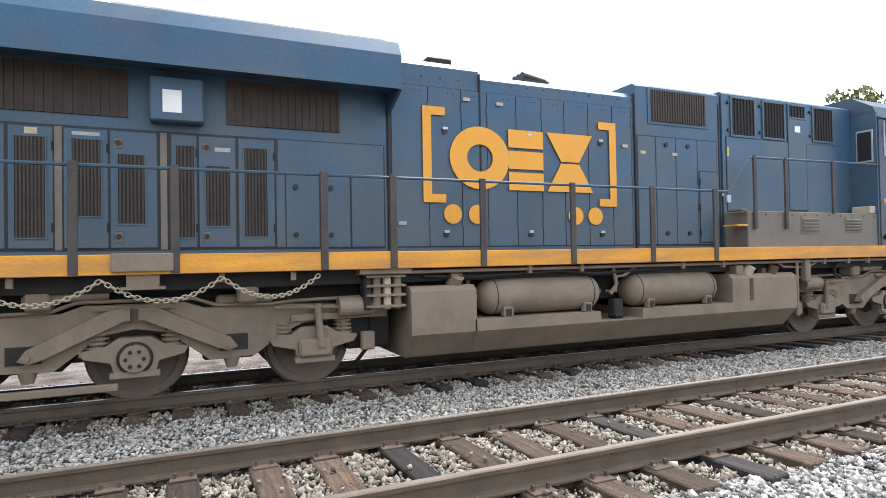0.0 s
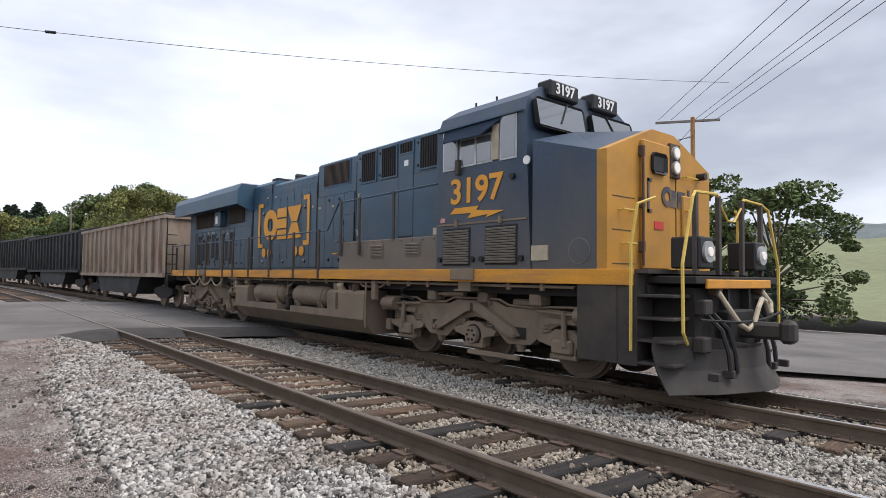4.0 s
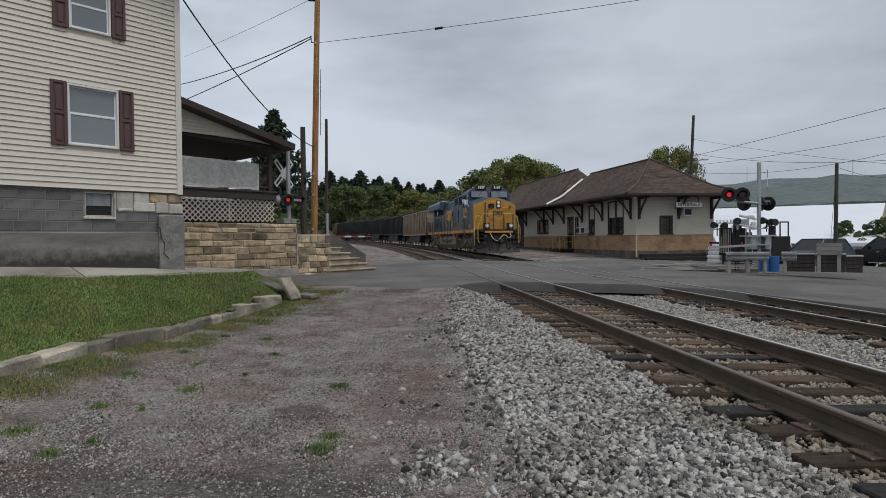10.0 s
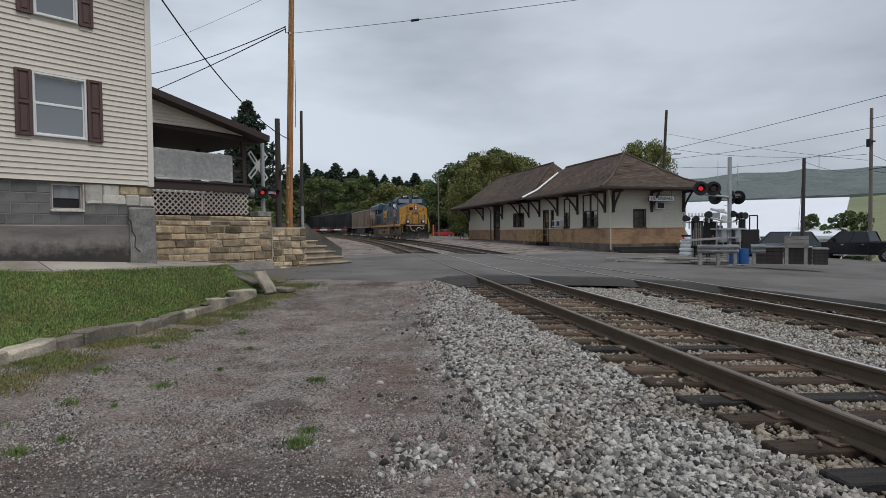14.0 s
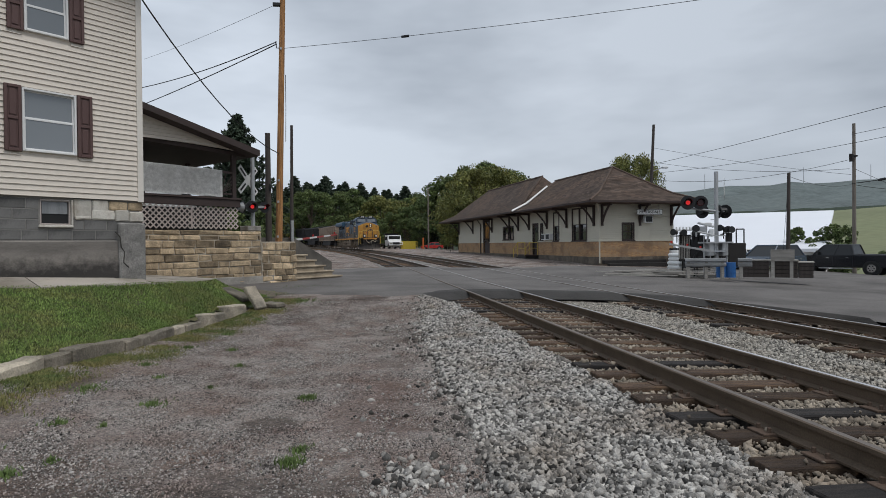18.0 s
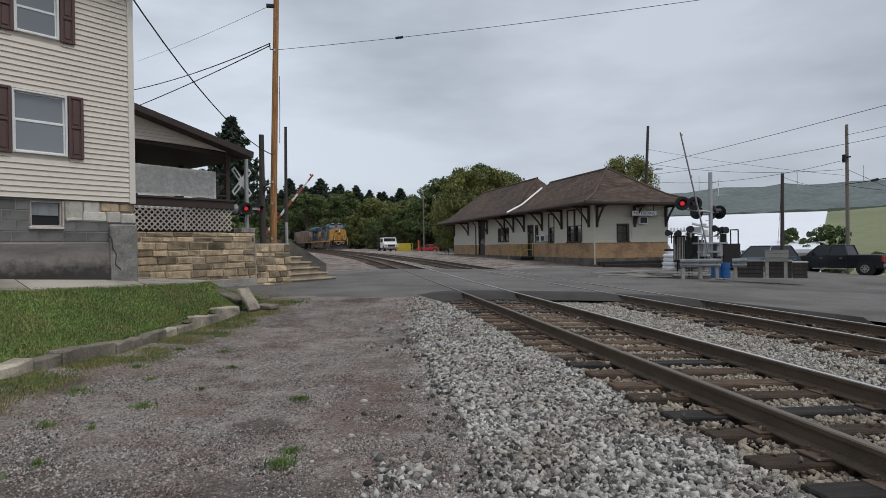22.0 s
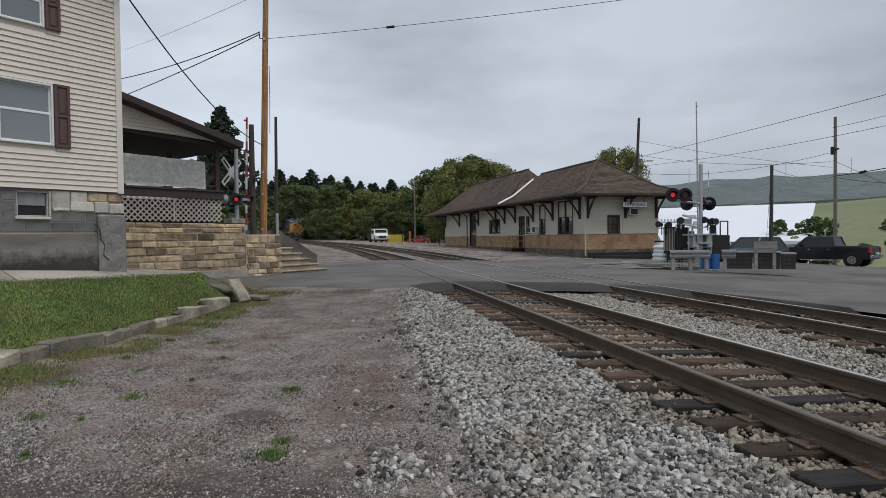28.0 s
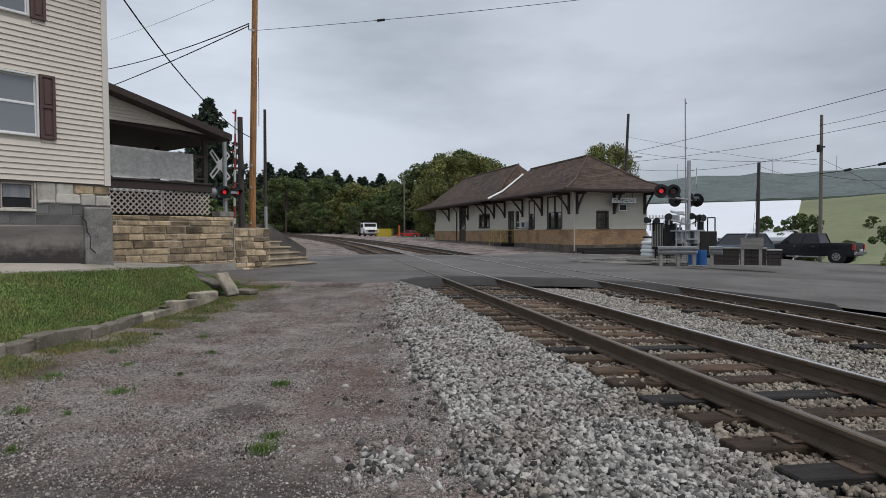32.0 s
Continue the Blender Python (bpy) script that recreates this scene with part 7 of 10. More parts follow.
for x, y in ((3.13, 0.06), (1.5, 3.0), (3.13, 3.0)):
    part("post", slab((x - 0.07, y - 0.07, 2.88), (x + 0.07, y + 0.07, 4.36), 0.008), M_DARKWOOD, porch)
# draped grey panel on the rail
bm = bmesh.new()
nx, nz = 26, 8
pv = [[bm.verts.new((0.0 + 2.68 * i / nx, -0.03 + 0.012 * noise.noise((i * 0.35, j * 0.15, 2)), 2.93 + 0.87 * j / nz - 0.03 * (i / nx) + 0.02 * noise.noise((i * 0.3, j, 4)) * (1 if j in (0, nz) else 0))) for j in range(nz + 1)] for i in range(nx + 1)]
for i in range(nx):
    for j in range(nz):
        bm.faces.new((pv[i][j], pv[i + 1][j], pv[i + 1][j + 1], pv[i][j + 1]))
r = bmesh.ops.solidify(bm, geom=bm.faces[:], thickness=0.012)
bmesh.ops.recalc_face_normals(bm, faces=bm.faces)
M_DRAPE = mat("grey_fabric_sheet", (0.6, 0.6, 0.59), 0.9, scale=9, vary=0.28, bump=0.6, fine=55, stain=(0.42, 0.42, 0.41), stain_scale=1.5)
part("draped_sheet", bm, M_DRAPE, porch, "grey fabric sheet draped along the rail", smooth=True)
part("hand_rail", slab((0, 0.02, 3.68), (3.08, 0.09, 3.76), 0.006), M_DARKWOOD, porch)
part("bottom_rail", slab((0, 0.02, 2.98), (3.08, 0.08, 3.04), 0.006), M_DARKWOOD, porch)
for i, (zx, zz) in enumerate(((2.72, 3.68), (2.86, 3.68), (3.06, 3.6), (3.06, 3.45), (3.06, 3.32), (3.06, 3.2))):
    part("sunburst_bar", bar((2.7, 0.05, 3.05), (zx, 0.05, zz), 0.015, n=6), M_DARKWOOD, porch)
# shed roof: the rake drops away from the house
bm = bmesh.new()
prism(bm, [(-0.6, 5.36), (-0.6, 5.54), (3.76, 4.48), (3.74, 4.28)], -0.55, 4.4, "y")
part("roof", bm, M_DARKWOOD, porch, "dark brown metal porch roof")
bm = bmesh.new()
prism(bm, [(-0.6, 4.56), (-0.6, 5.38), (3.3, 4.43), (2.7, 4.47)], -0.06, 0.0, "y")
part("gable_backing", bm, M_SIDING, porch)
z = 4.5
while z < 5.35:
    xe = 3.2 - (z + 0.1 - 4.44) / 0.243
    if xe > 0:
        bm = bmesh.new()
        prism(bm, [(-0.062, z), (-0.09, z + 0.004), (-0.07, z + 0.1), (-0.062, z + 0.1)], -0.3, min(xe, 3.3), "x")
        part("siding_board", bm, M_SIDING, porch)
    z += 0.1
bm = bmesh.new()
prism(bm, [(-0.6, 4.46), (-0.6, 4.58), (3.6, 4.4), (3.6, 4.28)], 0.02, 4.2, "y")
part("ceiling", bm, M_DARKWOOD, porch)
part("back_wall", slab((-0.2, 3.3, 2.9), (1.2, 3.4, 4.5)), M_DARKWOOD, porch)

# ---- steps beside the wall ----
steps_m = house_m(SA + WD * 5.38)
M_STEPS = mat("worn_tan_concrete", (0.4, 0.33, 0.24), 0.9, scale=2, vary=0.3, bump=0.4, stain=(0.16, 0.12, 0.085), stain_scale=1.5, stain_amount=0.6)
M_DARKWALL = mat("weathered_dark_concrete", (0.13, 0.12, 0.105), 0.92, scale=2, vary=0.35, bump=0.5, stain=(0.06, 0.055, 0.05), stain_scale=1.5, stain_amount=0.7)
stair = thing("stone_steps", "worn concrete steps beside the stone wall", "steps", steps_m, kind="structure")
for i in range(5):
    e = 2.35 - 0.42 * i
    bm = slab((0.0, 0.3, -0.1 + 0.21 * i), (e, 2.2, 0.12 + 0.21 * i - 0.05), 0.01)
    part("riser", bm, M_STEPS, stair)
    bm = slab((0.0, 0.24, 0.07 + 0.21 * i), (e + 0.05, 2.25, 0.13 + 0.21 * i), 0.015)
    part("tread", bm, M_STEPS, stair)
bm = bmesh.new()
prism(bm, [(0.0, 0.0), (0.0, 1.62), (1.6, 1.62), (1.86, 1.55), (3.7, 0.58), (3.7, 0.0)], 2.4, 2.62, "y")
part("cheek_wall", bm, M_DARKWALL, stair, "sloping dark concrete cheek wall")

# ---- sidewalk, lawn and kerb stones ----
KERB = [(-4.2, 3.6), (-3.82, 5.4), (-3.64, 6.5), (-3.48, 7.6), (-3.22, 8.3), (-3.06, 9.0), (-2.92, 10.0), (-2.78, 11.0), (-2.58, 11.6), (-2.3, 12.2), (-2.0, 13.1), (-1.8, 14.5), (-1.5, 16.5), (-1.0, 21.0)]


def kerb_x(y):
    return lerp(y, [(b, a) for a, b in KERB])


def edge_n(d):
    """How far the sidewalk's edge stands out from the line of the house front."""
    return lerp(d, [(-9, 0.8), (-1.64, 0.8), (-0.3, 0.5), (1.6, -0.2), (2.6, -1.8), (3.5, -4.9), (9, -4.9)])


def edge_z(d):
    return lerp(d, [(-9, 0.8), (-3, 0.69), (-1.64, 0.61), (-0.3, 0.585), (1.6, 0.5), (3.7, 0.38), (6.5, 0.06), (7.6, 0.05)])


def yard_z(x, y):
    """The yard rises from the kerb to the sidewalk, and a little more to the house."""
    p = Vector((x, y, 0)) - HC
    d, n = p.dot(WD), p.dot(WN)
    e, zp = edge_n(d), edge_z(d)
    if n <= e:
        return zp + (0.13 * min(1.0, (e - n) / 0.75) * min(1.0, max(0.0, 0.3 - d) / 0.3))
    k = max(0.0, kerb_x(y) - x) * 0.95
    foot = lerp(y, [(11.0, -0.13), (12.2, -0.02), (12.8, 0.02), (13.4, land(x, y) + 0.01)])
    f = k / (k + (n - e) + 0.02)
    return max(foot + (zp - foot) * f ** 0.85, land(x, y) + 0.008) + 0.02 * noise.noise((x, y, 4))


def yard_keep(x, y):
    p = Vector((x, y, 0)) - HC
    d, n = p.dot(WD), p.dot(WN)
    return x < kerb_x(y) + 0.06 and -9 < d < 7.6 and n > -5.4 and not (d < -0.1 and n < -0.2) and not on_road(x, y)


def lawn_keep(x, y):
    p = Vector((x, y, 0)) - HC
    return yard_keep(x, y) and x < kerb_x(y) + 0.02 and p.dot(WN) > edge_n(p.dot(WD)) - 0.06 and p.dot(WD) < 3.3


lawn = tagged(sheet("lawn", steps(-16, -1.6, 0.1), steps(-2, 17.4, 0.16), yard_z, M_GRASSBED, keep=lawn_keep), "patchy mown grass lawn", "lawn", kind="structure")
tagged(sheet("bank", steps(-16, 0.0, 0.16), steps(5, 23, 0.16), yard_z, M_DIRT, keep=lambda x, y: yard_keep(x, y) and not lawn_keep(x, y) and (y > 13.2 or x < kerb_x(y) - 0.4)), "weedy earth strip beside the sidewalk", "ground", kind="structure")
pave = thing("pavement", "cracked concrete sidewalk slabs along the house", "pavement", kind="structure")
M_PAVE = mat("pavement_concrete", (0.36, 0.325, 0.28), 0.9, scale=1.5, vary=0.22, bump=0.4, random_vary=0.2, stain=(0.17, 0.145, 0.11), stain_scale=1.0, stain_amount=0.75)
slabs = []
x = -8.6
while x < -0.3:
    w = min(rr.uniform(1.0, 1.6), -0.03 - x)
    slabs.append([(x, 0.03), (x + w, 0.03)])
    x += w
slabs = [(a, b, edge_n(a), edge_n(b), 0.06, 0.06) for (a, _), (b, _) in slabs]
for a, b in ((-0.02, 1.1), (1.1, 2.0), (2.0, 2.6)):
    e0, e1 = edge_n(a), edge_n(b)
    cuts = [0.0, 0.33, 0.66, 1.0]
    for q0, q1 in zip(cuts, cuts[1:]):
        slabs.append((a, b, e0 + (-4.9 - e0) * q0, e1 + (-4.9 - e1) * q0, e0 + (-4.9 - e0) * q1, e1 + (-4.9 - e1) * q1))
for a, b, n0, n1, f0, f1 in slabs:
    bm = bmesh.new()
    top = []
    for d, n in ((a + 0.012, n0 + 0.02), (b - 0.012, n1 + 0.02), (b - 0.012, f1 + 0.035), (a + 0.012, f0 + 0.035)):
        p = house_m(HC) @ Vector((d, -n, 0))
        top.append(bm.verts.new((p.x, p.y, yard_z(p.x, p.y) + 0.03 + 0.015 * rr.random())))
    bot = [bm.verts.new(v.co - Vector((0, 0, 0.14))) for v in top]
    bm.faces.new(top)
    bm.faces.new(bot[::-1])
    for i in range(4):
        bm.faces.new((bot[i], bot[(i + 1) % 4], top[(i + 1) % 4], top[i]))
    bmesh.ops.recalc_face_normals(bm, faces=bm.faces)
    part("slab", bm, M_PAVE, pave)
M_KERB = mat("kerb_stone", (0.32, 0.28, 0.22), 0.92, scale=3, vary=0.45, bump=1.0, fine=40, random_vary=0.5, stain=(0.085, 0.078, 0.065), stain_scale=2.0, stain_amount=0.8)
kerb = thing("stone_kerb", "row of weathered stone kerb blocks edging the lawn", "kerb")
rr = random.Random(5)
y = 3.4
while y < 12.9:
    ln = rr.uniform(0.38, 0.95)
    y2 = y + ln
    xa, xb = kerb_x(y), kerb_x(y2)
    h = rr.uniform(0.1, 0.15) + (0.05 if y > 11.3 else 0)
    d = Vector((xb - xa, y2 - y, 0))
    m = Matrix.Translation(((xa + xb) / 2, (y + y2) / 2, land((xa + xb) / 2, (y + y2) / 2) - 0.03 + h / 2)) @ Matrix.Rotation(math.atan2(d.y, d.x) + rr.uniform(-0.05, 0.05), 4, "Z") @ Matrix.Rotation(rr.uniform(-0.05, 0.05), 4, "Y")
    bm = bmesh.new()
    box(bm, (0, 0, 0), (d.length - 0.02, rr.uniform(0.2, 0.27), h + 0.12), 0.02)
    bmesh.ops.subdivide_edges(bm, edges=bm.edges[:], cuts=2, use_grid_fill=True)
    for v in bm.verts:
        v.co += 0.03 * Vector((noise.noise(v.co * 3 + Vector((y, 0, 0))), noise.noise(v.co * 4 + Vector((0, y, 0))), noise.noise(v.co * 3 + Vector((0, 0, y)))))
    bm.transform(m)
    part("kerb_stone", bm, M_KERB, kerb)
    y = y2
for x, y, ln, tilt in ((-1.8, 13.25, 0.62, 52), (-1.45, 13.5, 0.5, 3), (-2.3, 13.75, 0.8, 16)):
    bm = bmesh.new()
    box(bm, (0, 0, 0), (ln, 0.32, 0.1), 0.02)
    bmesh.ops.subdivide_edges(bm, edges=bm.edges[:], cuts=2, use_grid_fill=True)
    for v in bm.verts:
        v.co += 0.03 * Vector((noise.noise(v.co * 4), noise.noise(v.co * 5), noise.noise(v.co * 3)))
    bm.transform(pose(x, y, (-0.06 if x > -2.2 else 0.12) + 0.25 * math.sin(radians(tilt)), 0, tilt, -35))
    tagged(part("stone_slab", bm, M_KERB), "broken stone slab leaning at the end of the kerb", "stone")


def grass(name, spots, hmin, hmax, seed, material, label, width=0.006):
    """Blades as thin bent triangles pairs, one mesh."""
    r = np.random.RandomState(seed)
    n = len(spots)
    p = np.array(spots)
    a = r.rand(n) * 6.283
    h = hmin + (hmax - hmin) * r.rand(n)
    lean = h[:, None] * (0.25 + 0.6 * r.rand(n, 1)) * np.stack((np.cos(a * 1.7 + 1), np.sin(a * 1.7 + 1)), 1)
    w = np.stack((np.cos(a), np.sin(a), 0 * a), 1) * width * (0.7 + 0.6 * r.rand(n, 1))
    v = np.empty((n, 5, 3))
    v[:, 0], v[:, 1] = p - w, p + w
    mid = p + np.concatenate((lean * 0.35, (h * 0.6)[:, None]), 1)
    v[:, 2], v[:, 3] = mid - w * 0.8, mid + w * 0.8
    v[:, 4] = p + np.concatenate((lean, h[:, None]), 1)
    b = (np.arange(n) * 5)[:, None]
    faces = np.concatenate((b + np.array((0, 1, 3)), b + np.array((0, 3, 2)), b + np.array((2, 3, 4)))).astype(np.int32)
    me = bpy.data.meshes.new(name)
    me.vertices.add(n * 5)
    me.vertices.foreach_set("co", v.reshape(-1))
    me.loops.add(faces.size)
    me.loops.foreach_set("vertex_index", faces.ravel())
    me.polygons.add(len(faces))
    me.polygons.foreach_set("loop_start", (np.arange(len(faces)) * 3).astype(np.int32))
    me.polygons.foreach_set("loop_total", np.full(len(faces), 3, np.int32))
    me.update()
    me.validate()
    me.materials.append(material)
    return tagged(new(name, me), label, "grass", kind="stuff")


rg = random.Random(8)
spots = []
while len(spots) < 175000:
    y = 3.0 + 12.5 * rg.random() ** 1.1
    x = kerb_x(y) - 0.04 - 8.5 * rg.random() ** 1.3
    if lawn_keep(x, y) and noise.noise((x * 1.6, y * 1.6, 6)) > -0.95 + 0.3 * rg.random():
        spots.append((x, y, yard_z(x, y) + 0.004))
for _ in range(9000):
    d = rg.uniform(-8, 7)
    n = rg.choice((rg.gauss(0.05, 0.05) if d < 0 else rg.uniform(-4.8, 0.3), edge_n(d) + rg.gauss(0.03, 0.05), rg.gauss(-4.75, 0.2)))
    p = house_m(HC) @ Vector((d, -n, 0))
    if yard_keep(p.x, p.y) and (n > edge_n(d) or n < -4.4 or (0 < n < 0.12 and d < 0)):
        spots.append((p.x, p.y, yard_z(p.x, p.y)))
grass("lawn_grass", spots, 0.014, 0.042, 2, M_GRASS, "short uneven green grass with dry patches", 0.0065)
spots = []
while len(spots) < 46000:
    y = rg.uniform(3.0, 14.5)
    x = kerb_x(y) + 0.06 + abs(rg.gauss(0, 0.5))
    if noise.noise((x * 1.5, y * 1.5, 3)) + 0.5 * rg.gauss(0, 0.5) > -0.15 + 0.55 * (x - kerb_x(y)):
        spots.append((x, y, bumpy(x, y)))
M_DRYGRASS = mat("verge_grass", (0.185, 0.165, 0.06), 0.8, scale=1.2, vary=0.35, bump=0, random_vary=0.5, island=True, stain=(0.07, 0.115, 0.03), stain_scale=1.6, stain_amount=0.95)
grass("verge_grass", spots, 0.01, 0.04, 3, M_DRYGRASS, "thin yellowish grass along the kerb", 0.005)
spots = []
for cx, cy, r, n in ((-0.17, 5.92, 0.1, 220), (-0.18, 4.03, 0.12, 330), (-0.12, 4.3, 0.07, 140), (-1.7, 5.91, 0.13, 200), (-1.18, 7.77, 0.08, 130), (-1.5, 8.9, 0.08, 110), (-2.09, 4.07, 0.1, 160), (-1.91, 4.3, 0.06, 70),
                     (-1.89, 5.17, 0.05, 60), (-2.3, 5.3, 0.1, 90), (-2.6, 6.6, 0.2, 200), (-2.6, 4.6, 0.16, 200), (-0.9, 14.2, 0.5, 500), (-1.8, 14.0, 0.4, 500), (-2.0, 16.0, 0.6, 900), (-0.8, 18.6, 0.9, 900), (-3.0, 4.3, 0.3, 300),
                     (-2.2, 9.2, 0.12, 130), (-1.9, 10.6, 0.2, 200), (-1.6, 12.2, 0.25, 200), (-1.3, 6.6, 0.05, 50), (-2.0, 7.1, 0.06, 60), (-2.4, 7.9, 0.1, 120)):
    for _ in range(n):
        a, d = rg.uniform(0, 6.28), abs(rg.gauss(0, r * 0.6))
        x, y = cx + d * math.cos(a), cy + d * math.sin(a)
        spots.append((x, y, bumpy(x, y)))
M_WEED = mat("weed_green", (0.095, 0.14, 0.04), 0.8, scale=2, vary=0.4, bump=0, random_vary=0.4, island=True)
grass("weeds", spots, 0.012, 0.05, 4, M_WEED, "green weed tufts in the gravel", 0.006)
# loose pebbles on the drive
def worn(x, y):
    """How far traffic and water have bared the earth, 0 to 1."""
    k = 0.55 * max(0.0, 0.5 + noise.noise((x * 0.7, y * 0.45, 12)))
    k = max(k, 0.95 * min(1.0, max(0.0, (4.3 + 0.12 * x - y + 0.5 * noise.noise((x * 1.4, y * 1.4, 2))) / 0.5)) * (1.0 if x < 0.1 else max(0.0, 1 - (x - 0.1) / 0.5)))
    for cx, cy, rx, ry in ((-0.44, 5.05, 0.3, 0.3), (1.34, 9.5, 0.22, 0.5), (0.5, 5.6, 0.45, 0.9), (0.9, 7.6, 0.35, 0.5)):
        k = max(k, 0.9 - 0.7 * ((x - cx) ** 2 / rx ** 2 + (y - cy) ** 2 / ry ** 2))
    return k


def drive_spots(r, count):
    out = []
    while len(out) < count:
        y = 2.6 + 11.5 * r.rand() ** 1.8
        x = r.uniform(kerb_x(y) + 0.2, ballast_edge(y) + 0.1)
        if r.rand() > min(0.78, worn(x, y)):
            out.append((x, y, bumpy(x, y) + 0.0005))
    return out


M_PEBBLE = mat("drive_pebble", (0.29, 0.265, 0.245), 0.9, scale=9, vary=0.35, bump=0.1, random_vary=0.85, island=True, stain=(0.18, 0.112, 0.09), stain_scale=1.4, stain_amount=0.8)
stones("drive_gravel", 180000, drive_spots, 0.0078, 5, M_PEBBLE, "small grey and reddish gravel on the drive", "chip")
stones("drive_gravel", 3600, drive_spots, 0.012, 15, M_STONE, "larger pale pebbles on the drive", "shard")


def scattered(r, count):
    """A few strays of the ballast on the drive, in a loose heap and single."""
    out = []
    while len(out) < count:
        if r.rand() < 0.55:
            x, y = r.normal(0.7, 0.13), r.normal(3.62, 0.16)
        else:
            y = 2.3 + 9 * r.rand() ** 1.5
            x = 1.4 - abs(r.normal(0, 0.7))
        out.append((x, y, bumpy(x, y) + 0.006))
    return out


stones("stray_ballast", 330, scattered, 0.028, 6, M_STONE, "stray grey ballast stones on the drive")


# ---- the depot ----
DU, DV = Vector((-0.096, 0.995, 0)), Vector((0.995, 0.096, 0))
DC = Vector((16.5, 36.2, 0.43))
DM = Matrix.Translation(DC) @ Matrix(((DV.x, DU.x, 0, 0), (DV.y, DU.y, 0, 0), (0, 0, 1, 0), (0, 0, 0, 1)))
depot = thing("railway_depot", "old cream clapboard depot with tan brick base and brown roof", "station", DM)
DW, DL = 5.5, 33.2
BZ, TZ, GZ = 0.95, 3.5, -0.75


def brick_mat():
    m = bpy.data.materials.new("tan_brickwork")
    m.use_nodes = True
    n, l = m.node_tree.nodes, m.node_tree.links
    b = n["Principled BSDF"]
    b.inputs["Roughness"].default_value = 0.9
    tc = n.new("ShaderNodeTexCoord")
    geo = n.new("ShaderNodeSeparateXYZ")
    l.new(tc.outputs["Object"], geo.inputs[0])
    add = n.new("ShaderNodeMath")
    l.new(geo.outputs["X"], add.inputs[0])
    l.new(geo.outputs["Y"], add.inputs[1])
    cb = n.new("ShaderNodeCombineXYZ")
    l.new(add.outputs[0], cb.inputs[0])
    l.new(geo.outputs["Z"], cb.inputs[1])
    br = n.new("ShaderNodeTexBrick")
    br.inputs["Scale"].default_value = 1.0
    br.inputs["Brick Width"].default_value, br.inputs["Row Height"].default_value, br.inputs["Mortar Size"].default_value = 0.21, 0.075, 0.008
    br.inputs["Color1"].default_value, br.inputs["Color2"].default_value = (0.5, 0.3, 0.14, 1), (0.36, 0.2, 0.1, 1)
    br.inputs["Mortar"].default_value = (0.3, 0.25, 0.19, 1)
    l.new(cb.outputs[0], br.inputs["Vector"])
    nz = n.new("ShaderNodeTexNoise")
    nz.inputs["Scale"].default_value, nz.inputs["Detail"].default_value = 0.9, 6
    l.new(tc.outputs["Object"], nz.inputs["Vector"])
    mr = n.new("ShaderNodeMapRange")
    mr.inputs["From Min"].default_value, mr.inputs["From Max"].default_value, mr.inputs["To Max"].default_value = 0.5, 0.65, 0.6
    l.new(nz.outputs["Fac"], mr.inputs["Value"])
    mx = n.new("ShaderNodeMix")
    mx.data_type = "RGBA"
    mx.inputs["B"].default_value = (0.17, 0.11, 0.075, 1)
    l.new(mr.outputs["Result"], mx.inputs["Factor"])
    l.new(br.outputs["Color"], mx.inputs["A"])
    l.new(mx.outputs["Result"], b.inputs["Base Color"])
    bp = n.new("ShaderNodeBump")
    bp.inputs["Strength"].default_value, bp.inputs["Distance"].default_value = 0.5, 0.01
    l.new(br.outputs["Fac"], bp.inputs["Height"])
    bp.invert = True
    l.new(bp.outputs["Normal"], b.inputs["Normal"])
    return m


M_BRICKWORK = brick_mat()
side_holes = [(1.7, 2.7, 1.0, 3.2), (2.75, 3.75, 1.0, 3.2), (6.0, 6.85, 1.0, 3.1), (9.85, 10.85, -0.15, 2.4), (8.9, 9.3, 1.1, 2.35), (15.3, 16.5, 1.2, 2.35), (16.6, 17.9, 1.2, 2.35), (21.9, 23.75, -0.15, 3.3)]
end_holes = [(1.71, 2.47, 1.0, 2.08)]


def to_side(bm):
    """From wall axes (along, out, up) to the side that faces the tracks."""
    bm.transform(Matrix(((0, -1, 0, 0), (1, 0, 0, 0), (0, 0, 1, 0), (0, 0, 0, 1))))
    bmesh.ops.recalc_face_normals(bm, faces=bm.faces)
    return bm


def to_end(bm):
    """From wall axes (along, out, up) to the end that faces the road."""
    bm.transform(Matrix(((1, 0, 0, 0), (0, -1, 0, 0), (0, 0, 1, 0), (0, 0, 0, 1))))
    bmesh.ops.recalc_face_normals(bm, faces=bm.faces)
    return bm


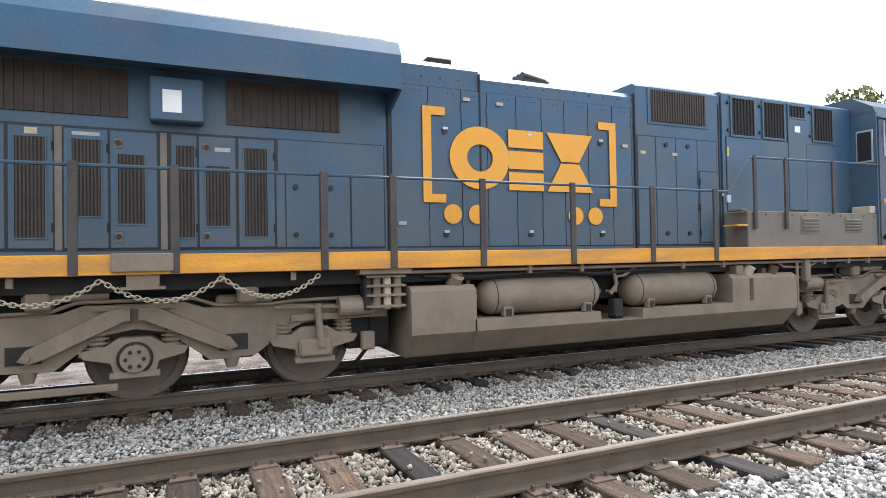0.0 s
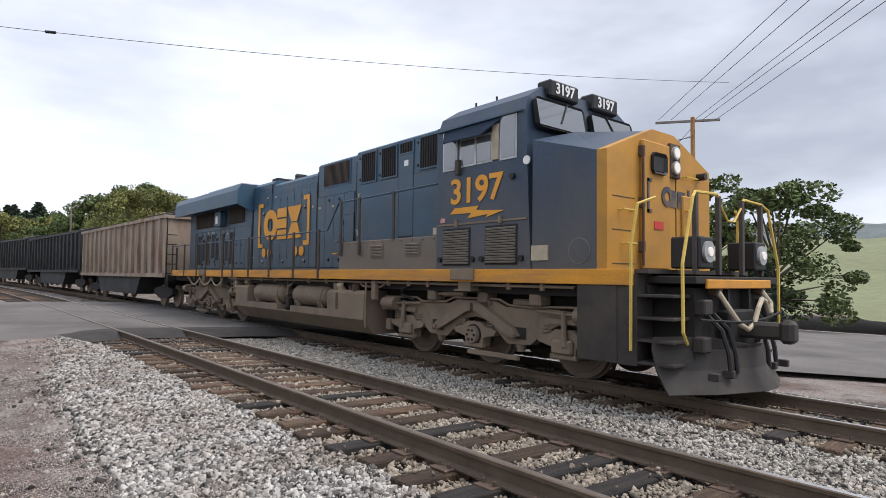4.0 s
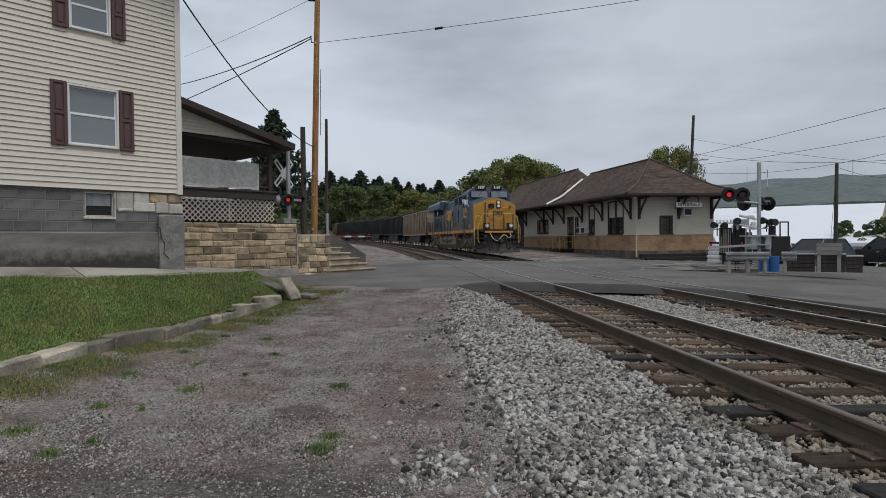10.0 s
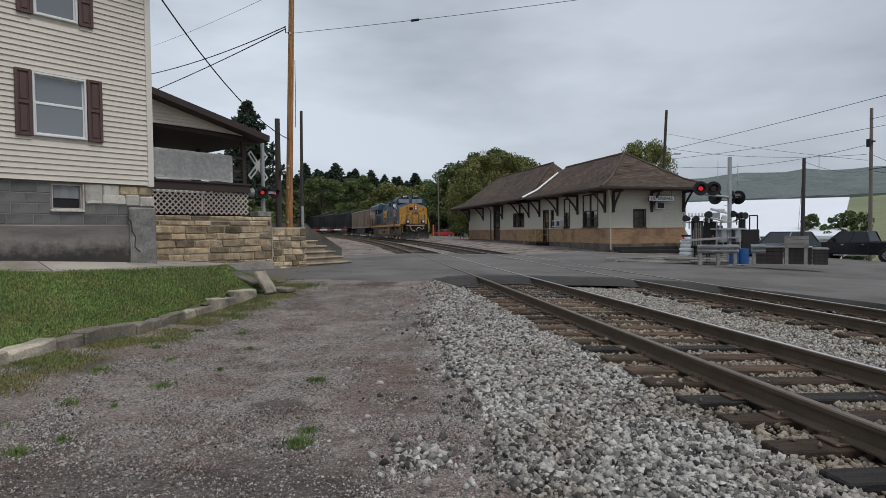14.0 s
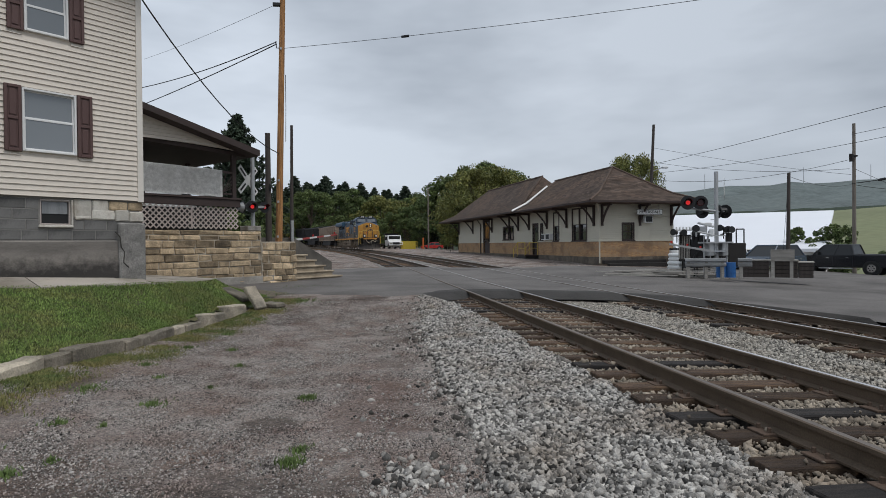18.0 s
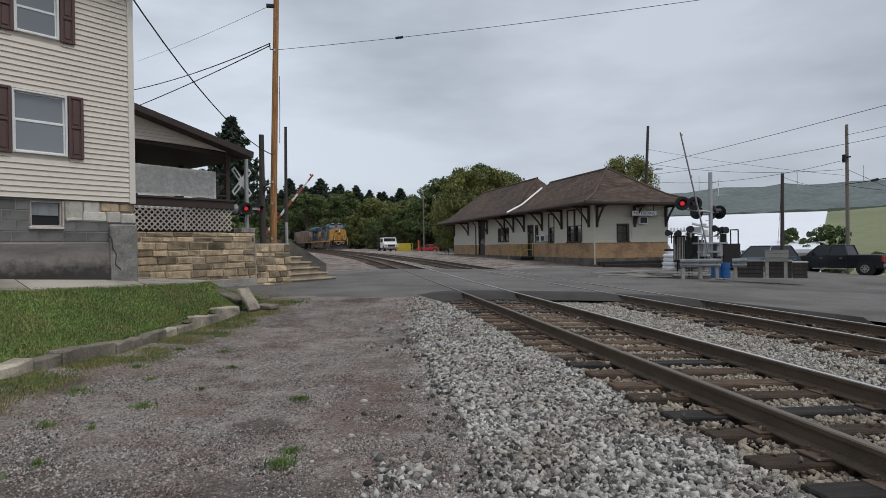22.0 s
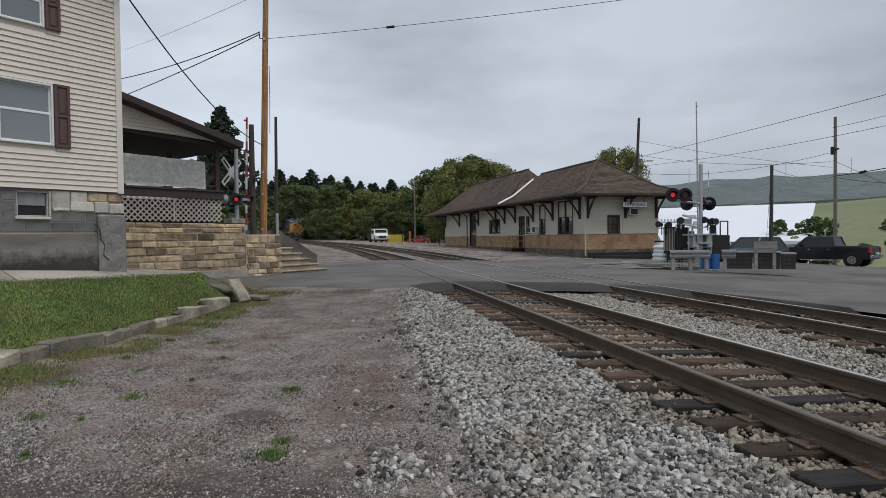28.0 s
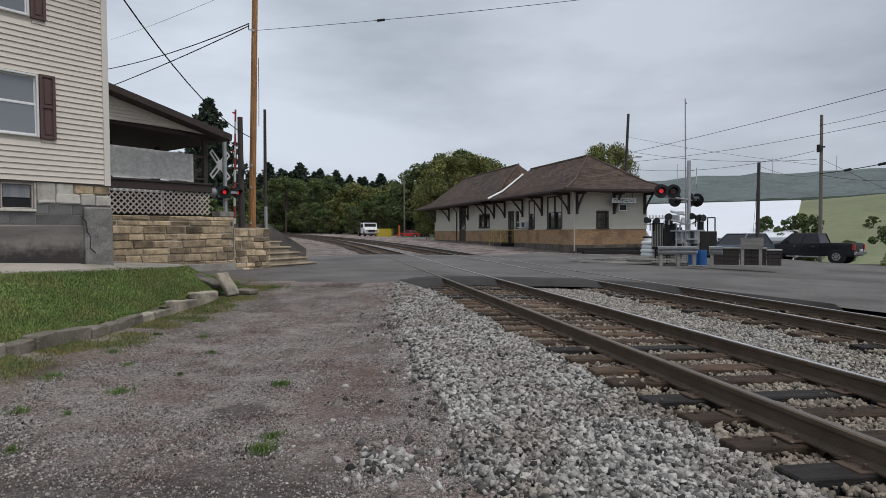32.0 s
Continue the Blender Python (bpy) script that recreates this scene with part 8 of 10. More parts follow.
M_FOOTING = mat("dark_rough_footing", (0.15, 0.125, 0.1), 0.95, scale=3, vary=0.45, bump=0.8, stain=(0.05, 0.043, 0.037), stain_scale=1.2, stain_amount=0.7)
for nm, turn, ln, holes in (("side", to_side, DL, side_holes), ("end", to_end, DW, end_holes)):
    part("wall", turn(wall_pieces(0.0, ln, BZ, TZ, holes, -0.2, 0.0)), M_DEPOT, depot)
    part("brick_base", turn(wall_pieces(0.0, ln, -0.1, BZ, [(h[0], h[1], -0.1, BZ) for h in holes if h[2] < 0], -0.2, 0.04)), M_BRICKWORK, depot)
    part("stone_footing", turn(wall_pieces(-0.03, ln, GZ, -0.1, [], -0.2, 0.1)), M_FOOTING, depot)
    part("water_table", turn(wall_pieces(0.0, ln, BZ - 0.03, BZ + 0.05, [(h[0], h[1], BZ - 0.03, BZ + 0.05) for h in holes if h[2] < 0], 0.04, 0.09)), M_DEPOT, depot)
    z = BZ + 0.05
    while z < TZ - 0.02:
        edges = [0.0]
        for h in sorted(holes):
            if h[2] - 0.08 < z + 0.06 < h[3] + 0.08:
                edges += [h[0] - 0.08, h[1] + 0.08]
        edges.append(ln)
        for a, b in zip(edges[::2], edges[1::2]):
            if b - a > 0.05:
                bm = bmesh.new()
                prism(bm, [(0.0, z), (0.028, z + 0.004), (0.006, z + 0.125), (0.0, z + 0.125)], a, b, "x")
                part("clapboard", turn(bm), M_DEPOT, depot)
        z += 0.125
part("far_wall", slab((0.2, DL - 0.2, GZ), (DW, DL, TZ)), M_DEPOT, depot)
part("back_wall", slab((DW - 0.2, 0.2, GZ), (DW, DL - 0.2, TZ)), M_DEPOT, depot)
part("corner_board", slab((-0.045, -0.045, BZ), (0.1, 0.1, TZ)), M_DEPOT, depot)
part("corner_board", slab((DW - 0.1, -0.045, BZ), (DW + 0.045, 0.1, TZ)), M_DEPOT, depot)


def depot_window(turn, h, door=False):
    x0, x1, z0, z1 = h
    w = new("door" if door else "window")
    w.parent = depot
    bm = bmesh.new()
    t = 0.09
    for lo, hi in (((x0 - t, z0), (x0, z1 + t)), ((x1, z0), (x1 + t, z1 + t)), ((x0, z1), (x1, z1 + t))):
        span(bm, (lo[0], -0.1, lo[1]), (hi[0], 0.05, hi[1]))
    part("frame", turn(bm), M_DARKWOOD, w)
    if door:
        part("leaf", turn(slab((x0, -0.12, z0), (x1, -0.07, z1))), M_DARKWOOD, w, "dark brown door leaf")
        part("pane", turn(slab((x0 + 0.2, -0.07, z0 + 1.2), (x1 - 0.2, -0.062, z1 - 0.25))), M_DARKPANE, w)
    else:
        part("sill", turn(slab((x0 - 0.12, -0.1, z0 - 0.07), (x1 + 0.12, 0.1, z0))), M_DARKWOOD, w)
        zm = (z0 + z1) / 2
        tall = z1 - z0 > 1.6
        if tall:
            zm = z0 + 1.15
            part("panel", turn(slab((x0, -0.06, zm), (x1, -0.03, z1))), M_DEPOT, w, "cream boarded upper light")
        part("pane", turn(slab((x0, -0.1, z0), (x1, -0.09, zm if tall else z1))), M_DARKPANE, w)
        bm = bmesh.new()
        top = zm if tall else z1
        for a, b in (((x0, z0), (x0 + 0.05, top)), ((x1 - 0.05, z0), (x1, top)), ((x0 + 0.05, z0), (x1 - 0.05, z0 + 0.06)), ((x0 + 0.05, top - 0.05), (x1 - 0.05, top)), ((x0 + 0.05, (z0 + top) / 2), (x1 - 0.05, (z0 + top) / 2 + 0.05))):
            span(bm, (a[0], -0.085, a[1]), (b[0], -0.045, b[1]))
        part("sash", turn(bm), M_DARKWOOD, w)
    return w


for h in side_holes:
    depot_window(to_side, h, h[2] < 0)
depot_window(to_end, end_holes[0])


def bell_roof(x0, x1, y0, y1, ze, zm, zr, inset, ya, yb, name_label):
    """Hipped roof whose foot flares out."""
    bm = bmesh.new()
    e = [bm.verts.new(p) for p in ((x0, y0, ze), (x1, y0, ze), (x1, y1, ze), (x0, y1, ze))]
    m = [bm.verts.new(p) for p in ((x0 + inset, y0 + inset, zm), (x1 - inset, y0 + inset, zm), (x1 - inset, y1 - inset, zm), (x0 + inset, y1 - inset, zm))]
    xm = (x0 + x1) / 2
    a, b = bm.verts.new((xm, ya, zr)), bm.verts.new((xm, yb, zr))
    u = [bm.verts.new(p) for p in ((x0, y0, ze - 0.12), (x1, y0, ze - 0.12), (x1, y1, ze - 0.12), (x0, y1, ze - 0.12))]
    for i in range(4):
        j = (i + 1) % 4
        bm.faces.new((e[i], e[j], m[j], m[i]))
        bm.faces.new((u[i], u[j], e[j], e[i]))
    bm.faces.new((m[0], m[1], a))
    bm.faces.new((m[1], m[2], b, a))
    bm.faces.new((m[2], m[3], b))
    bm.faces.new((m[3], m[0], a, b))
    bm.faces.new(u[::-1])
    bmesh.ops.recalc_face_normals(bm, faces=bm.faces)
    return part("roof", bm, M_ROOF, depot, name_label)


bell_roof(-1.45, 6.95, -1.45, 14.5, 3.5, 4.15, 6.2, 1.5, 3.0, 12.5, "weathered brown shingle hipped roof")
bell_roof(-1.75, 7.25, 11.6, 36.0, 3.5, 4.25, 6.9, 1.6, 15.0, 30.5, "weathered brown shingle hipped roof")
# shingle tabs on the slopes that face the road and the tracks
def tabs(q, seed):
    """Rows of tabs from the foot (q0, q1) up to the head (q3, q2); each lies on the row below."""
    q = [Vector(p) for p in q]
    r = random.Random(seed)
    slope = ((q[3] + q[2]) / 2 - (q[0] + q[1]) / 2).length
    nrm = (q[1] - q[0]).cross(q[3] - q[0]).normalized()
    if nrm.z < 0:
        nrm = -nrm
    v, f = [], []
    n = int(slope / 0.16)
    for i in range(n):
        v0, v1 = i / n, min(1.0, (i + 1.15) / n)
        a0, b0 = q[0].lerp(q[3], v0), q[1].lerp(q[2], v0)
        a1, b1 = q[0].lerp(q[3], v1), q[1].lerp(q[2], v1)
        m = max(1, int((b0 - a0).length / 0.34))
        off = r.random() / m
        cuts = [0.0] + [min(1.0, max(0.0, (k + off * m) / m)) for k in range(m)] + [1.0]
        for c, d in zip(cuts, cuts[1:]):
            if d - c < 1e-4:
                continue
            lift = nrm * (0.022 + 0.008 * r.random())
            k = len(v)
            v += [a0.lerp(b0, c) + lift, a0.lerp(b0, d) + lift, a1.lerp(b1, d) + nrm * 0.008, a1.lerp(b1, c) + nrm * 0.008]
            f.append((k, k + 1, k + 2, k + 3))
    return tagged(raw("shingle_covering", v, f, M_SHINGLE, depot), "weathered brown shingle tabs", kind="stuff")


for i, (x0, x1, y0, y1, zm, zr, ins, ya, yb) in enumerate(((-1.45, 6.95, -1.45, 14.5, 4.15, 6.2, 1.5, 3.0, 12.5), (-1.75, 7.25, 11.6, 36.0, 4.25, 6.9, 1.6, 15.0, 30.5))):
    xm = (x0 + x1) / 2
    tabs([(x0, y1, 3.5), (x0, y0, 3.5), (x0 + ins, y0 + ins, zm), (x0 + ins, y1 - ins, zm)], 10 + i)
    tabs([(x0 + ins, y1 - ins, zm), (x0 + ins, y0 + ins, zm), (xm, ya, zr), (xm, yb, zr)], 20 + i)
    tabs([(x0, y0, 3.5), (x1, y0, 3.5), (x1 - ins, y0 + ins, zm), (x0 + ins, y0 + ins, zm)], 30 + i)
    tabs([(x0 + ins, y0 + ins, zm), (x1 - ins, y0 + ins, zm), (xm, ya, zr), (xm, ya, zr)], 40 + i)
# soffit and fascia
part("fascia", slab((-1.47, -1.49, 3.4), (6.97, -1.455, 3.5)), M_DARKWOOD, depot)
part("fascia", slab((-1.49, -1.45, 3.4), (-1.455, 11.6, 3.5)), M_DARKWOOD, depot)
part("fascia", slab((-1.79, 11.6, 3.4), (-1.755, 36.0, 3.5)), M_DARKWOOD, depot)
# roof hips and pale valley flashing
for a, b in (((-1.45, -1.45, 3.53), (0.05, 0.05, 4.19)), ((0.05, 0.05, 4.19), (2.75, 3.0, 6.24)), ((6.95, -1.45, 3.53), (5.45, 0.05, 4.19)), ((5.45, 0.05, 4.19), (2.75, 3.0, 6.24)), ((2.75, 3.0, 6.24), (2.75, 12.4, 6.24)), ((0.0, 13.1, 4.3), (2.75, 15.0, 6.95)), ((2.75, 15.0, 6.95), (2.75, 30.5, 6.95))):
    part("hip_cap", bar(a, b, 0.08, n=6), M_ROOF, depot)
bm = bmesh.new()
for a, b in (((-1.6, 11.55, 3.56), (-0.1, 11.95, 4.25)), ((-0.1, 11.95, 4.25), (2.0, 12.4, 5.75))):
    cyl(bm, a, b, 0.1, n=4)
part("valley_flashing", bm, M_WHITE, depot, "white metal valley flashing")


def bracket(turn, x, reach=1.25):
    b = new("bracket")
    b.parent = depot
    tagged(b, "dark brown timber eave bracket")
    part("post", turn(slab((x - 0.07, 0.03, 1.95), (x + 0.07, 0.15, 3.36))), M_DARKWOOD, b)
    part("arm", turn(slab((x - 0.06, 0.15, 3.22), (x + 0.06, reach, 3.36))), M_DARKWOOD, b)
    bm = bmesh.new()
    pts = [(0.12 + reach * 0.72 * f, 2.15 + 1.15 * f ** 0.75) for f in (0, 0.2, 0.4, 0.6, 0.8, 1.0)]
    for (p, q), (r, s) in zip(pts, pts[1:]):
        cyl(bm, (x, p, q), (x, r, s), 0.07, n=6)
    part("brace", turn(bm), M_DARKWOOD, b)


for y in (0.6, 4.6, 8.0, 11.6, 14.0, 16.2, 21.0, 27.3, 32.8):
    bracket(to_side, y)
for x in (0.15, 2.95, 5.35):
    bracket(to_end, x)
# sign, air conditioners, boarded panel, downspout
sign = thing("station_sign", "white station name board with dark letters", "sign", DM @ Matrix.Translation((3.33, -0.62, 2.83)))
part("board", slab((-0.93, -0.025, -0.16), (0.93, 0.025, 0.16), 0.006), M_WHITE, sign)
part("border", slab((-0.95, -0.012, -0.18), (0.95, 0.03, 0.18)), M_BLACK, sign)
text("lettering", "MEYERSDALE", 0.27, pose(0, -0.031, -0.005, 90, 0, 0), M_BLACK, sign)
part("hanger", boxes(((-0.7, 0, 0.32), (0.03, 0.03, 0.36)), ((0.7, 0, 0.32), (0.03, 0.03, 0.36))), M_BLACK, sign)


def air_conditioner(m):
    a = thing("air_conditioner", "small white window air conditioner with dark grille", "air conditioner", m)
    part("casing", slab((-0.3, -0.32, 0), (0.3, 0.05, 0.48), 0.015), M_WHITE, a)
    part("grille", slab((-0.25, -0.335, 0.06), (0.25, -0.32, 0.42)), M_BLACK, a)
    return a


air_conditioner(DM @ Matrix.Translation((3.45, -0.04, 2.14)))
air_conditioner(DM @ Matrix.Translation((-0.04, 7.3, 1.1)) @ pose(0, 0, 0, 0, 0, -90))
air_conditioner(DM @ Matrix.Translation((-0.04, 8.2, 1.1)) @ pose(0, 0, 0, 0, 0, -90))
part("boarded_panel", to_end(slab((2.75, 0.03, BZ + 0.06), (3.75, 0.05, 2.12))), M_DEPOT, depot, "plain cream board over a former door")
part("downspout", pipe(bmesh.new(), [(-0.4, -0.4, 3.4), (-0.06, -0.1, 2.9), (-0.06, -0.1, -0.5)], 0.05, 8), M_DEPOT, depot)
part("downspout", pipe(bmesh.new(), [(-0.5, 24.6, 3.4), (-0.1, 24.6, 2.9), (-0.1, 24.6, -0.5)], 0.05, 8), M_DARKWOOD, depot)
# landing with yellow rails at the door
landing = thing("door_steps", "dark wooden steps with yellow pipe handrails at the depot door", "steps", DM)
part("platform", slab((-1.3, 9.5, -0.2), (-0.12, 11.2, -0.1)), M_DARKWOOD, landing)
for i in range(3):
    part("step", slab((-1.3, 11.2 + 0.3 * i, -0.38 - 0.17 * i), (-0.12, 11.55 + 0.3 * i, -0.3 - 0.17 * i)), M_DARKWOOD, landing)
part("skirt", slab((-1.25, 9.55, GZ), (-0.12, 11.2, -0.2)), M_BLACK, landing)
M_YRAIL = mat("yellow_rail_paint", (0.55, 0.4, 0.08), 0.6, vary=0.15, bump=0.05)
for x in (-1.28, -0.2):
    for a in (9.6, 11.15, 12.1):
        zb = -0.2 if a < 11.5 else -0.75
        part("rail_post", bar((x, a, zb), (x, a, zb + 1.15), 0.028, n=8), M_YRAIL, landing)
    part("handrail", pipe(bmesh.new(), [(x, 9.6, 0.92), (x, 11.15, 0.92), (x, 12.15, 0.38)], 0.028, 8), M_YRAIL, landing)
    part("mid_rail", pipe(bmesh.new(), [(x, 9.6, 0.45), (x, 11.15, 0.45), (x, 12.15, -0.1)], 0.022, 8), M_YRAIL, landing)
ramp = thing("rail_landing", "small landing with grey rails at the depot's far end", "steps", DM)
part("base", slab((-1.2, 31.6, GZ), (-0.12, 33.0, -0.2)), M_BRICKWORK, ramp)
for a in (31.7, 32.9):
    part("rail_post", bar((-1.15, a, -0.2), (-1.15, a, 0.8), 0.03, n=8), M_DARKWOOD, ramp)
part("handrail", bar((-1.15, 31.7, 0.8), (-1.15, 32.9, 0.8), 0.03, n=8), M_DARKWOOD, ramp)
# timbers along the end wall
for i, (a, b, zz) in enumerate(((0.2, 5.2, -0.62), (0.0, 4.6, -0.42))):
    tagged(part("timber_beam", slab((a, -0.9 + 0.3 * i, zz - 0.12), (b, -0.6 + 0.3 * i, zz + 0.12), 0.02), M_UNDER), "old black timber beam lying by the wall", "beam").matrix_basis = DM


# ---- signals, poles and the yard beside the road ----
def lamp_head(parent, c, face, lit, size=1.0, back=None):
    """A round crossing lamp with black target, hood and red lens; face: the way it looks."""
    h = new("signal_lamp")
    h.parent = parent
    d = Vector(face).normalized()
    h.matrix_basis = Matrix.Translation(c) @ d.to_track_quat("Y", "Z").to_matrix().to_4x4() @ Matrix.Scale(size, 4)
    part("target", bar((0, 0, 0), (0, 0.02, 0), 0.3, n=28), M_BLACK, h)
    bm = bmesh.new()
    n = 14
    for i in range(n):
        a0, a1 = math.pi * (-0.15 + 1.3 * i / n), math.pi * (-0.15 + 1.3 * (i + 1) / n)
        p = [(0.17 * math.cos(a), y, 0.17 * math.sin(a)) for a, y in ((a0, 0.02), (a1, 0.02), (a1, 0.3 if 0.2 < a1 < 2.9 else 0.12), (a0, 0.3 if 0.2 < a0 < 2.9 else 0.12))]
        bm.faces.new([bm.verts.new(q) for q in p])
    part("hood", bm, M_BLACK, h)
    part("housing", bar((0, -0.16, 0), (0, 0, 0), 0.12 if back is None else 0.17, 0.16 if back is None else 0.25, n=18), back or M_BLACK, h)
    part("lens", bar((0, 0.02, 0), (0, 0.05, 0), 0.15, 0.12, n=20), M_DARKLENS, h, "dark red lens")
    if lit:
        part("lit_cluster", bar((0, 0.05, 0), (0, 0.06, 0), 0.09, 0.08, n=18), M_REDLAMP, h, "lit red lamp cluster")
    return h


M_DARKLENS = mat("unlit_red_lens", (0.07, 0.012, 0.012), 0.15, vary=0.1, bump=0)
M_REDSTRIPE = mat("red_reflective", (0.3, 0.05, 0.045), 0.6, vary=0.15, bump=0)
M_WHITESTRIPE = mat("white_reflective", (0.6, 0.6, 0.58), 0.6, vary=0.08, bump=0, stain=(0.45, 0.44, 0.42), stain_scale=3)


def gate_arm(length, m, label, pale=False):
    """A barrier arm that lies along +x from its pivot, tapered, in red and white stripes."""
    g = thing("gate_arm", label, "barrier", m, group="crossing gate arms")
    n = max(6, int(length / 0.42))
    for i in range(n):
        a, b = length * i / n, length * (i + 1) / n
        w0 = 0.1 - 0.045 * i / n
        part("stripe", slab((a + 0.001, -0.02, -w0 / 2), (b - 0.001, 0.02, w0 / 2)), (M_REDSTRIPE if not pale else M_STEEL) if i % 2 else (M_WHITESTRIPE if not pale else M_STEEL), g)
    for f in (0.35, 0.65, 0.97):
        part("arm_lamp", bar((length * f, 0, 0.05), (length * f, 0, 0.13), 0.035, n=10), M_RED, g, "small red arm lamp")
    part("counterweight", slab((-0.55, -0.06, -0.14), (-0.1, 0.06, 0.14), 0.02), M_STEEL, g)
    return g


def crossbuck(parent, c, yaw, h=0.0):
    for s in (-1, 1):
        bm = bmesh.new()
        box(bm, (0, 0, 0), (1.22, 0.012, 0.2), 0.0)
        ob = part("crossbuck_blade", bm, M_WHITESTRIPE, parent, "white crossbuck blade")
        ob.matrix_basis = Matrix.Translation(Vector(c) + Vector((0, 0.008 * s, 0))) @ pose(0, 0, 0, 0, 0, yaw) @ pose(0, 0, 0, 0, 45 * s, 0)
        for k in (-0.36, 0.36):
            b2 = bmesh.new()
            box(b2, (0, -0.009, 0), (0.36, 0.004, 0.07))
            o2 = part("plain_bar", b2, M_BLACK, parent)
            o2.matrix_basis = ob.matrix_basis @ Matrix.Translation((k, 0, 0))


ML = Vector((-2.98, 20.8, 0.0))
sig_l = thing("crossing_signal", "aluminium crossing signal mast with crossbuck and paired red lamps", "crossing signal", Matrix.Translation(ML), group="crossing signals")
part("mast", bar((0, 0, 0.0), (0, 0, 4.42), 0.065, n=14), M_STEEL, sig_l)
crossbuck(sig_l, (-0.14, -0.09, 3.56), 58)
part("cross_arm", slab((-0.42, -0.06, 2.6), (0.42, 0.0, 2.68)), M_STEEL, sig_l)
lamp_head(sig_l, (-0.36, 0.02, 2.64), (0.95, 0.7, 0), False, 0.72, M_STEEL)
lamp_head(sig_l, (0.0, -0.2, 2.64), (0.45, -1, 0), True, 0.7)
lamp_head(sig_l, (0.36, 0.1, 2.64), (0.75, -0.8, 0), True, 0.66)
part("bell", bar((0, 0, 4.42), (0, 0, 4.52), 0.1, 0.05, n=14), M_STEEL, sig_l)
part("junction_box", slab((-0.12, 0.06, 1.3), (0.12, 0.2, 1.7), 0.02), M_STEEL, sig_l)

MR = Vector((16.14, 23.2, -0.35))
sig_r = thing("crossing_signal", "grey crossing signal mast with paired lamps, steps and crossbuck edge-on", "crossing signal", Matrix.Translation(MR), group="crossing signals")
part("mast", bar((0, 0, 0), (0, 0, 4.68), 0.085, n=14), M_STEEL, sig_r)
for i in range(9):
    s = -1 if i % 2 else 1
    part("climbing_step", bar((0.05 * s, 0, 1.6 + 0.33 * i), (0.27 * s, 0, 1.6 + 0.33 * i), 0.012, n=6), M_STEEL, sig_r)
crossbuck(sig_r, (0.55, 0.25, 4.0), 56)
part("sign_plate", slab((0.54, 0.2, 2.85), (0.56, 0.4, 3.05)), M_WHITE, sig_r)
part("cantilever_arm", pipe(bmesh.new(), [(0, 0, 2.95), (-1.7, -0.25, 3.1)], 0.05, 8), M_STEEL, sig_r)
for dx, lit in ((-1.56, True), (-0.98, False)):
    lamp_head(sig_r, (dx, -0.35, 3.3), (-0.45, -1, 0), lit)
for dx, f in ((-0.55, (0.9, 0.5, 0)), (0.25, (0.9, -0.2, 0)), (0.55, (0.8, 0.5, 0))):
    lamp_head(sig_r, (dx, 0.2, 2.95), f, False)
part("lamp_arm", bar((-0.6, 0.1, 2.95), (0.6, 0.1, 2.95), 0.04, n=8), M_STEEL, sig_r)
for x in (-0.35, 0.3):
    part("mechanism", slab((x - 0.14, -0.2, 1.0), (x + 0.14, 0.2, 1.6), 0.03), M_STEEL, sig_r)
part("platform", slab((-0.7, -0.3, 1.55), (0.6, 0.3, 1.62)), M_STEEL, sig_r)
part("brace", pipe(bmesh.new(), [(-0.6, 0, 1.6), (-0.6, 0, 0.1), (0.5, 0, 0.1), (0.5, 0, 1.6)], 0.035, 6), M_STEEL, sig_r)
for a, b in (((-1.0, 0.1, 2.1), (-0.1, 0.0, 1.9)), ((-0.9, 0.1, 1.85), (-0.9, 0.1, 2.25)), ((0.2, 0, 1.9), (0.6, 0, 2.1))):
    part("support_arm", bar(a, b, 0.04, n=8), M_STEEL, sig_r)
for c in ((-1.05, 0.0, 2.2), (0.45, 0.0, 2.15)):
    part("small_lamp", bar(c, (c[0] - 0.1, c[1] - 0.3, c[2]), 0.12, 0.15, n=14), M_BLACK, sig_r)

GATE_W = Vector((-3.06, 23.3, 1.372))
stand = thing("drive_stand", "grey steel stand with a drive box behind the poles", "stand", Matrix.Translation((GATE_W.x, GATE_W.y + 0.2, 0.0)))
part("post", bar((0, 0, 0), (0, 0, 1.2), 0.07, n=12), M_STEEL, stand)
part("drive_box", slab((-0.2, -0.1, 1.05), (0.2, 0.25, 1.6), 0.03), M_STEEL, stand)
gate_l = gate_arm(4.6, Matrix.Translation(GATE_W), "red and white striped crossing gate arm")
gate_r = gate_arm(6.1, Matrix.Translation(MR + Vector((-0.3, -0.25, 1.2))), "weathered grey crossing gate arm seen from its back", True)

cabin = thing("signal_cabinet", "dark grey signal equipment cabinets with masts behind", "cabinet", pose(18.0, 25.2, -0.35))
part("cabinet", slab((-0.5, -0.4, 0.5), (0.75, 0.5, 1.55), 0.03), M_UNDER, cabin)
part("cabinet", slab((-1.7, 0.2, 0.2), (-0.7, 1.0, 1.75), 0.03), M_BLACK, cabin)
for a, b in (((0.3, -0.3, 1.55), (0.3, -0.3, 2.2)), ((0.7, -0.3, 1.55), (0.7, -0.3, 2.2)), ((0.3, -0.3, 2.2), (0.7, -0.3, 2.2))):
    part("rail", bar(a, b, 0.03, n=6), M_BLACK, cabin)
for x in (-2.2, -1.9, -1.6, -1.3):
    part("insulator", bar((x, 0.8, 1.95), (x, 0.8, 2.08), 0.05, n=8), M_WHITE, cabin)
part("insulator_rail", slab((-2.4, 0.75, 1.88), (-1.1, 0.85, 1.94)), M_STEEL, cabin)

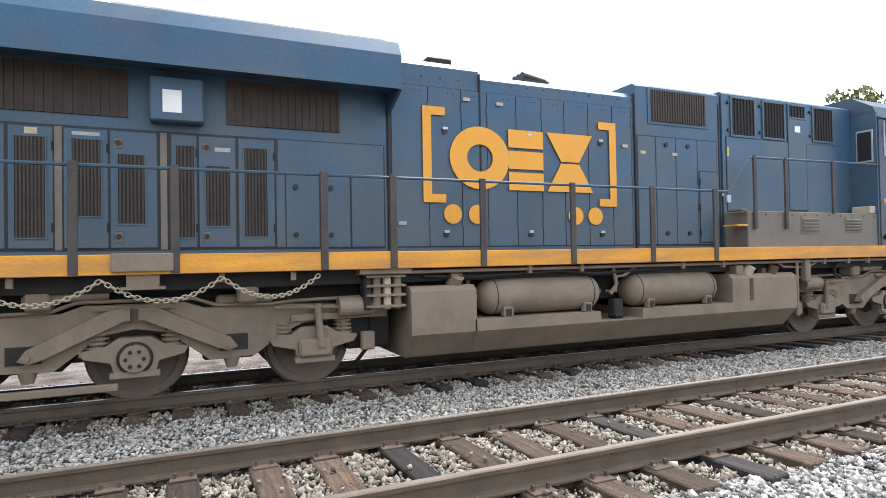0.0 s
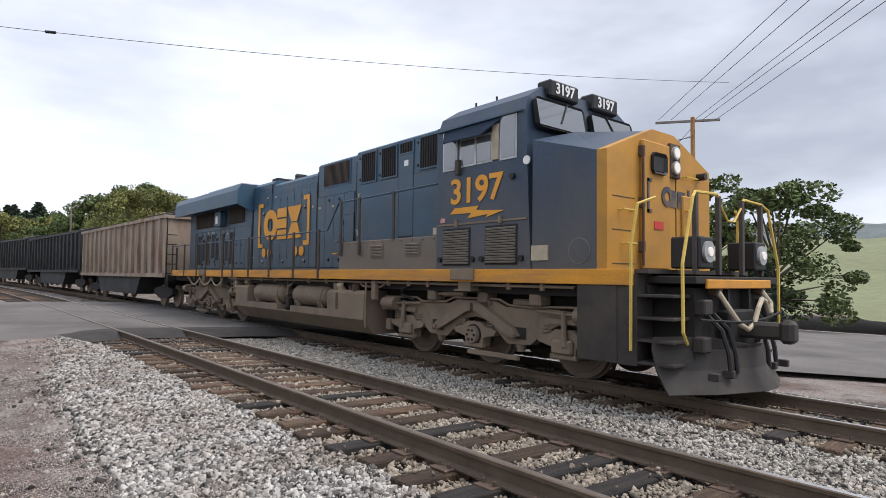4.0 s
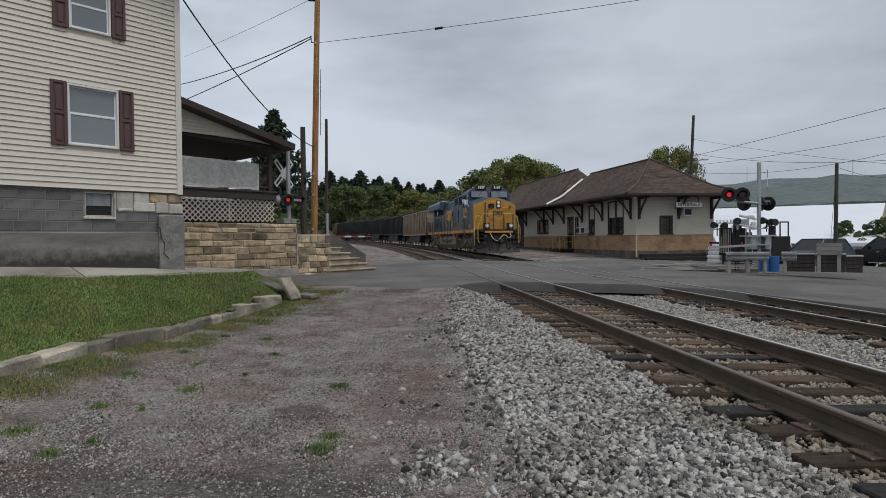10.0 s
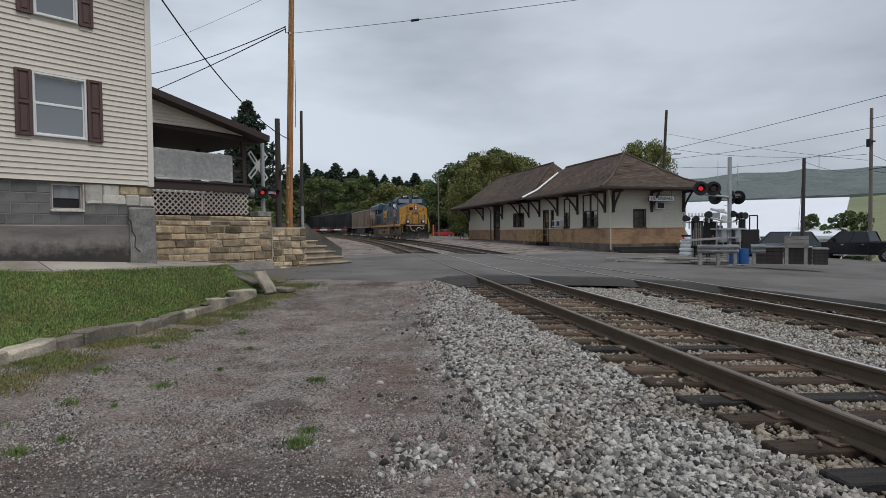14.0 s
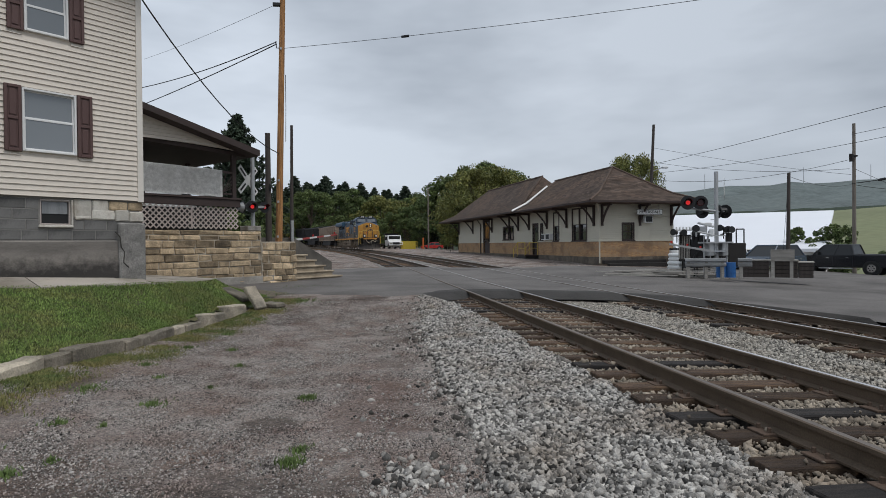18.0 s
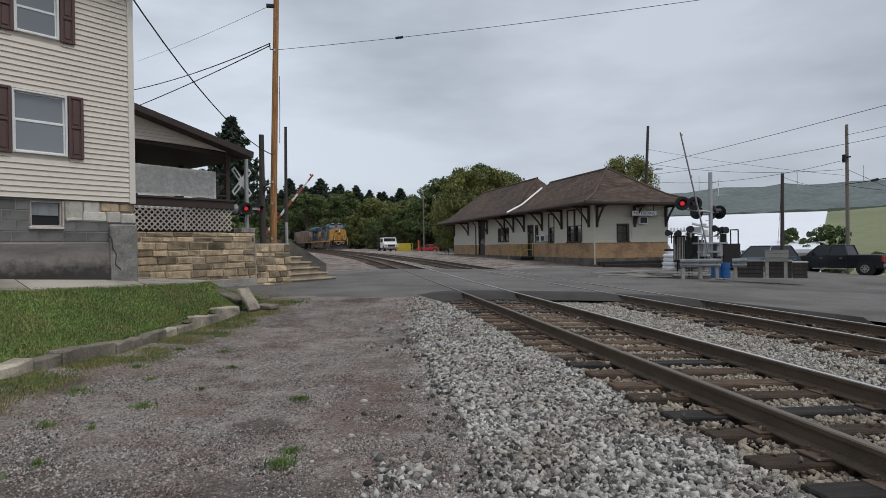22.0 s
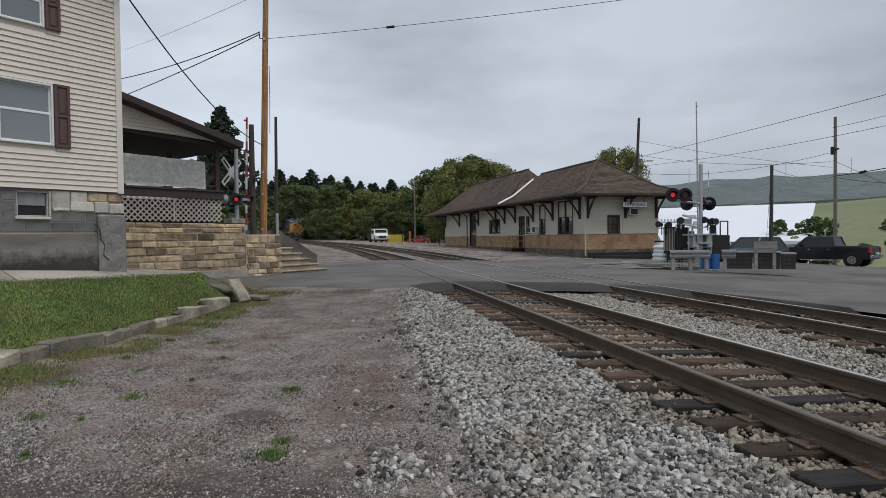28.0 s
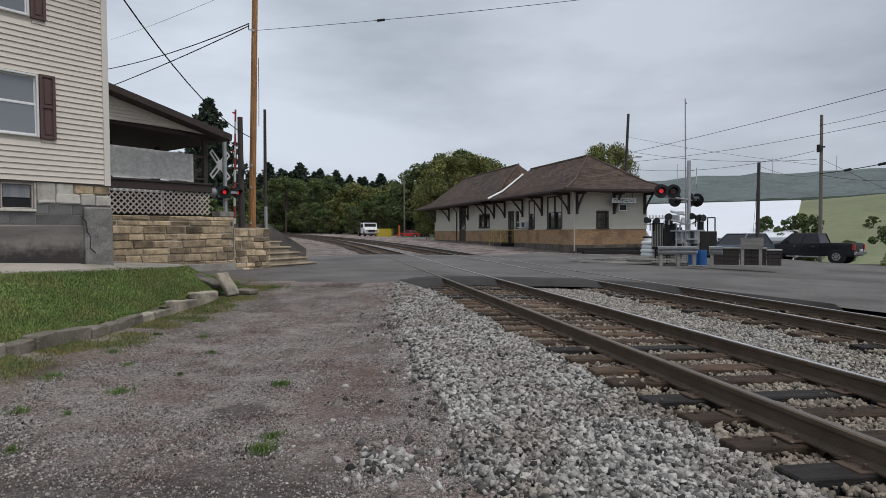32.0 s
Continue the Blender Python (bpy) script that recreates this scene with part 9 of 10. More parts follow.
# relay gear round the mast, turned to the crossing road
gear = thing("signal_gear", "black lamp backs and grey relay boxes round the signal mast", "signal gear", Matrix.Translation(MR) @ pose(0, 0, 0, 0, 0, -34.6))
for x, z, w, h, m in ((-0.55, 2.0, 0.36, 0.3, M_STEEL), (-0.32, 2.3, 0.3, 0.16, M_WHITE), (-0.2, 1.85, 0.2, 0.34, M_WHITE)):
    part("mechanism_box", slab((x - w / 2, -0.15, z), (x + w / 2, 0.15, z + h), 0.03), m, gear)
part("mechanism_arm", bar((-0.75, -0.1, 2.46), (-0.1, 0.0, 2.28), 0.05, n=8), M_WHITE, gear)
part("mechanism_arm", bar((-0.4, -0.1, 1.5), (-0.28, -0.1, 2.1), 0.04, n=8), M_STEEL, gear)
for x, z, q in ((-1.62, 2.05, -0.3), (-1.45, 2.02, 0.3), (-0.74, 2.0, -0.25), (-0.92, 1.98, 0.3), (0.28, 2.2, -0.3), (0.46, 2.12, 0.3)):
    part("lamp_back", bar((x, 0.1, z), (x + q * 0.5, -0.12, z + 0.02), 0.08, 0.15, n=14), M_BLACK, gear)
    part("lamp_stem", bar((x, 0.1, z - 0.45), (x, 0.1, z), 0.025, n=6), M_UNDER, gear)
for x0, x1, z0, z1 in ((-1.02, -0.48, 1.0, 1.92), (-0.44, -0.3, 0.9, 1.6), (0.36, 0.62, 1.5, 2.0)):
    part("relay_box", slab((x0, 0.1, z0), (x1, 0.55, z1), 0.02), M_BLACK, gear)
part("slatted_cabinet", slab((-1.56, 0.2, 0.75), (-1.06, 0.7, 1.95), 0.02), M_UNDER, gear, "dark slatted cabinet")
for k in range(7):
    part("slat", slab((-1.54 + 0.07 * k, 0.17, 0.85), (-1.5 + 0.07 * k, 0.2, 1.88)), M_PALEWOOD, gear)
part("insulator_beam", slab((-1.72, 0.45, 2.12), (-0.92, 0.52, 2.18)), M_WHITE, gear)
for k in range(6):
    part("insulator", bar((-1.66 + 0.14 * k, 0.48, 2.18), (-1.66 + 0.14 * k, 0.48, 2.31), 0.045, 0.03, n=8), M_WHITE, gear)
for x in (-0.5, -0.05, 0.35):
    part("guard_post", bar((x, -0.32, 1.2), (x, -0.32, 1.9), 0.02, n=6), M_STEEL, gear)
for z in (1.58, 1.88):
    part("guard_bar", bar((-0.5, -0.32, z), (0.35, -0.32, z), 0.022, n=6), M_STEEL, gear)
part("walkway_plate", slab((-0.55, -0.35, 1.18), (0.4, 0.1, 1.24)), M_STEEL, gear)
part("cable_duct", pipe(bmesh.new(), [(-0.9, 0.1, 0.0), (-0.9, 0.1, 1.0), (-0.6, 0.1, 1.3), (-0.1, 0.05, 1.35)], 0.04, 6), M_BLACK, gear)
for x in (-1.4, -1.2, -0.8, 0.5):
    part("gear_leg", bar((x, 0.35, -0.1), (x, 0.35, 1.1), 0.035, n=6), M_UNDER, gear)

# guard rails
def guard_rail(m, ln, posts):
    g = thing("guard_rail", "galvanised steel W-beam guard rail on short posts", "guard rail", m, group="guard rails")
    prof = [(-0.02, 0.38), (0.05, 0.42), (0.06, 0.48), (-0.01, 0.53), (-0.01, 0.57), (0.06, 0.62), (0.05, 0.69), (-0.02, 0.73)]
    bm = bmesh.new()
    a = [bm.verts.new((0, -y, z)) for y, z in prof]
    b = [bm.verts.new((ln, -y, z)) for y, z in prof]
    for i in range(len(prof) - 1):
        bm.faces.new((a[i], b[i], b[i + 1], a[i + 1]))
    bmesh.ops.solidify(bm, geom=bm.faces[:], thickness=0.006)
    part("beam", bm, M_STEEL, g)
    for p in posts:
        part("post", slab((p - 0.06, 0.0, -0.1), (p + 0.06, 0.14, 0.72), 0.008), M_PALEWOOD, g)
    return g


guard_rail(pose(13.75, 21.75, -0.12, 0, 0, -13), 1.62, (0.15, 0.85, 1.5))
guard_rail(pose(15.65, 21.1, -0.12, 0, 0, -30), 0.52, (0.12,))
for x, y in ((15.45, 21.85), (15.75, 21.7)):
    b = thing("blue_barrel", "blue plastic barrel by the crates", "barrel", pose(x, y, -0.2), group="blue barrels")
    bm = bar((0, 0, 0), (0, 0, 0.62), 0.2, n=18)
    for z in (0.2, 0.42):
        cyl(bm, (0, 0, z - 0.02), (0, 0, z + 0.02), 0.215, n=18)
    part("drum", bm, M_BLUEBIN, b)
crate_m = pose(16.35, 21.75, -0.2, 0, 0, -37)
for i, (a, w, h) in enumerate(((0.0, 0.95, 0.66), (1.0, 0.95, 0.66), (1.98, 0.5, 0.6))):
    c = thing("wooden_crate", "dark plank crate with a board lid", "crate", crate_m @ Matrix.Translation((a, 0, 0)), group="crates by the road")
    for k in range(4):
        part("plank", slab((0, -0.02, 0.01 + k * h / 4), (w, 0.02, (k + 1) * h / 4 - 0.01)), M_POLEDARK, c)
    part("box", slab((0.02, 0.02, 0), (w - 0.02, 0.7, h - 0.01)), M_UNDER, c)
    part("lid", slab((-0.03, -0.05, h), (w + 0.03, 0.75, h + 0.05)), M_PALEWOOD, c)
stand = thing("wooden_stand", "weathered grey plank stand with two legs", "stand", pose(16.8, 20.7, -0.2, 0, 0, -38))
for k in range(3):
    part("plank", slab((0, -0.02, 0.7 + 0.15 * k), (0.82, 0.03, 0.84 + 0.15 * k)), M_PALEWOOD, stand)
for x in (0.08, 0.72):
    part("leg", slab((x - 0.06, 0.03, 0), (x + 0.06, 0.13, 0.95)), M_PALEWOOD, stand)
# stacked boards and wrapped pallet
rr = random.Random(31)
pile = thing("lumber_pile", "low pile of weathered grey boards", "lumber", pose(15.4, 24.6, -0.4, 0, 0, -20))
for i in range(44):
    m = pose(rr.uniform(-2.6, 1.0), rr.uniform(-1.4, 1.6), 0.06 + 0.05 * (i // 6), 0, rr.uniform(-2, 2), rr.uniform(-14, 14))
    bm = bmesh.new()
    box(bm, (0, 0, 0), (rr.uniform(1.4, 2.8), 0.18, 0.04))
    part("board", bm, M_PALEWOOD, pile).matrix_basis = m
wrap = thing("wrapped_pallet", "bags wrapped in white plastic on a pallet", "pallet", pose(16.9, 26.9, -0.4))
for k in range(5):
    bm = bmesh.new()
    box(bm, (0.03 * (k % 2), 0, 0.22 + 0.2 * k), (1.5 - 0.05 * k, 1.1, 0.2), 0.07)
    part("bag_layer", bm, M_WHITE, wrap)
part("pallet", slab((-0.75, -0.55, 0), (0.75, 0.55, 0.12)), M_PALEWOOD, wrap)
barrel = thing("black_drum", "black drum with white bands by the depot corner", "barrel", DM @ Matrix.Translation((4.9, -1.0, -0.72)))
part("drum", bar((0, 0, 0), (0, 0, 1.15), 0.3, n=18), M_BLACK, barrel)
for z in (0.55, 0.85):
    part("band", bar((0, 0, z), (0, 0, z + 0.18), 0.305, n=18), M_WHITE, barrel)


M_CARGLASS = mat("tinted_car_glass", (0.012, 0.013, 0.014), 0.12, vary=0.05, bump=0, spec=0.5)


# vehicles
def wheel(parent, x, y, r, w=0.26):
    h = new("wheel")
    h.parent = parent
    h.location = (x, y, r)
    part("tyre", bar((-w / 2, 0, 0), (w / 2, 0, 0), r, n=28), M_TYRE, h)
    part("rim", bar((-w / 2 - 0.012, 0, 0), (w / 2 + 0.012, 0, 0), r * 0.62, n=20), M_CHROME, h)
    bm = bmesh.new()
    for k in range(6):
        a = k * math.pi / 3
        box(bm, (0, r * 0.36 * math.cos(a), r * 0.36 * math.sin(a)), (w + 0.03, 0.07, 0.07))
    part("spoke", bm, M_UNDER, h)


def vehicle(name, label, category, m, paint, outline, glass, half, wheels, r):
    """A body pushed across from a side outline of (y, z), with a narrower greenhouse."""
    v = thing(name, label, category, m)
    bm = bmesh.new()
    prism(bm, outline, -half, half, "x")
    bmesh.ops.bevel(bm, geom=bm.edges[:], offset=0.06, segments=3, affect="EDGES")
    part("body", bm, paint, v, smooth=False)
    bm = bmesh.new()
    lo, hi = glass
    n = len(lo)
    va = [bm.verts.new((sx * (half - 0.05), y, z)) for sx in (-1, 1) for y, z in lo]
    vb = [bm.verts.new((sx * (half - 0.27), y, z)) for sx in (-1, 1) for y, z in hi]
    a0, a1, b0, b1 = va[0], va[1], va[2], va[3]
    c0, c1, d0, d1 = vb[0], vb[1], vb[2], vb[3]
    for f in ((a0, a1, c1, c0), (b1, b0, d0, d1), (a0, c0, d0, b0), (a1, b1, d1, c1)):
        bm.faces.new(f)
    bmesh.ops.recalc_face_normals(bm, faces=bm.faces)
    part("window_band", bm, M_CARGLASS, v, "dark tinted windows")
    (y0, z0), (y1, z1) = hi
    part("roof", slab((-half + 0.27, min(y0, y1) - 0.02, z0 - 0.02), (half - 0.27, max(y0, y1) + 0.02, z0 + 0.05), 0.02), paint, v)
    (q0, s0), (q1, s1) = lo
    for f in (0.0, 0.48, 1.0):
        for sx in (-1, 1):
            a = (sx * (half - 0.05), q0 + (q1 - q0) * f, s0)
            b = (sx * (half - 0.27), y0 + (y1 - y0) * f, z0)
            part("pillar", bar(a, b, 0.045, n=6), paint, v)
    for y in wheels:
        for sx in (-1, 1):
            part("wheel_arch", bar((sx * (half - 0.3), y, r), (sx * (half + 0.012), y, r), r * 1.2, n=26), M_BLACK, v)
            wheel(v, sx * (half - 0.1), y, r)
    zs = min(s0, s1) - 0.02
    zb = min(z for _, z in outline)
    for f in (0.02, 0.5, 0.98):
        for sx in (-1, 1):
            yy = q0 + (q1 - q0) * f
            part("door_seam", slab((sx * half - 0.004, yy - 0.008, zb + 0.1), (sx * half + 0.004, yy + 0.008, zs - 0.03)), M_BLACK, v)
    for f in (0.12, 0.6):
        for sx in (-1, 1):
            yy = q0 + (q1 - q0) * f
            part("door_handle", slab((sx * half - 0.01, yy, zs - 0.16), (sx * half + 0.02, yy + 0.16, zs - 0.12), 0.006), M_CHROME, v)
    yf = max(y for y, _ in outline)
    for sx in (-1, 1):
        part("head_lamp", slab((sx * (half - 0.4), yf - 0.06, zs - 0.4), (sx * (half - 0.06), yf + 0.012, zs - 0.22), 0.01), M_CHROME, v)
    part("grille", slab((-half * 0.5, yf - 0.06, zs - 0.42), (half * 0.5, yf + 0.01, zs - 0.2), 0.01), M_BLACK, v)
    return v


pickup = vehicle("pickup_truck", "black crew-cab pickup truck parked on asphalt", "truck", pose(33.4, 34.9, land(33.4, 34.9) + 0.02, 0, 0, 27), M_CARBLACK,
                 [(-2.95, 0.45), (2.9, 0.42), (2.95, 1.0), (2.75, 1.18), (1.55, 1.27), (-0.95, 1.3), (-2.95, 1.3)], [[(-0.95, 1.28), (1.5, 1.25)], [(-0.75, 1.92), (0.85, 1.92)]], 1.0, (-1.95, 1.85), 0.42)
part("bed_opening", slab((-0.85, -2.85, 1.305), (0.85, -1.05, 1.315)), M_BLACK, pickup)
part("rear_bumper", slab((-0.98, -3.1, 0.55), (0.98, -2.93, 0.75), 0.02), M_CHROME, pickup)
for sx in (-1, 1):
    part("tail_lamp", slab((sx * 0.86, -2.99, 0.88), (sx * 1.005, -2.85, 1.22), 0.01), M_RED, pickup)
    part("mirror", slab((sx * 1.0, 1.1, 1.3), (sx * 1.24, 1.22, 1.58), 0.03), M_CARBLACK, pickup)
    part("running_board", slab((sx * 0.95, -0.9, 0.36), (sx * 1.12, 1.1, 0.42)), M_STEEL, pickup)
part("number_plate", slab((-0.16, -3.11, 0.78), (0.16, -3.0, 0.93)), M_WHITE, pickup)
suv = vehicle("parked_car", "dark blue-grey sport utility car parked in the lot", "car", pose(25.6, 32.0, -0.7, 0, 0, 110), M_CARBLUE,
              [(-2.3, 0.4), (2.3, 0.38), (2.35, 0.85), (1.2, 1.05), (-2.25, 1.1), (-2.35, 0.7)], [[(-2.1, 1.06), (1.15, 1.02)], [(-1.7, 1.68), (0.3, 1.68)]], 0.93, (-1.4, 1.45), 0.36)
car3 = vehicle("parked_car", "white saloon car parked beside the others", "car", pose(24.3, 33.6, -0.7, 0, 0, 115), M_WHITE,
               [(-2.2, 0.4), (2.2, 0.38), (2.25, 0.8), (1.1, 0.95), (-1.5, 0.98), (-2.2, 0.9)], [[(-1.6, 0.96), (1.05, 0.93)], [(-0.9, 1.42), (0.3, 1.42)]], 0.88, (-1.35, 1.4), 0.33)
pick2 = vehicle("pickup_truck", "silver-white pickup truck parked by a house", "truck", pose(41.5, 24.5, -1.6, 0, 0, 60), M_WHITE,
                [(-2.8, 0.45), (2.8, 0.42), (2.85, 1.0), (1.5, 1.2), (-0.95, 1.25), (-2.8, 1.25)], [[(-0.95, 1.23), (1.5, 1.2)], [(-0.75, 1.82), (0.85, 1.82)]], 0.97, (-1.85, 1.75), 0.4)
# white service truck, yellow crate and red car beyond the depot
TZ0 = 0.55
work = thing("service_truck", "white crew-cab service truck with a dark flat bed", "truck", pose(7.6, 98.6, TZ0, 0, 0, 8))
bm = bmesh.new()
prism(bm, [(-2.4, 0.55), (-2.4, 1.15), (-1.3, 1.35), (-0.95, 2.25), (1.2, 2.3), (1.2, 0.55)], -1.12, 1.12, "x")
part("cab", bm, M_WHITE, work)
part("windshield", boxes(((0, -1.17, 1.78), (1.9, 0.06, 0.72))), M_DARKPANE, work).rotation_euler = (0, 0, 0)
part("grille", slab((-0.6, -2.43, 0.75), (0.6, -2.39, 1.1)), M_BLACK, work)
part("bumper", slab((-1.15, -2.55, 0.45), (1.15, -2.4, 0.68)), M_CHROME, work)
for sx in (-1, 1):
    part("head_lamp", slab((sx * 0.7, -2.43, 0.8), (sx * 1.02, -2.39, 1.05)), M_CHROME, work)
    part("mirror", slab((sx * 1.2, -1.2, 1.5), (sx * 1.42, -1.1, 1.95)), M_BLACK, work)
    part("side_window", slab((sx * 1.11, -0.75, 1.5), (sx * 1.13, 1.0, 2.05)), M_DARKPANE, work)
part("bed", slab((-1.2, 1.3, 0.7), (1.2, 4.6, 0.95)), M_BLACK, work)
part("headboard", slab((-1.15, 1.3, 0.95), (1.15, 1.4, 2.6)), M_BLACK, work)
part("rack", slab((-1.15, 1.3, 2.4), (1.15, 2.4, 2.6)), M_BLACK, work)
for y in (-1.5, 2.9):
    for sx in (-1, 1):
        wheel(work, sx * 0.98, y, 0.48, 0.3)
ycrate = thing("yellow_cage", "yellow steel mesh storage cage", "cage", pose(10.0, 96.2, 0.4, 0, 0, 6))
M_YCAGE = mat("yellow_cage_paint", (0.52, 0.4, 0.05), 0.6, vary=0.2, bump=0.05)
for x in steps(-1.25, 1.25, 0.28):
    part("upright", slab((x - 0.04, -0.65, 0), (x + 0.04, -0.6, 1.4)), M_YCAGE, ycrate)
part("back_panel", slab((-1.25, 0.6, 0), (1.25, 0.65, 1.4)), M_YCAGE, ycrate)
for z in (0.02, 0.7, 1.38):
    part("rail", slab((-1.3, -0.68, z - 0.04), (1.3, -0.6, z + 0.04)), M_YCAGE, ycrate)
redcar = vehicle("parked_car", "small red car parked near the woods", "car", pose(15.0, 104.0, 0.2, 0, 0, 80), M_RED,
                 [(-2.0, 0.35), (2.0, 0.35), (2.05, 0.75), (1.0, 0.9), (-1.9, 0.9)], [[(-1.7, 0.88), (0.9, 0.86)], [(-1.1, 1.35), (0.2, 1.35)]], 0.85, (-1.25, 1.3), 0.32)
cone = thing("orange_post", "orange marker post by the red car", "post", pose(13.0, 101.0, 0.2))
part("shaft", bar((0, 0, 0), (0, 0, 2.2), 0.14, n=10), mat("orange_paint", (0.6, 0.15, 0.04), 0.6), cone)


# utility poles and wires
def pole(x, y, z0, top, r, material, label, lean=(0, 0)):
    p = thing("utility_pole", label, "utility pole", pose(x, y, z0), group="utility poles")
    part("shaft", bar((0, 0, -0.5), (lean[0], lean[1], top - z0), r, r * 0.72, n=14), material, p, smooth=False)
    return p


p1 = pole(-2.36, 22.45, 0.3, 10.85, 0.135, M_POLE, "fresh orange-brown wooden utility pole by the steps", (0.3, 0))
part("bracket", pipe(bmesh.new(), [(0.22, 0, 8.4), (0.06, -0.1, 8.36), (0.03, -0.1, 8.6)], 0.022, 6), M_BLACK, p1)
part("clamp", slab((-0.06, -0.12, 9.95), (0.2, 0.05, 10.05)), M_BLACK, p1)
part("service_loop", pipe(bmesh.new(), [(0.36, 0, 7.4), (0.36, 0, 6.2), (0.34, 0, 4.9)], 0.012, 5), M_WIRE, p1)
for z in (1.3, 2.6, 3.4, 8.3):
    part("tag", slab((-0.05 + 0.028 * z, -0.15, z), (0.02 + 0.028 * z, -0.125, z + 0.08)), M_STEEL, p1)
p2 = pole(-2.62, 22.0, 0.3, 5.42, 0.125, M_POLEDARK, "short cut-off dark pole beside the tall pole")
part("bolt_plate", slab((0.06, -0.14, 3.0), (0.12, -0.08, 3.25)), M_BLACK, p2)
p3 = pole(-2.0, 24.0, 0.3, 6.12, 0.075, M_POLEDARK, "thin dark pole with conduit", (0.06, 0))
part("conduit", bar((0.05, -0.1, 0), (0.05, -0.1, 2.0), 0.06, n=8), M_STEEL, p3)
p4 = pole(21.56, 25.58, -0.6, 4.62, 0.105, M_POLEDARK, "leaning dark brown pole stub", (0.08, 0))
p5 = pole(28.6, 52.4, 0.0, 12.47, 0.17, M_POLEDARK, "dark leaning pole behind the depot", (0.55, -0.2))
part("street_light", pipe(bmesh.new(), [(0.35, -0.1, 8.0), (1.2, -0.6, 8.35)], 0.05, 6), M_STEEL, p5)
part("light_head", slab((1.1, -0.8, 8.25), (1.7, -0.5, 8.42), 0.04), M_STEEL, p5)
p6 = pole(36.28, 37.0, -1.6, 9.66, 0.14, M_POLEGREY, "weathered grey utility pole")
part("transformer", bar((-0.4, -0.18, 8.5), (-0.4, -0.18, 9.05), 0.13, n=14), M_UNDER, p6)
part("bracket", slab((-0.3, -0.25, 8.85), (0.1, -0.1, 8.95)), M_BLACK, p6)
p7 = pole(33.97, 16.56, -1.4, 11.1, 0.17, M_POLE, "orange-brown utility pole with a crossarm")
part("cross_arm", slab((-2.1, -0.06, 12.2), (1.5, 0.06, 12.33)), M_POLEGREY, p7).rotation_euler = (0, 0, radians(-55))
part("lamp_arm", pipe(bmesh.new(), [(0, 0, 8.6), (-0.5, 0.75, 9.0), (-0.65, 1.0, 8.95)], 0.04, 6), M_STEEL, p7)
p8 = pole(35.35, 18.2, -1.5, 6.2, 0.2, M_POLEGREY, "grey cut-off pole beside the road")
p9 = pole(13.6, 98.6, 0.0, 10.98, 0.13, M_POLEGREY, "thin lamp pole before the woods")
part("lamp_arm", pipe(bmesh.new(), [(0, 0, 10.6), (0.5, -0.3, 11.0), (0.9, -0.5, 10.9)], 0.05, 6), M_STEEL, p9)
p10 = pole(52.9, 39.2, -3.5, 7.0, 0.15, M_POLEDARK, "dark utility pole with a crossarm down the road")
part("cross_arm", slab((-1.3, -0.06, 10.0), (1.3, 0.06, 10.12)), M_POLEDARK, p10).rotation_euler = (0, 0, radians(-50))

p11 = pole(72.9, 60.6, -5.0, 3.8, 0.15, M_POLEDARK, "dark utility pole with a crossarm far down the road")
part("cross_arm", slab((-1.1, -0.06, 8.3), (1.1, 0.06, 8.42)), M_POLEDARK, p11).rotation_euler = (0, 0, radians(-50))


def wire(a, b, sag=0.3, r=0.012, label="thin black overhead wire"):
    a, b = Vector(a), Vector(b)
    pts = []
    for i in range(15):
        f = i / 14
        p = a.lerp(b, f)
        p.z -= 4 * sag * f * (1 - f)
        pts.append(p)
    return tagged(part("overhead_wire", pipe(bmesh.new(), pts, r, 5), M_WIRE), label, "wire", group="overhead wires")


wire((-2.1, 22.44, 8.68), (24.78, 10.3, 9.6), 0.35, 0.009)
WIRE_F = (2.32 + 2.1) / 26.88
WIRE_Z = 8.68 + 0.92 * WIRE_F - 1.4 * WIRE_F * (1 - WIRE_F)
blob = tagged(part("cable_splice", bar((2.2, 20.498, WIRE_Z - 0.003), (2.45, 20.385, WIRE_Z + 0.003), 0.045, n=10), M_BLACK), "black splice case on the wire", "splice")
wire((-2.26, 22.35, 4.74), (-4.04, 9.84, 7.02), 0.69, 0.016, "thick black service cable to the house")
wire((-4.04, 9.84, 7.02), (-5.1, 2.0, 9.6), 0.1, 0.016, "thick black service cable over the house corner")
wire((-2.3, 22.38, 8.9), (-12.1, 32.9, 9.35), 0.3, 0.02)
wire((-2.3, 22.38, 8.82), (-12.0, 32.9, 8.1), 0.12, 0.02)
wire((-2.2, 22.4, 10.35), (-13.3, 42.5, 14.06), 0.1, 0.008)
wire((-2.2, 22.43, 11.0), (-3.6, 6.0, 13.0), 0.2, 0.008)
wire((28.9, 52.3, 8.66), (33.97, 16.56, 9.91), 0.2, 0.018)
wire((28.9, 52.3, 7.83), (33.97, 16.56, 8.2), 0.66, 0.015)
wire((28.9, 52.3, 8.96), (36.1, 37.2, 6.43), 0.5, 0.015)
wire((28.95, 52.24, 7.22), (36.05, 37.28, 7.07), 0.7, 0.015)
wire((28.95, 52.24, 10.3), (36.18, 37.14, 6.0), 0.2, 0.012)
wire((21.62, 25.58, 4.45), (36.18, 37.14, 5.3), 0.3, 0.01)
wire((21.62, 25.58, 4.4), (24.0, 29.0, -0.3), 0.0, 0.008)
wire((36.2, 37.1, 5.35), (33.97, 16.56, 7.4), 0.6, 0.03)
wire((36.2, 37.1, 6.5), (44.0, 28.0, -1.0), 0.0, 0.015)
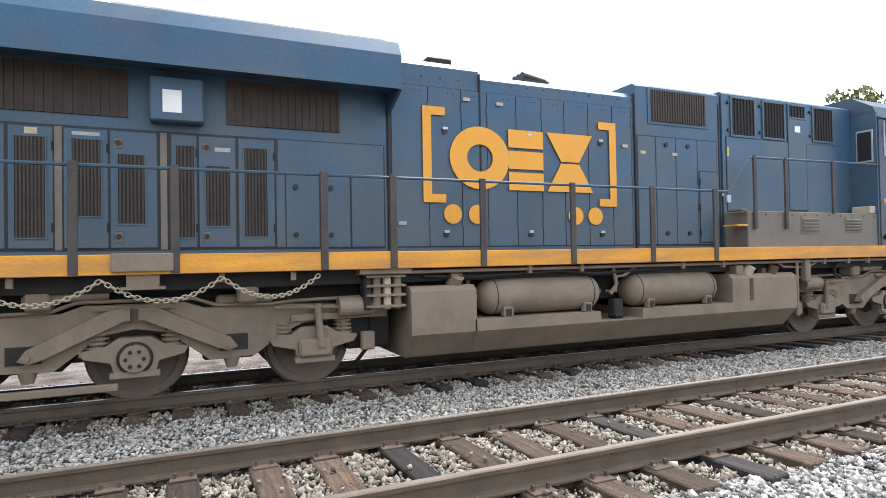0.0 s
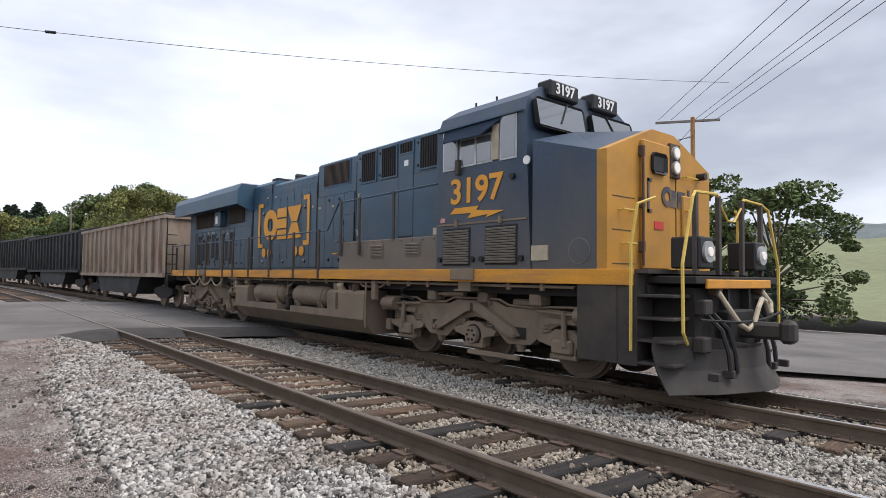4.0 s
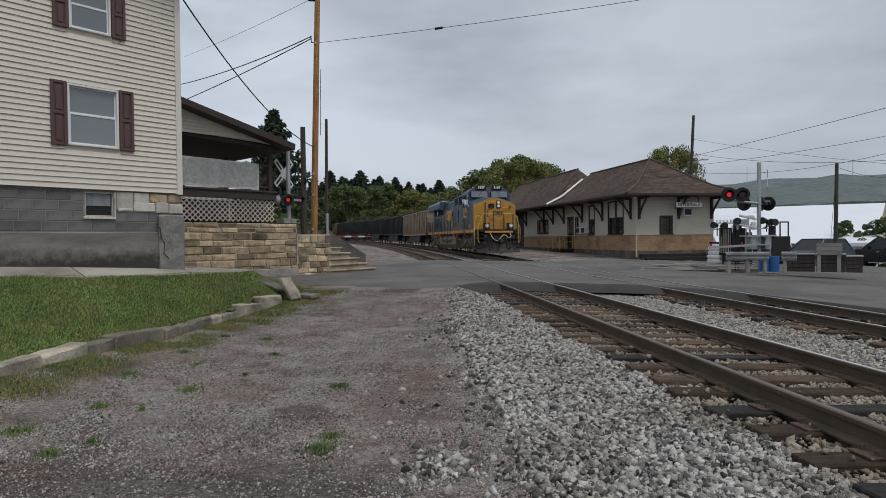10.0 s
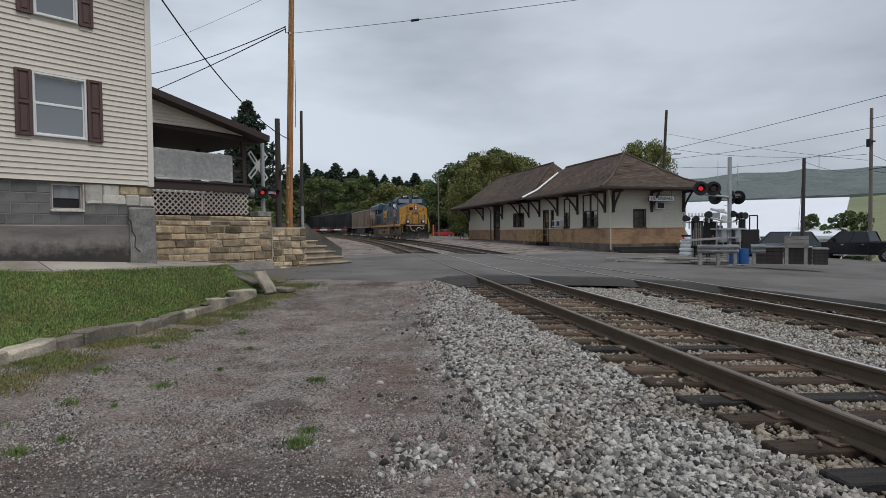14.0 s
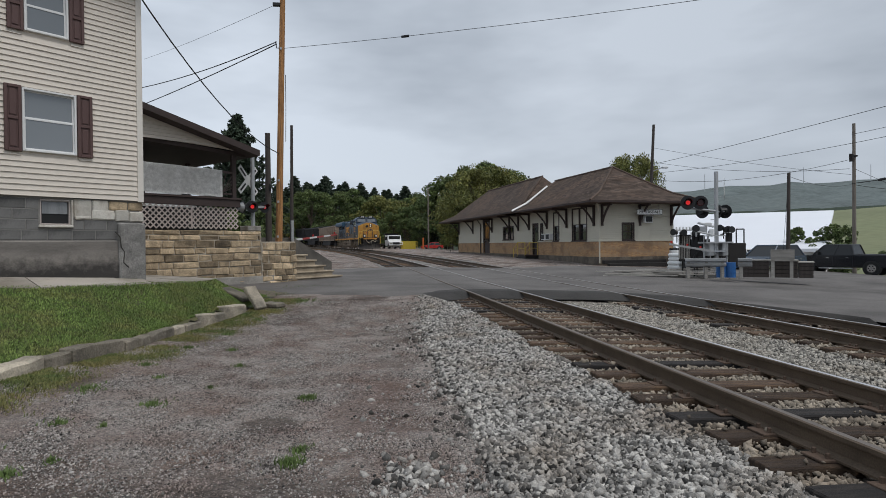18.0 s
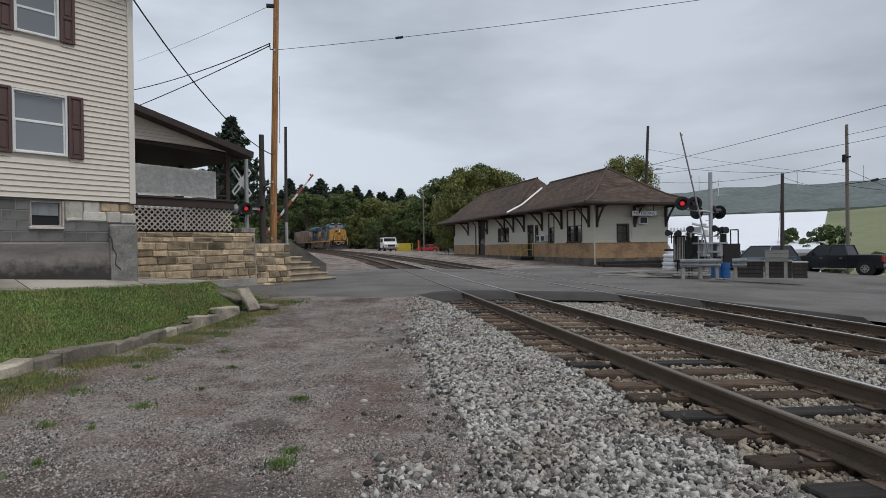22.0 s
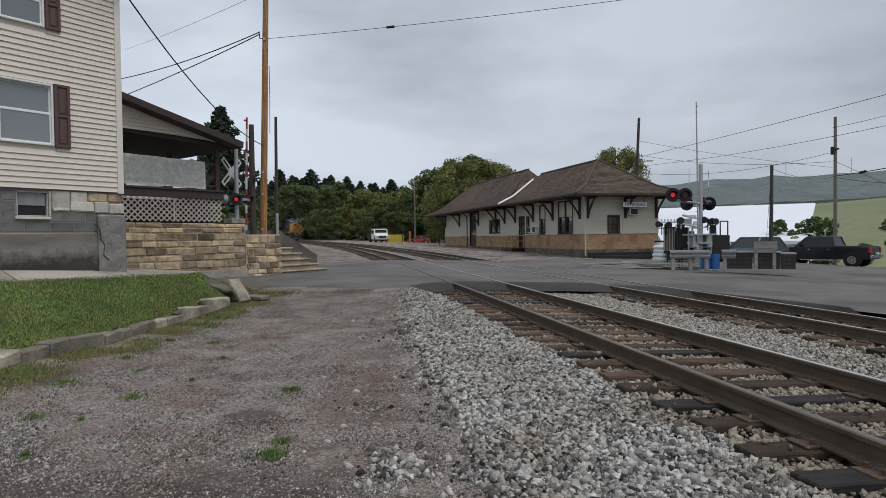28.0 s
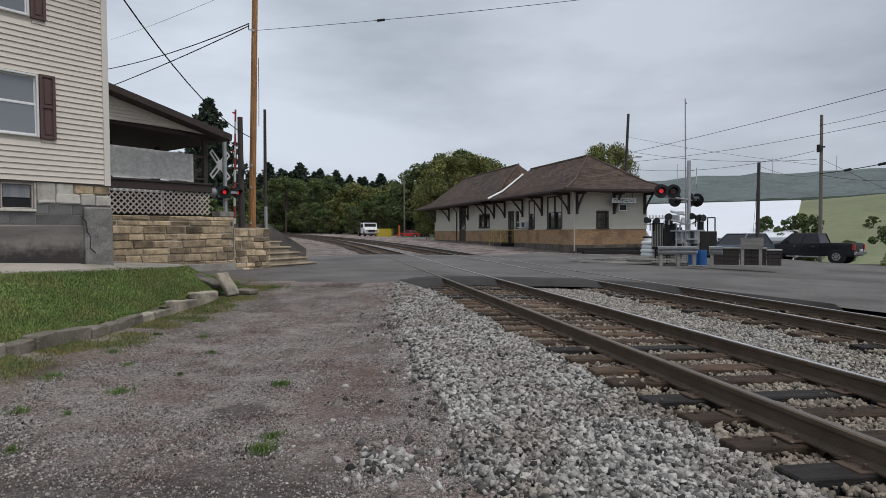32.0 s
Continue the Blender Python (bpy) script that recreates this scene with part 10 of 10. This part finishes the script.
wire((36.2, 37.1, 5.3), (52.9, 39.2, 6.4), 0.8, 0.02)
wire((33.97, 16.56, 10.5), (52.9, 39.2, 6.6), 0.6, 0.015)
for off in (-2.0, -1.25, 0.12, 0.58, 1.35):
    wire((33.97 + 0.71 * off, 16.56 - 0.7 * off, 10.95), (3.9 + 0.71 * off, -14.0 - 0.7 * off, 10.95), 0.0, 0.014)
wire((36.2, 37.1, 8.9), (33.97, 16.56, 10.0), 0.5, 0.015)
for f in (0.12, 0.26, 0.4):
    a, b = Vector((36.2, 37.1, 5.35)), Vector((33.97, 16.56, 7.4))
    q = a.lerp(b, f) - Vector((0, 0, 2.4 * f * (1 - f)))
    tagged(part("cable_splice", bar(q, q + (b - a) * 0.025 - Vector((0, 0, 0.02)), 0.09, n=8), M_BLACK), "black cable splice box", "splice", group="cable splices")


# ---- hills, fields, distant roofs ----
def hill(name, a0, a1, r0, r1, top, material, label, rough=0.12, n=60, rows=10, seed=1.0):
    """A rise seen between two bearings (degrees right of +y), from radius r0 up to its crest at r1."""
    v, f = [], []
    for i in range(n + 1):
        a = radians(a0 + (a1 - a0) * i / n)
        for j in range(rows + 1):
            k = j / rows
            r = r0 + (r1 - r0) * k
            x, y = r * math.sin(a), r * math.cos(a)
            h = -8 + (top(math.degrees(a)) + 8) * (k ** 1.2) * (1 + rough * noise.noise((a * 14, k * 2, seed))) + (top(0 + math.degrees(a)) * 0.06 * noise.noise((a * 60, k * 6, seed + 3)))
            v.append((x, y, h))
    for i in range(n):
        for j in range(rows):
            q = i * (rows + 1) + j
            f.append((q, q + rows + 1, q + rows + 2, q + 1))
    return tagged(raw(name, v, f, material, smooth=True), label, "hill", kind="structure")


hill("backdrop_ridge", 12, 150, 900, 1800, lambda a: lerp(a, [(12, 100), (25, 130), (35, 150), (50, 146), (65, 156), (100, 130), (150, 100)]), M_RIDGEHAZE, "long wooded ridge under the clouds, distance haze painted into its colour", 0.05, 90, 8, 1.0)
hill("backdrop_field", 36, 140, 190, 620, lambda a: lerp(a, [(36, 14), (42, 28), (50, 31), (60, 38), (80, 40), (140, 30)]), M_FIELD, "green and straw hay fields on a slope", 0.1, 60, 10, 2.0)
hill("backdrop_wood", 14, 120, 640, 860, lambda a: lerp(a, [(14, 36), (40, 40), (60, 46), (120, 44)]), mat("dark_wood_edge", (0.03, 0.045, 0.028), 0.95, scale=0.03, vary=0.4, bump=0.8, fine=0.15, bump_dist=6), "dark band of woodland below the ridge", 0.1, 80, 5, 3.0)
for a, h, r in ((27.5, 190, 1750), (33.0, 182, 1750), (40.5, 185, 1750), (45.0, 182, 1750)):
    x, y = r * math.sin(radians(a)), r * math.cos(radians(a))
    t = thing("wind_turbine", "pale distant wind turbine tower on the ridge", "turbine", pose(x, y, 100), group="wind turbines")
    part("tower", bar((0, 0, 0), (0, 0, h - 100), 1.0, 0.6, n=8), M_STEEL, t)

barn = thing("long_building", "long low building with a smooth white roof", "building", kind="")
bm = bmesh.new()
E0, E1, R0, R1 = Vector((29.9, 49.5, 0.5)), Vector((39.1, 42.8, 0.6)), Vector((44.2, 78.2, 5.0)), Vector((58.5, 63.0, 4.9))
low = Vector((0, 0, -0.3))
top = [bm.verts.new(p) for p in (E0, E1, R1, R0)]
bot = [bm.verts.new(p + low) for p in (E0, E1, R1, R0)]
bm.faces.new(top)
bm.faces.new(bot[::-1])
for i in range(4):
    bm.faces.new((bot[i], bot[(i + 1) % 4], top[(i + 1) % 4], top[i]))
bmesh.ops.recalc_face_normals(bm, faces=bm.faces)
part("roof", bm, M_WHITEROOF, barn)
bm = bmesh.new()
inset = [p.lerp((E0 + E1 + R0 + R1) / 4, 0.03) for p in (E0, E1, R1, R0)]
a4 = [bm.verts.new((p.x, p.y, -3.5)) for p in inset]
b4 = [bm.verts.new((p.x, p.y, p.z - 0.32)) for p in inset]
for i in range(4):
    bm.faces.new((a4[i], a4[(i + 1) % 4], b4[(i + 1) % 4], b4[i]))
bmesh.ops.recalc_face_normals(bm, faces=bm.faces)
part("wall", bm, M_WHITE, barn)


def cottage(m, w, d, h, rh, wall_mat, roof_mat, label, rows=2):
    c = thing("house", label, "house", m, group="houses down the road")
    part("wall", slab((-w / 2, -d / 2, -2), (w / 2, d / 2, h)), wall_mat, c)
    bm = bmesh.new()
    prism(bm, [(-w / 2 - 0.4, h - 0.1), (0, h + rh), (w / 2 + 0.4, h - 0.1), (w / 2 + 0.4, h + 0.05), (0, h + rh + 0.18), (-w / 2 - 0.4, h + 0.05)], -d / 2 - 0.4, d / 2 + 0.4, "y")
    part("roof", bm, roof_mat, c)
    bm = bmesh.new()
    prism(bm, [(-w / 2, h), (w / 2, h), (0, h + rh - 0.05)], -d / 2, d / 2, "y")
    part("gable", bm, wall_mat, c)
    for k in range(rows):
        for x in (-w / 4, w / 4):
            part("window", slab((x - 0.45, -d / 2 - 0.03, 0.9 + 2.7 * k), (x + 0.45, -d / 2 + 0.02, 2.3 + 2.7 * k)), M_DARKPANE, c)
        for y in (-d / 4, d / 4):
            part("window", slab((-w / 2 - 0.03, y - 0.45, 0.9 + 2.7 * k), (-w / 2 + 0.02, y + 0.45, 2.3 + 2.7 * k)), M_DARKPANE, c)
    part("porch_roof", slab((-w / 2 - 2.0, -d / 2, 2.5), (-w / 2, d / 2 - 1, 2.7)), M_UNDER, c)
    for y in (-d / 2 + 0.2, d / 2 - 1.2):
        part("porch_post", slab((-w / 2 - 1.9, y - 0.08, -2), (-w / 2 - 1.75, y + 0.08, 2.5)), M_WHITE, c)
    return c


M_RUSTROOF = mat("rusty_striped_roof", (0.35, 0.2, 0.15), 0.7, scale=1.2, vary=0.4, bump=0.1, stretch=(1, 8, 1), stain=(0.42, 0.4, 0.38), stain_scale=1.5, stain_amount=0.7)
cottage(pose(61.6, 35.8, -3.4, 0, 0, 30), 7, 9, 5.4, 2.2, M_WHITE, M_RUSTROOF, "white two-storey house with a rusty metal roof")
cottage(pose(70.0, 40.5, -4.2, 0, 0, 30), 6, 8, 5.0, 2.6, M_WHITE, M_DEPOT, "white house with a pale roof")
cottage(pose(67, 51, -6.2, 0, 0, 20), 8, 8, 3.0, 2.4, M_DEPOT, M_DEPOT, "low cream house with a pale roof", 1)
cottage(pose(95, 120, -9, 0, 0, 20), 16, 9, 3.4, 2.0, M_STEEL, M_STEEL, "grey metal shed in the valley", 1)
cottage(pose(-14.5, 44.0, 0.9, 0, 0, 20), 7, 7, 3.4, 2.2, M_WHITE, M_UNDER, "small white house behind the porch", 1)


# ---- trees ----
def leaf_cloud(r, centres, per, size, flat=0.6):
    """Leaf cards scattered in clumps round the given centres (x, y, z, radius)."""
    c = np.array(centres)
    idx = np.repeat(np.arange(len(c)), per)
    n = len(idx)
    d = r.randn(n, 3)
    d /= np.linalg.norm(d, axis=1, keepdims=True)
    rad = c[idx, 3:4] * (0.45 + 0.6 * r.rand(n, 1) ** 0.5)
    p = c[idx, :3] + d * rad * np.array((1, 1, 0.8))
    nrm = d + 0.9 * r.randn(n, 3)
    nrm /= np.linalg.norm(nrm, axis=1, keepdims=True)
    up = r.randn(n, 3)
    a = np.cross(nrm, up)
    a /= np.linalg.norm(a, axis=1, keepdims=True) + 1e-9
    b = np.cross(nrm, a)
    s = size * (0.5 + 0.9 * r.rand(n, 1))
    v = np.stack((p - a * s - b * s * flat * 0.4, p + a * s * 0.2 - b * s * flat, p + a * s + b * s * flat * 0.3, p - a * s * 0.1 + b * s * flat), 1).reshape(-1, 3)
    f = np.arange(n * 4).reshape(-1, 4)
    return v, f


def quads(name, v, f, material, parent):
    me = bpy.data.meshes.new(name)
    me.vertices.add(len(v))
    me.vertices.foreach_set("co", v.ravel())
    me.loops.add(f.size)
    me.loops.foreach_set("vertex_index", f.ravel().astype(np.int32))
    me.polygons.add(len(f))
    me.polygons.foreach_set("loop_start", (np.arange(len(f)) * 4).astype(np.int32))
    me.polygons.foreach_set("loop_total", np.full(len(f), 4, np.int32))
    me.update()
    me.validate()
    me.materials.append(material)
    ob = new(name, me)
    ob.parent = parent
    return ob


def broad_tree(h, spread, seed, material, label, leaf=0.2, per=150, clumps=42, low=0.06):
    r = np.random.RandomState(seed)
    t = thing("tree", label, "tree", group="trees")
    bm = bmesh.new()
    cyl(bm, (0, 0, -0.5), (0, 0, h * 0.35), h * 0.022, h * 0.016, n=9)
    cen = []
    for i in range(clumps):
        a = r.rand() * 6.283
        k = r.rand() ** 0.7
        z = h * (low + (0.94 - low) * k)
        lim = spread * math.sqrt(max(0.05, 1 - ((k - 0.35) / 0.72) ** 2)) * (0.3 + 0.85 * r.rand() ** 0.6)
        x, y = lim * math.cos(a), lim * math.sin(a)
        cen.append((x, y, z, spread * (0.1 + 0.17 * r.rand())))
        if i % 3 == 0:
            cyl(bm, (0, 0, h * (0.15 + 0.3 * k)), (x * 0.9, y * 0.9, z), h * 0.009, h * 0.003, n=5)
    part("trunk", bm, M_BARK, t)
    v, f = leaf_cloud(r, cen, per, leaf)
    quads("crown", v, f, material, t)
    return t


def conifer(h, spread, seed, label, leaf=0.3, per=12):
    r = np.random.RandomState(seed)
    t = thing("conifer", label, "tree", group="conifers")
    part("trunk", bar((0, 0, -0.5), (0, 0, h * 0.97), h * 0.018, 0.02, n=8), M_BARK, t)
    cen = []
    for j in range(210):
        k = ((j + r.rand()) / 210) ** 0.85                      # 1 at the foot, 0 at the tip
        z = h * (0.99 - 0.93 * k)
        a = 2.4 * j + 0.5 * r.rand()
        R = spread * (0.04 + 0.95 * k ** 0.88) * (0.55 + 0.55 * r.rand())
        for q in (0.3, 0.65, 1.0):
            cen.append((R * q * math.cos(a), R * q * math.sin(a), z - 0.16 * R * q * q, 0.1 + 0.13 * spread * k * (1.3 - q * 0.6)))
    v, f = leaf_cloud(r, cen, per, leaf, 0.35)
    quads("crown", v, f, M_NEEDLE, t)
    return t


kinds = [broad_tree(12.0, 4.6, 11, M_LEAF, "dense dark green broadleaf tree", 0.17, 190, 60), broad_tree(11.0, 4.2, 12, M_LEAF, "green broadleaf tree with an uneven crown", 0.17, 190, 54),
         broad_tree(9.0, 4.4, 13, M_LEAF_YELLOW, "broadleaf tree turning yellow-green", 0.16, 180, 54), broad_tree(13.0, 5.4, 14, M_LEAF, "large ragged broadleaf tree", 0.18, 190, 64)]
con = [conifer(14.0, 3.9, 21, "tall dark conifer in the woods", 0.24, 12), conifer(12.5, 4.4, 22, "dark ragged conifer in the woods", 0.24, 12), conifer(13.0, 5.0, 24, "broad dark pine in the woods", 0.26, 12)]
big = broad_tree(13.0, 7.0, 15, M_LEAF_YELLOW, "large spreading tree with yellow-green leaves behind the depot", 0.15, 330, 120)
spruce = conifer(11.5, 5.0, 23, "dark spruce behind the porch", 0.2, 34)
spots = []
rt = random.Random(77)
# woods along the outside of the curve and behind the depot lot: x, y, top, kind
for x, y, top, k in ((-8.2, 139, 13.5, 1), (-4, 145, 14.8, 0), (0, 150, 14.5, 3), (4.1, 150, 14.3, 0), (8, 139, 11.9, 2), (11.4, 144, 12.0, 2), (16, 149, 13.2, 1), (17.6, 139, 12.2, 2), (18.8, 128, 12.9, 0),
                     (19.7, 118, 15.7, 0), (22.1, 115.6, 16.6, 1), (24.1, 109, 16.1, 3), (27.3, 104, 14.8, 0), (29.4, 100.5, 13.3, 1), (30.7, 95, 11.8, 3), (-11, 150, 13, 0), (-14, 158, 14, 1), (-6, 156, 13, 3),
                     (2, 158, 13.5, 1), (8, 160, 13.5, 0), (13, 158, 13, 3), (20, 156, 14, 1), (25, 140, 13, 0), (28, 128, 13, 1), (14, 134, 9.5, 1), (3, 138, 9.5, 2), (-3, 134, 8.5, 0), (10, 132, 8, 1), (21, 122, 9.5, 2), (25, 116, 9, 0),
                     (20, 112, 8.5, 1), (16, 120, 7.5, 0), (12, 124, 7.0, 1), (6.5, 128, 7.0, 0), (0.5, 130, 6.5, 1), (33, 92, 10, 0), (35, 100, 11, 1), (37, 110, 12, 3), (29, 92, 9, 2), (24, 100, 8.5, 1), (22, 104, 8.0, 0), (-16, 142, 9, 2), (-19, 150, 12, 0)):
    z = max(land(x, y), 0.2) - 0.1
    spots.append((x, y, k, (top - z) / (12.0, 11.0, 9.0, 13.0)[k]))
# inside of the curve
for i in range(10):
    s = rt.uniform(75, 230)
    p, a = rail_line(-9 - rt.uniform(0, 18), s)
    spots.append((p.x, p.y, rt.choice((0, 1, 1, 2)), rt.uniform(0.4, 0.7)))
used = set()
for x, y, k, s in spots:
    ob = kinds[k]
    m = Matrix.Translation((x, y, max(land(x, y), 0.2) - 0.1)) @ Matrix.Rotation(rt.uniform(0, 6.28), 4, "Z")
    if k in used:
        ob = copy_thing(ob, m)
    used.add(k)
    ob.matrix_basis = m @ Matrix.Diagonal((s, s, s * rt.uniform(0.9, 1.1), 1))
for i, (x, y, top) in enumerate(((-14, 169, 20.2), (-11.5, 174, 21.2), (-6.7, 179.5, 21.4), (-3.7, 179.6, 20.3), (-0.7, 181.6, 20.6), (5.4, 184.6, 20), (8.4, 184, 19.5), (14.9, 179, 18.9), (17.4, 177, 18.8), (-17, 172, 19.5), (-20, 178, 20), (2.2, 186, 19), (11.5, 186, 18.5), (21, 180, 17.5), (-9, 181, 20), (-26, 150, 13), (-24, 120, 11), (20.8, 119, 16.3), (-15.5, 180, 22.4), (-11, 183, 22.2), (-6.5, 184, 22.6), (-2.4, 185, 21.6), (4.3, 186, 21), (12.8, 187, 21), (17.6, 184, 19.6), (8.5, 190, 20.5))):
    m = Matrix.Translation((x, y, 1.0)) @ Matrix.Rotation(i * 1.3, 4, "Z")
    ob = con[i % 3] if i < 3 else copy_thing(con[i % 3], m)
    q = (top - 1.0 - (0.0, 1.6, 0.4, 2.2)[i % 4]) / (14.0, 12.5, 13.0)[i % 3]
    ob.matrix_basis = m @ Matrix.Diagonal((q * 1.4, q * 1.4, q, 1))
big.matrix_basis = pose(21.0, 88, 0.2) @ Matrix.Diagonal((0.95, 0.95, 0.98, 1))
b2 = copy_thing(big, pose(28.5, 60, 0.0, 0, 0, 130))
b2.matrix_basis = pose(34.0, 66, 0.0, 0, 0, 130) @ Matrix.Diagonal((0.5, 0.5, 0.9, 1))
b3 = copy_thing(kinds[3], pose(42.6, 21.6, -1.6, 0, 0, 40))
b3.matrix_basis = pose(43.2, 21.8, -1.8, 0, 0, 40) @ Matrix.Diagonal((0.95, 0.95, 0.88, 1))
b4 = copy_thing(kinds[0], pose(38, 14, -1.6, 0, 0, 200))
b4.matrix_basis = pose(42.0, 15.0, -1.8, 0, 0, 200) @ Matrix.Diagonal((1.0, 1.0, 0.8, 1))
b5 = copy_thing(kinds[2], pose(22.0, -37.5, -1.0, 0, 0, 75))
b5.matrix_basis = pose(22.0, -37.5, -1.0, 0, 0, 75) @ Matrix.Diagonal((1.0, 1.0, 1.3, 1))
spruce.matrix_basis = pose(-8.3, 48.0, 0.2)
for x, y, s in ((36.2, 16.6, 0.36), (37.0, 15.4, 0.36), (37.6, 14.2, 0.38), (35.9, 18.6, 0.3)):
    m = pose(x, y, -1.5, 0, 0, x * 40)
    ob = copy_thing(spruce, m)
    ob.matrix_basis = m @ Matrix.Diagonal((s * 0.9, s * 0.9, s * 1.05, 1))
bush = broad_tree(2.6, 1.5, 31, M_LEAF, "low green shrub with dense leaves", 0.1, 120, 30)
bs = [(38.2, 23.2, -1.7, 0.9), (40.5, 24.0, -1.7, 0.9), (36.9, 21.5, -1.6, 0.8), (40, 43.5, -1.9, 1.1), (50, 37, -3.2, 1.0), (52, 41, -3.4, 1.1), (47, 31, -2.6, 0.8), (-4.5, 26.5, 0.6, 0.7), (-6.0, 29, 0.8, 0.9), (-5.5, 36, 0.9, 1.0), (43.0, 27.0, -2.2, 0.7), (40.8, 46.5, -0.6, 1.15), (42.6, 45.2, -0.4, 1.15), (45.4, 38.9, -1.9, 1.3)]
for i, (x, y, z, s) in enumerate(bs):
    m = pose(x, y, z, 0, 0, i * 67)
    ob = bush if i == 0 else copy_thing(bush, m)
    ob.matrix_basis = m @ Matrix.Diagonal((s, s, s, 1))
for i, (a, r, s) in enumerate(((43.5, 190, 0.6), (46, 200, 0.6), (49, 170, 0.55), (52, 210, 0.7), (55, 180, 0.6), (58, 160, 0.6), (61, 200, 0.7), (47.5, 330, 0.7), (57, 350, 0.8), (40, 150, 0.5), (37, 130, 0.5))):
    m = pose(r * math.sin(radians(a)), r * math.cos(radians(a)), -9 + (r - 190) * 0.06 if r > 190 else -9, 0, 0, i * 50)
    ob = copy_thing(kinds[i % 3], m)
    ob.matrix_basis = m @ Matrix.Diagonal((s, s, s, 1))
# grass bank on the inside of the curve, past the steps
bankv = sheet("grass_bank", steps(-40, -3.0, 1.0), steps(24, 110, 2.0), lambda x, y: land(x, y) + 0.25 + 0.1 * noise.noise((x * 0.4, y * 0.4, 3)), M_GRASSBED, keep=lambda x, y: lateral(x, y) < -1.6 - 0.6 * noise.noise((0, y * 0.2, 1)) and y > 27.5 + 0.0 * x)
tagged(bankv, "rough green grass bank beside the line", "grass", kind="structure")

hill("backdrop_bank", -32, 17, 160, 240, lambda a: lerp(a, [(-32, 8), (-5, 7.5), (8, 7), (17, 5)]), mat("dark_undergrowth", (0.03, 0.042, 0.02), 0.95, scale=0.3, vary=0.6, bump=1.0, fine=2.0, bump_dist=0.6), "dark undergrowth rising behind the woods", 0.2, 60, 8, 5.0)


# ---- what moves ----
TICKS = [0.5 * i for i in range(65)]


def raised(t):
    """How far the gates have risen, in degrees."""
    return lerp(t, [(0, 0), (17.6, 0), (18.2, 5), (19, 18), (20, 29), (21, 40), (22, 49), (23, 58), (24, 67), (25, 76), (26, 83), (27, 87.5), (27.5, 88), (32, 88)])


def raised_west(t):
    """The same for the gate by the steps, which starts sooner and stops lower."""
    return lerp(t, [(0, 0), (17.2, 0), (18, 5), (19, 15), (20, 24), (21, 33.5), (22, 42.25), (23, 52), (24, 62.25), (25, 71), (26, 79), (27, 86), (27.5, 88), (32, 88)])


def motions():
    walk(loco, [(t, train_pose(nose_at(t) + CEN)) for t in TICKS])
    for ob, i in cars:
        walk(ob, [(t, train_pose(nose_at(t) + LEN + CAR * (i + 0.5) - 0.2)) for t in TICKS])
    for w in WHEELS:
        x, y, z = w.location
        rows, a = [], 0.0
        for k in range(321):
            t = k * 0.1
            rows.append((t, Matrix.Translation((x, y, z)) @ Matrix.Rotation(-(nose_at(t) - nose_at(0)) / 0.53, 4, "X")))
        walk(w, rows)
    walk(gate_l, [(t, Matrix.Translation(GATE_W) @ pose(0, 0, 0, 0, 0, 52.5) @ pose(0, 0, 0, 0, -raised_west(t), 0)) for t in TICKS])
    walk(gate_r, [(t, Matrix.Translation(MR + Vector((-0.3, -0.25, 1.2))) @ pose(0, 0, 0, 0, 0, 223) @ pose(0, 0, 0, 0, -raised(t), 0)) for t in TICKS])


motions()
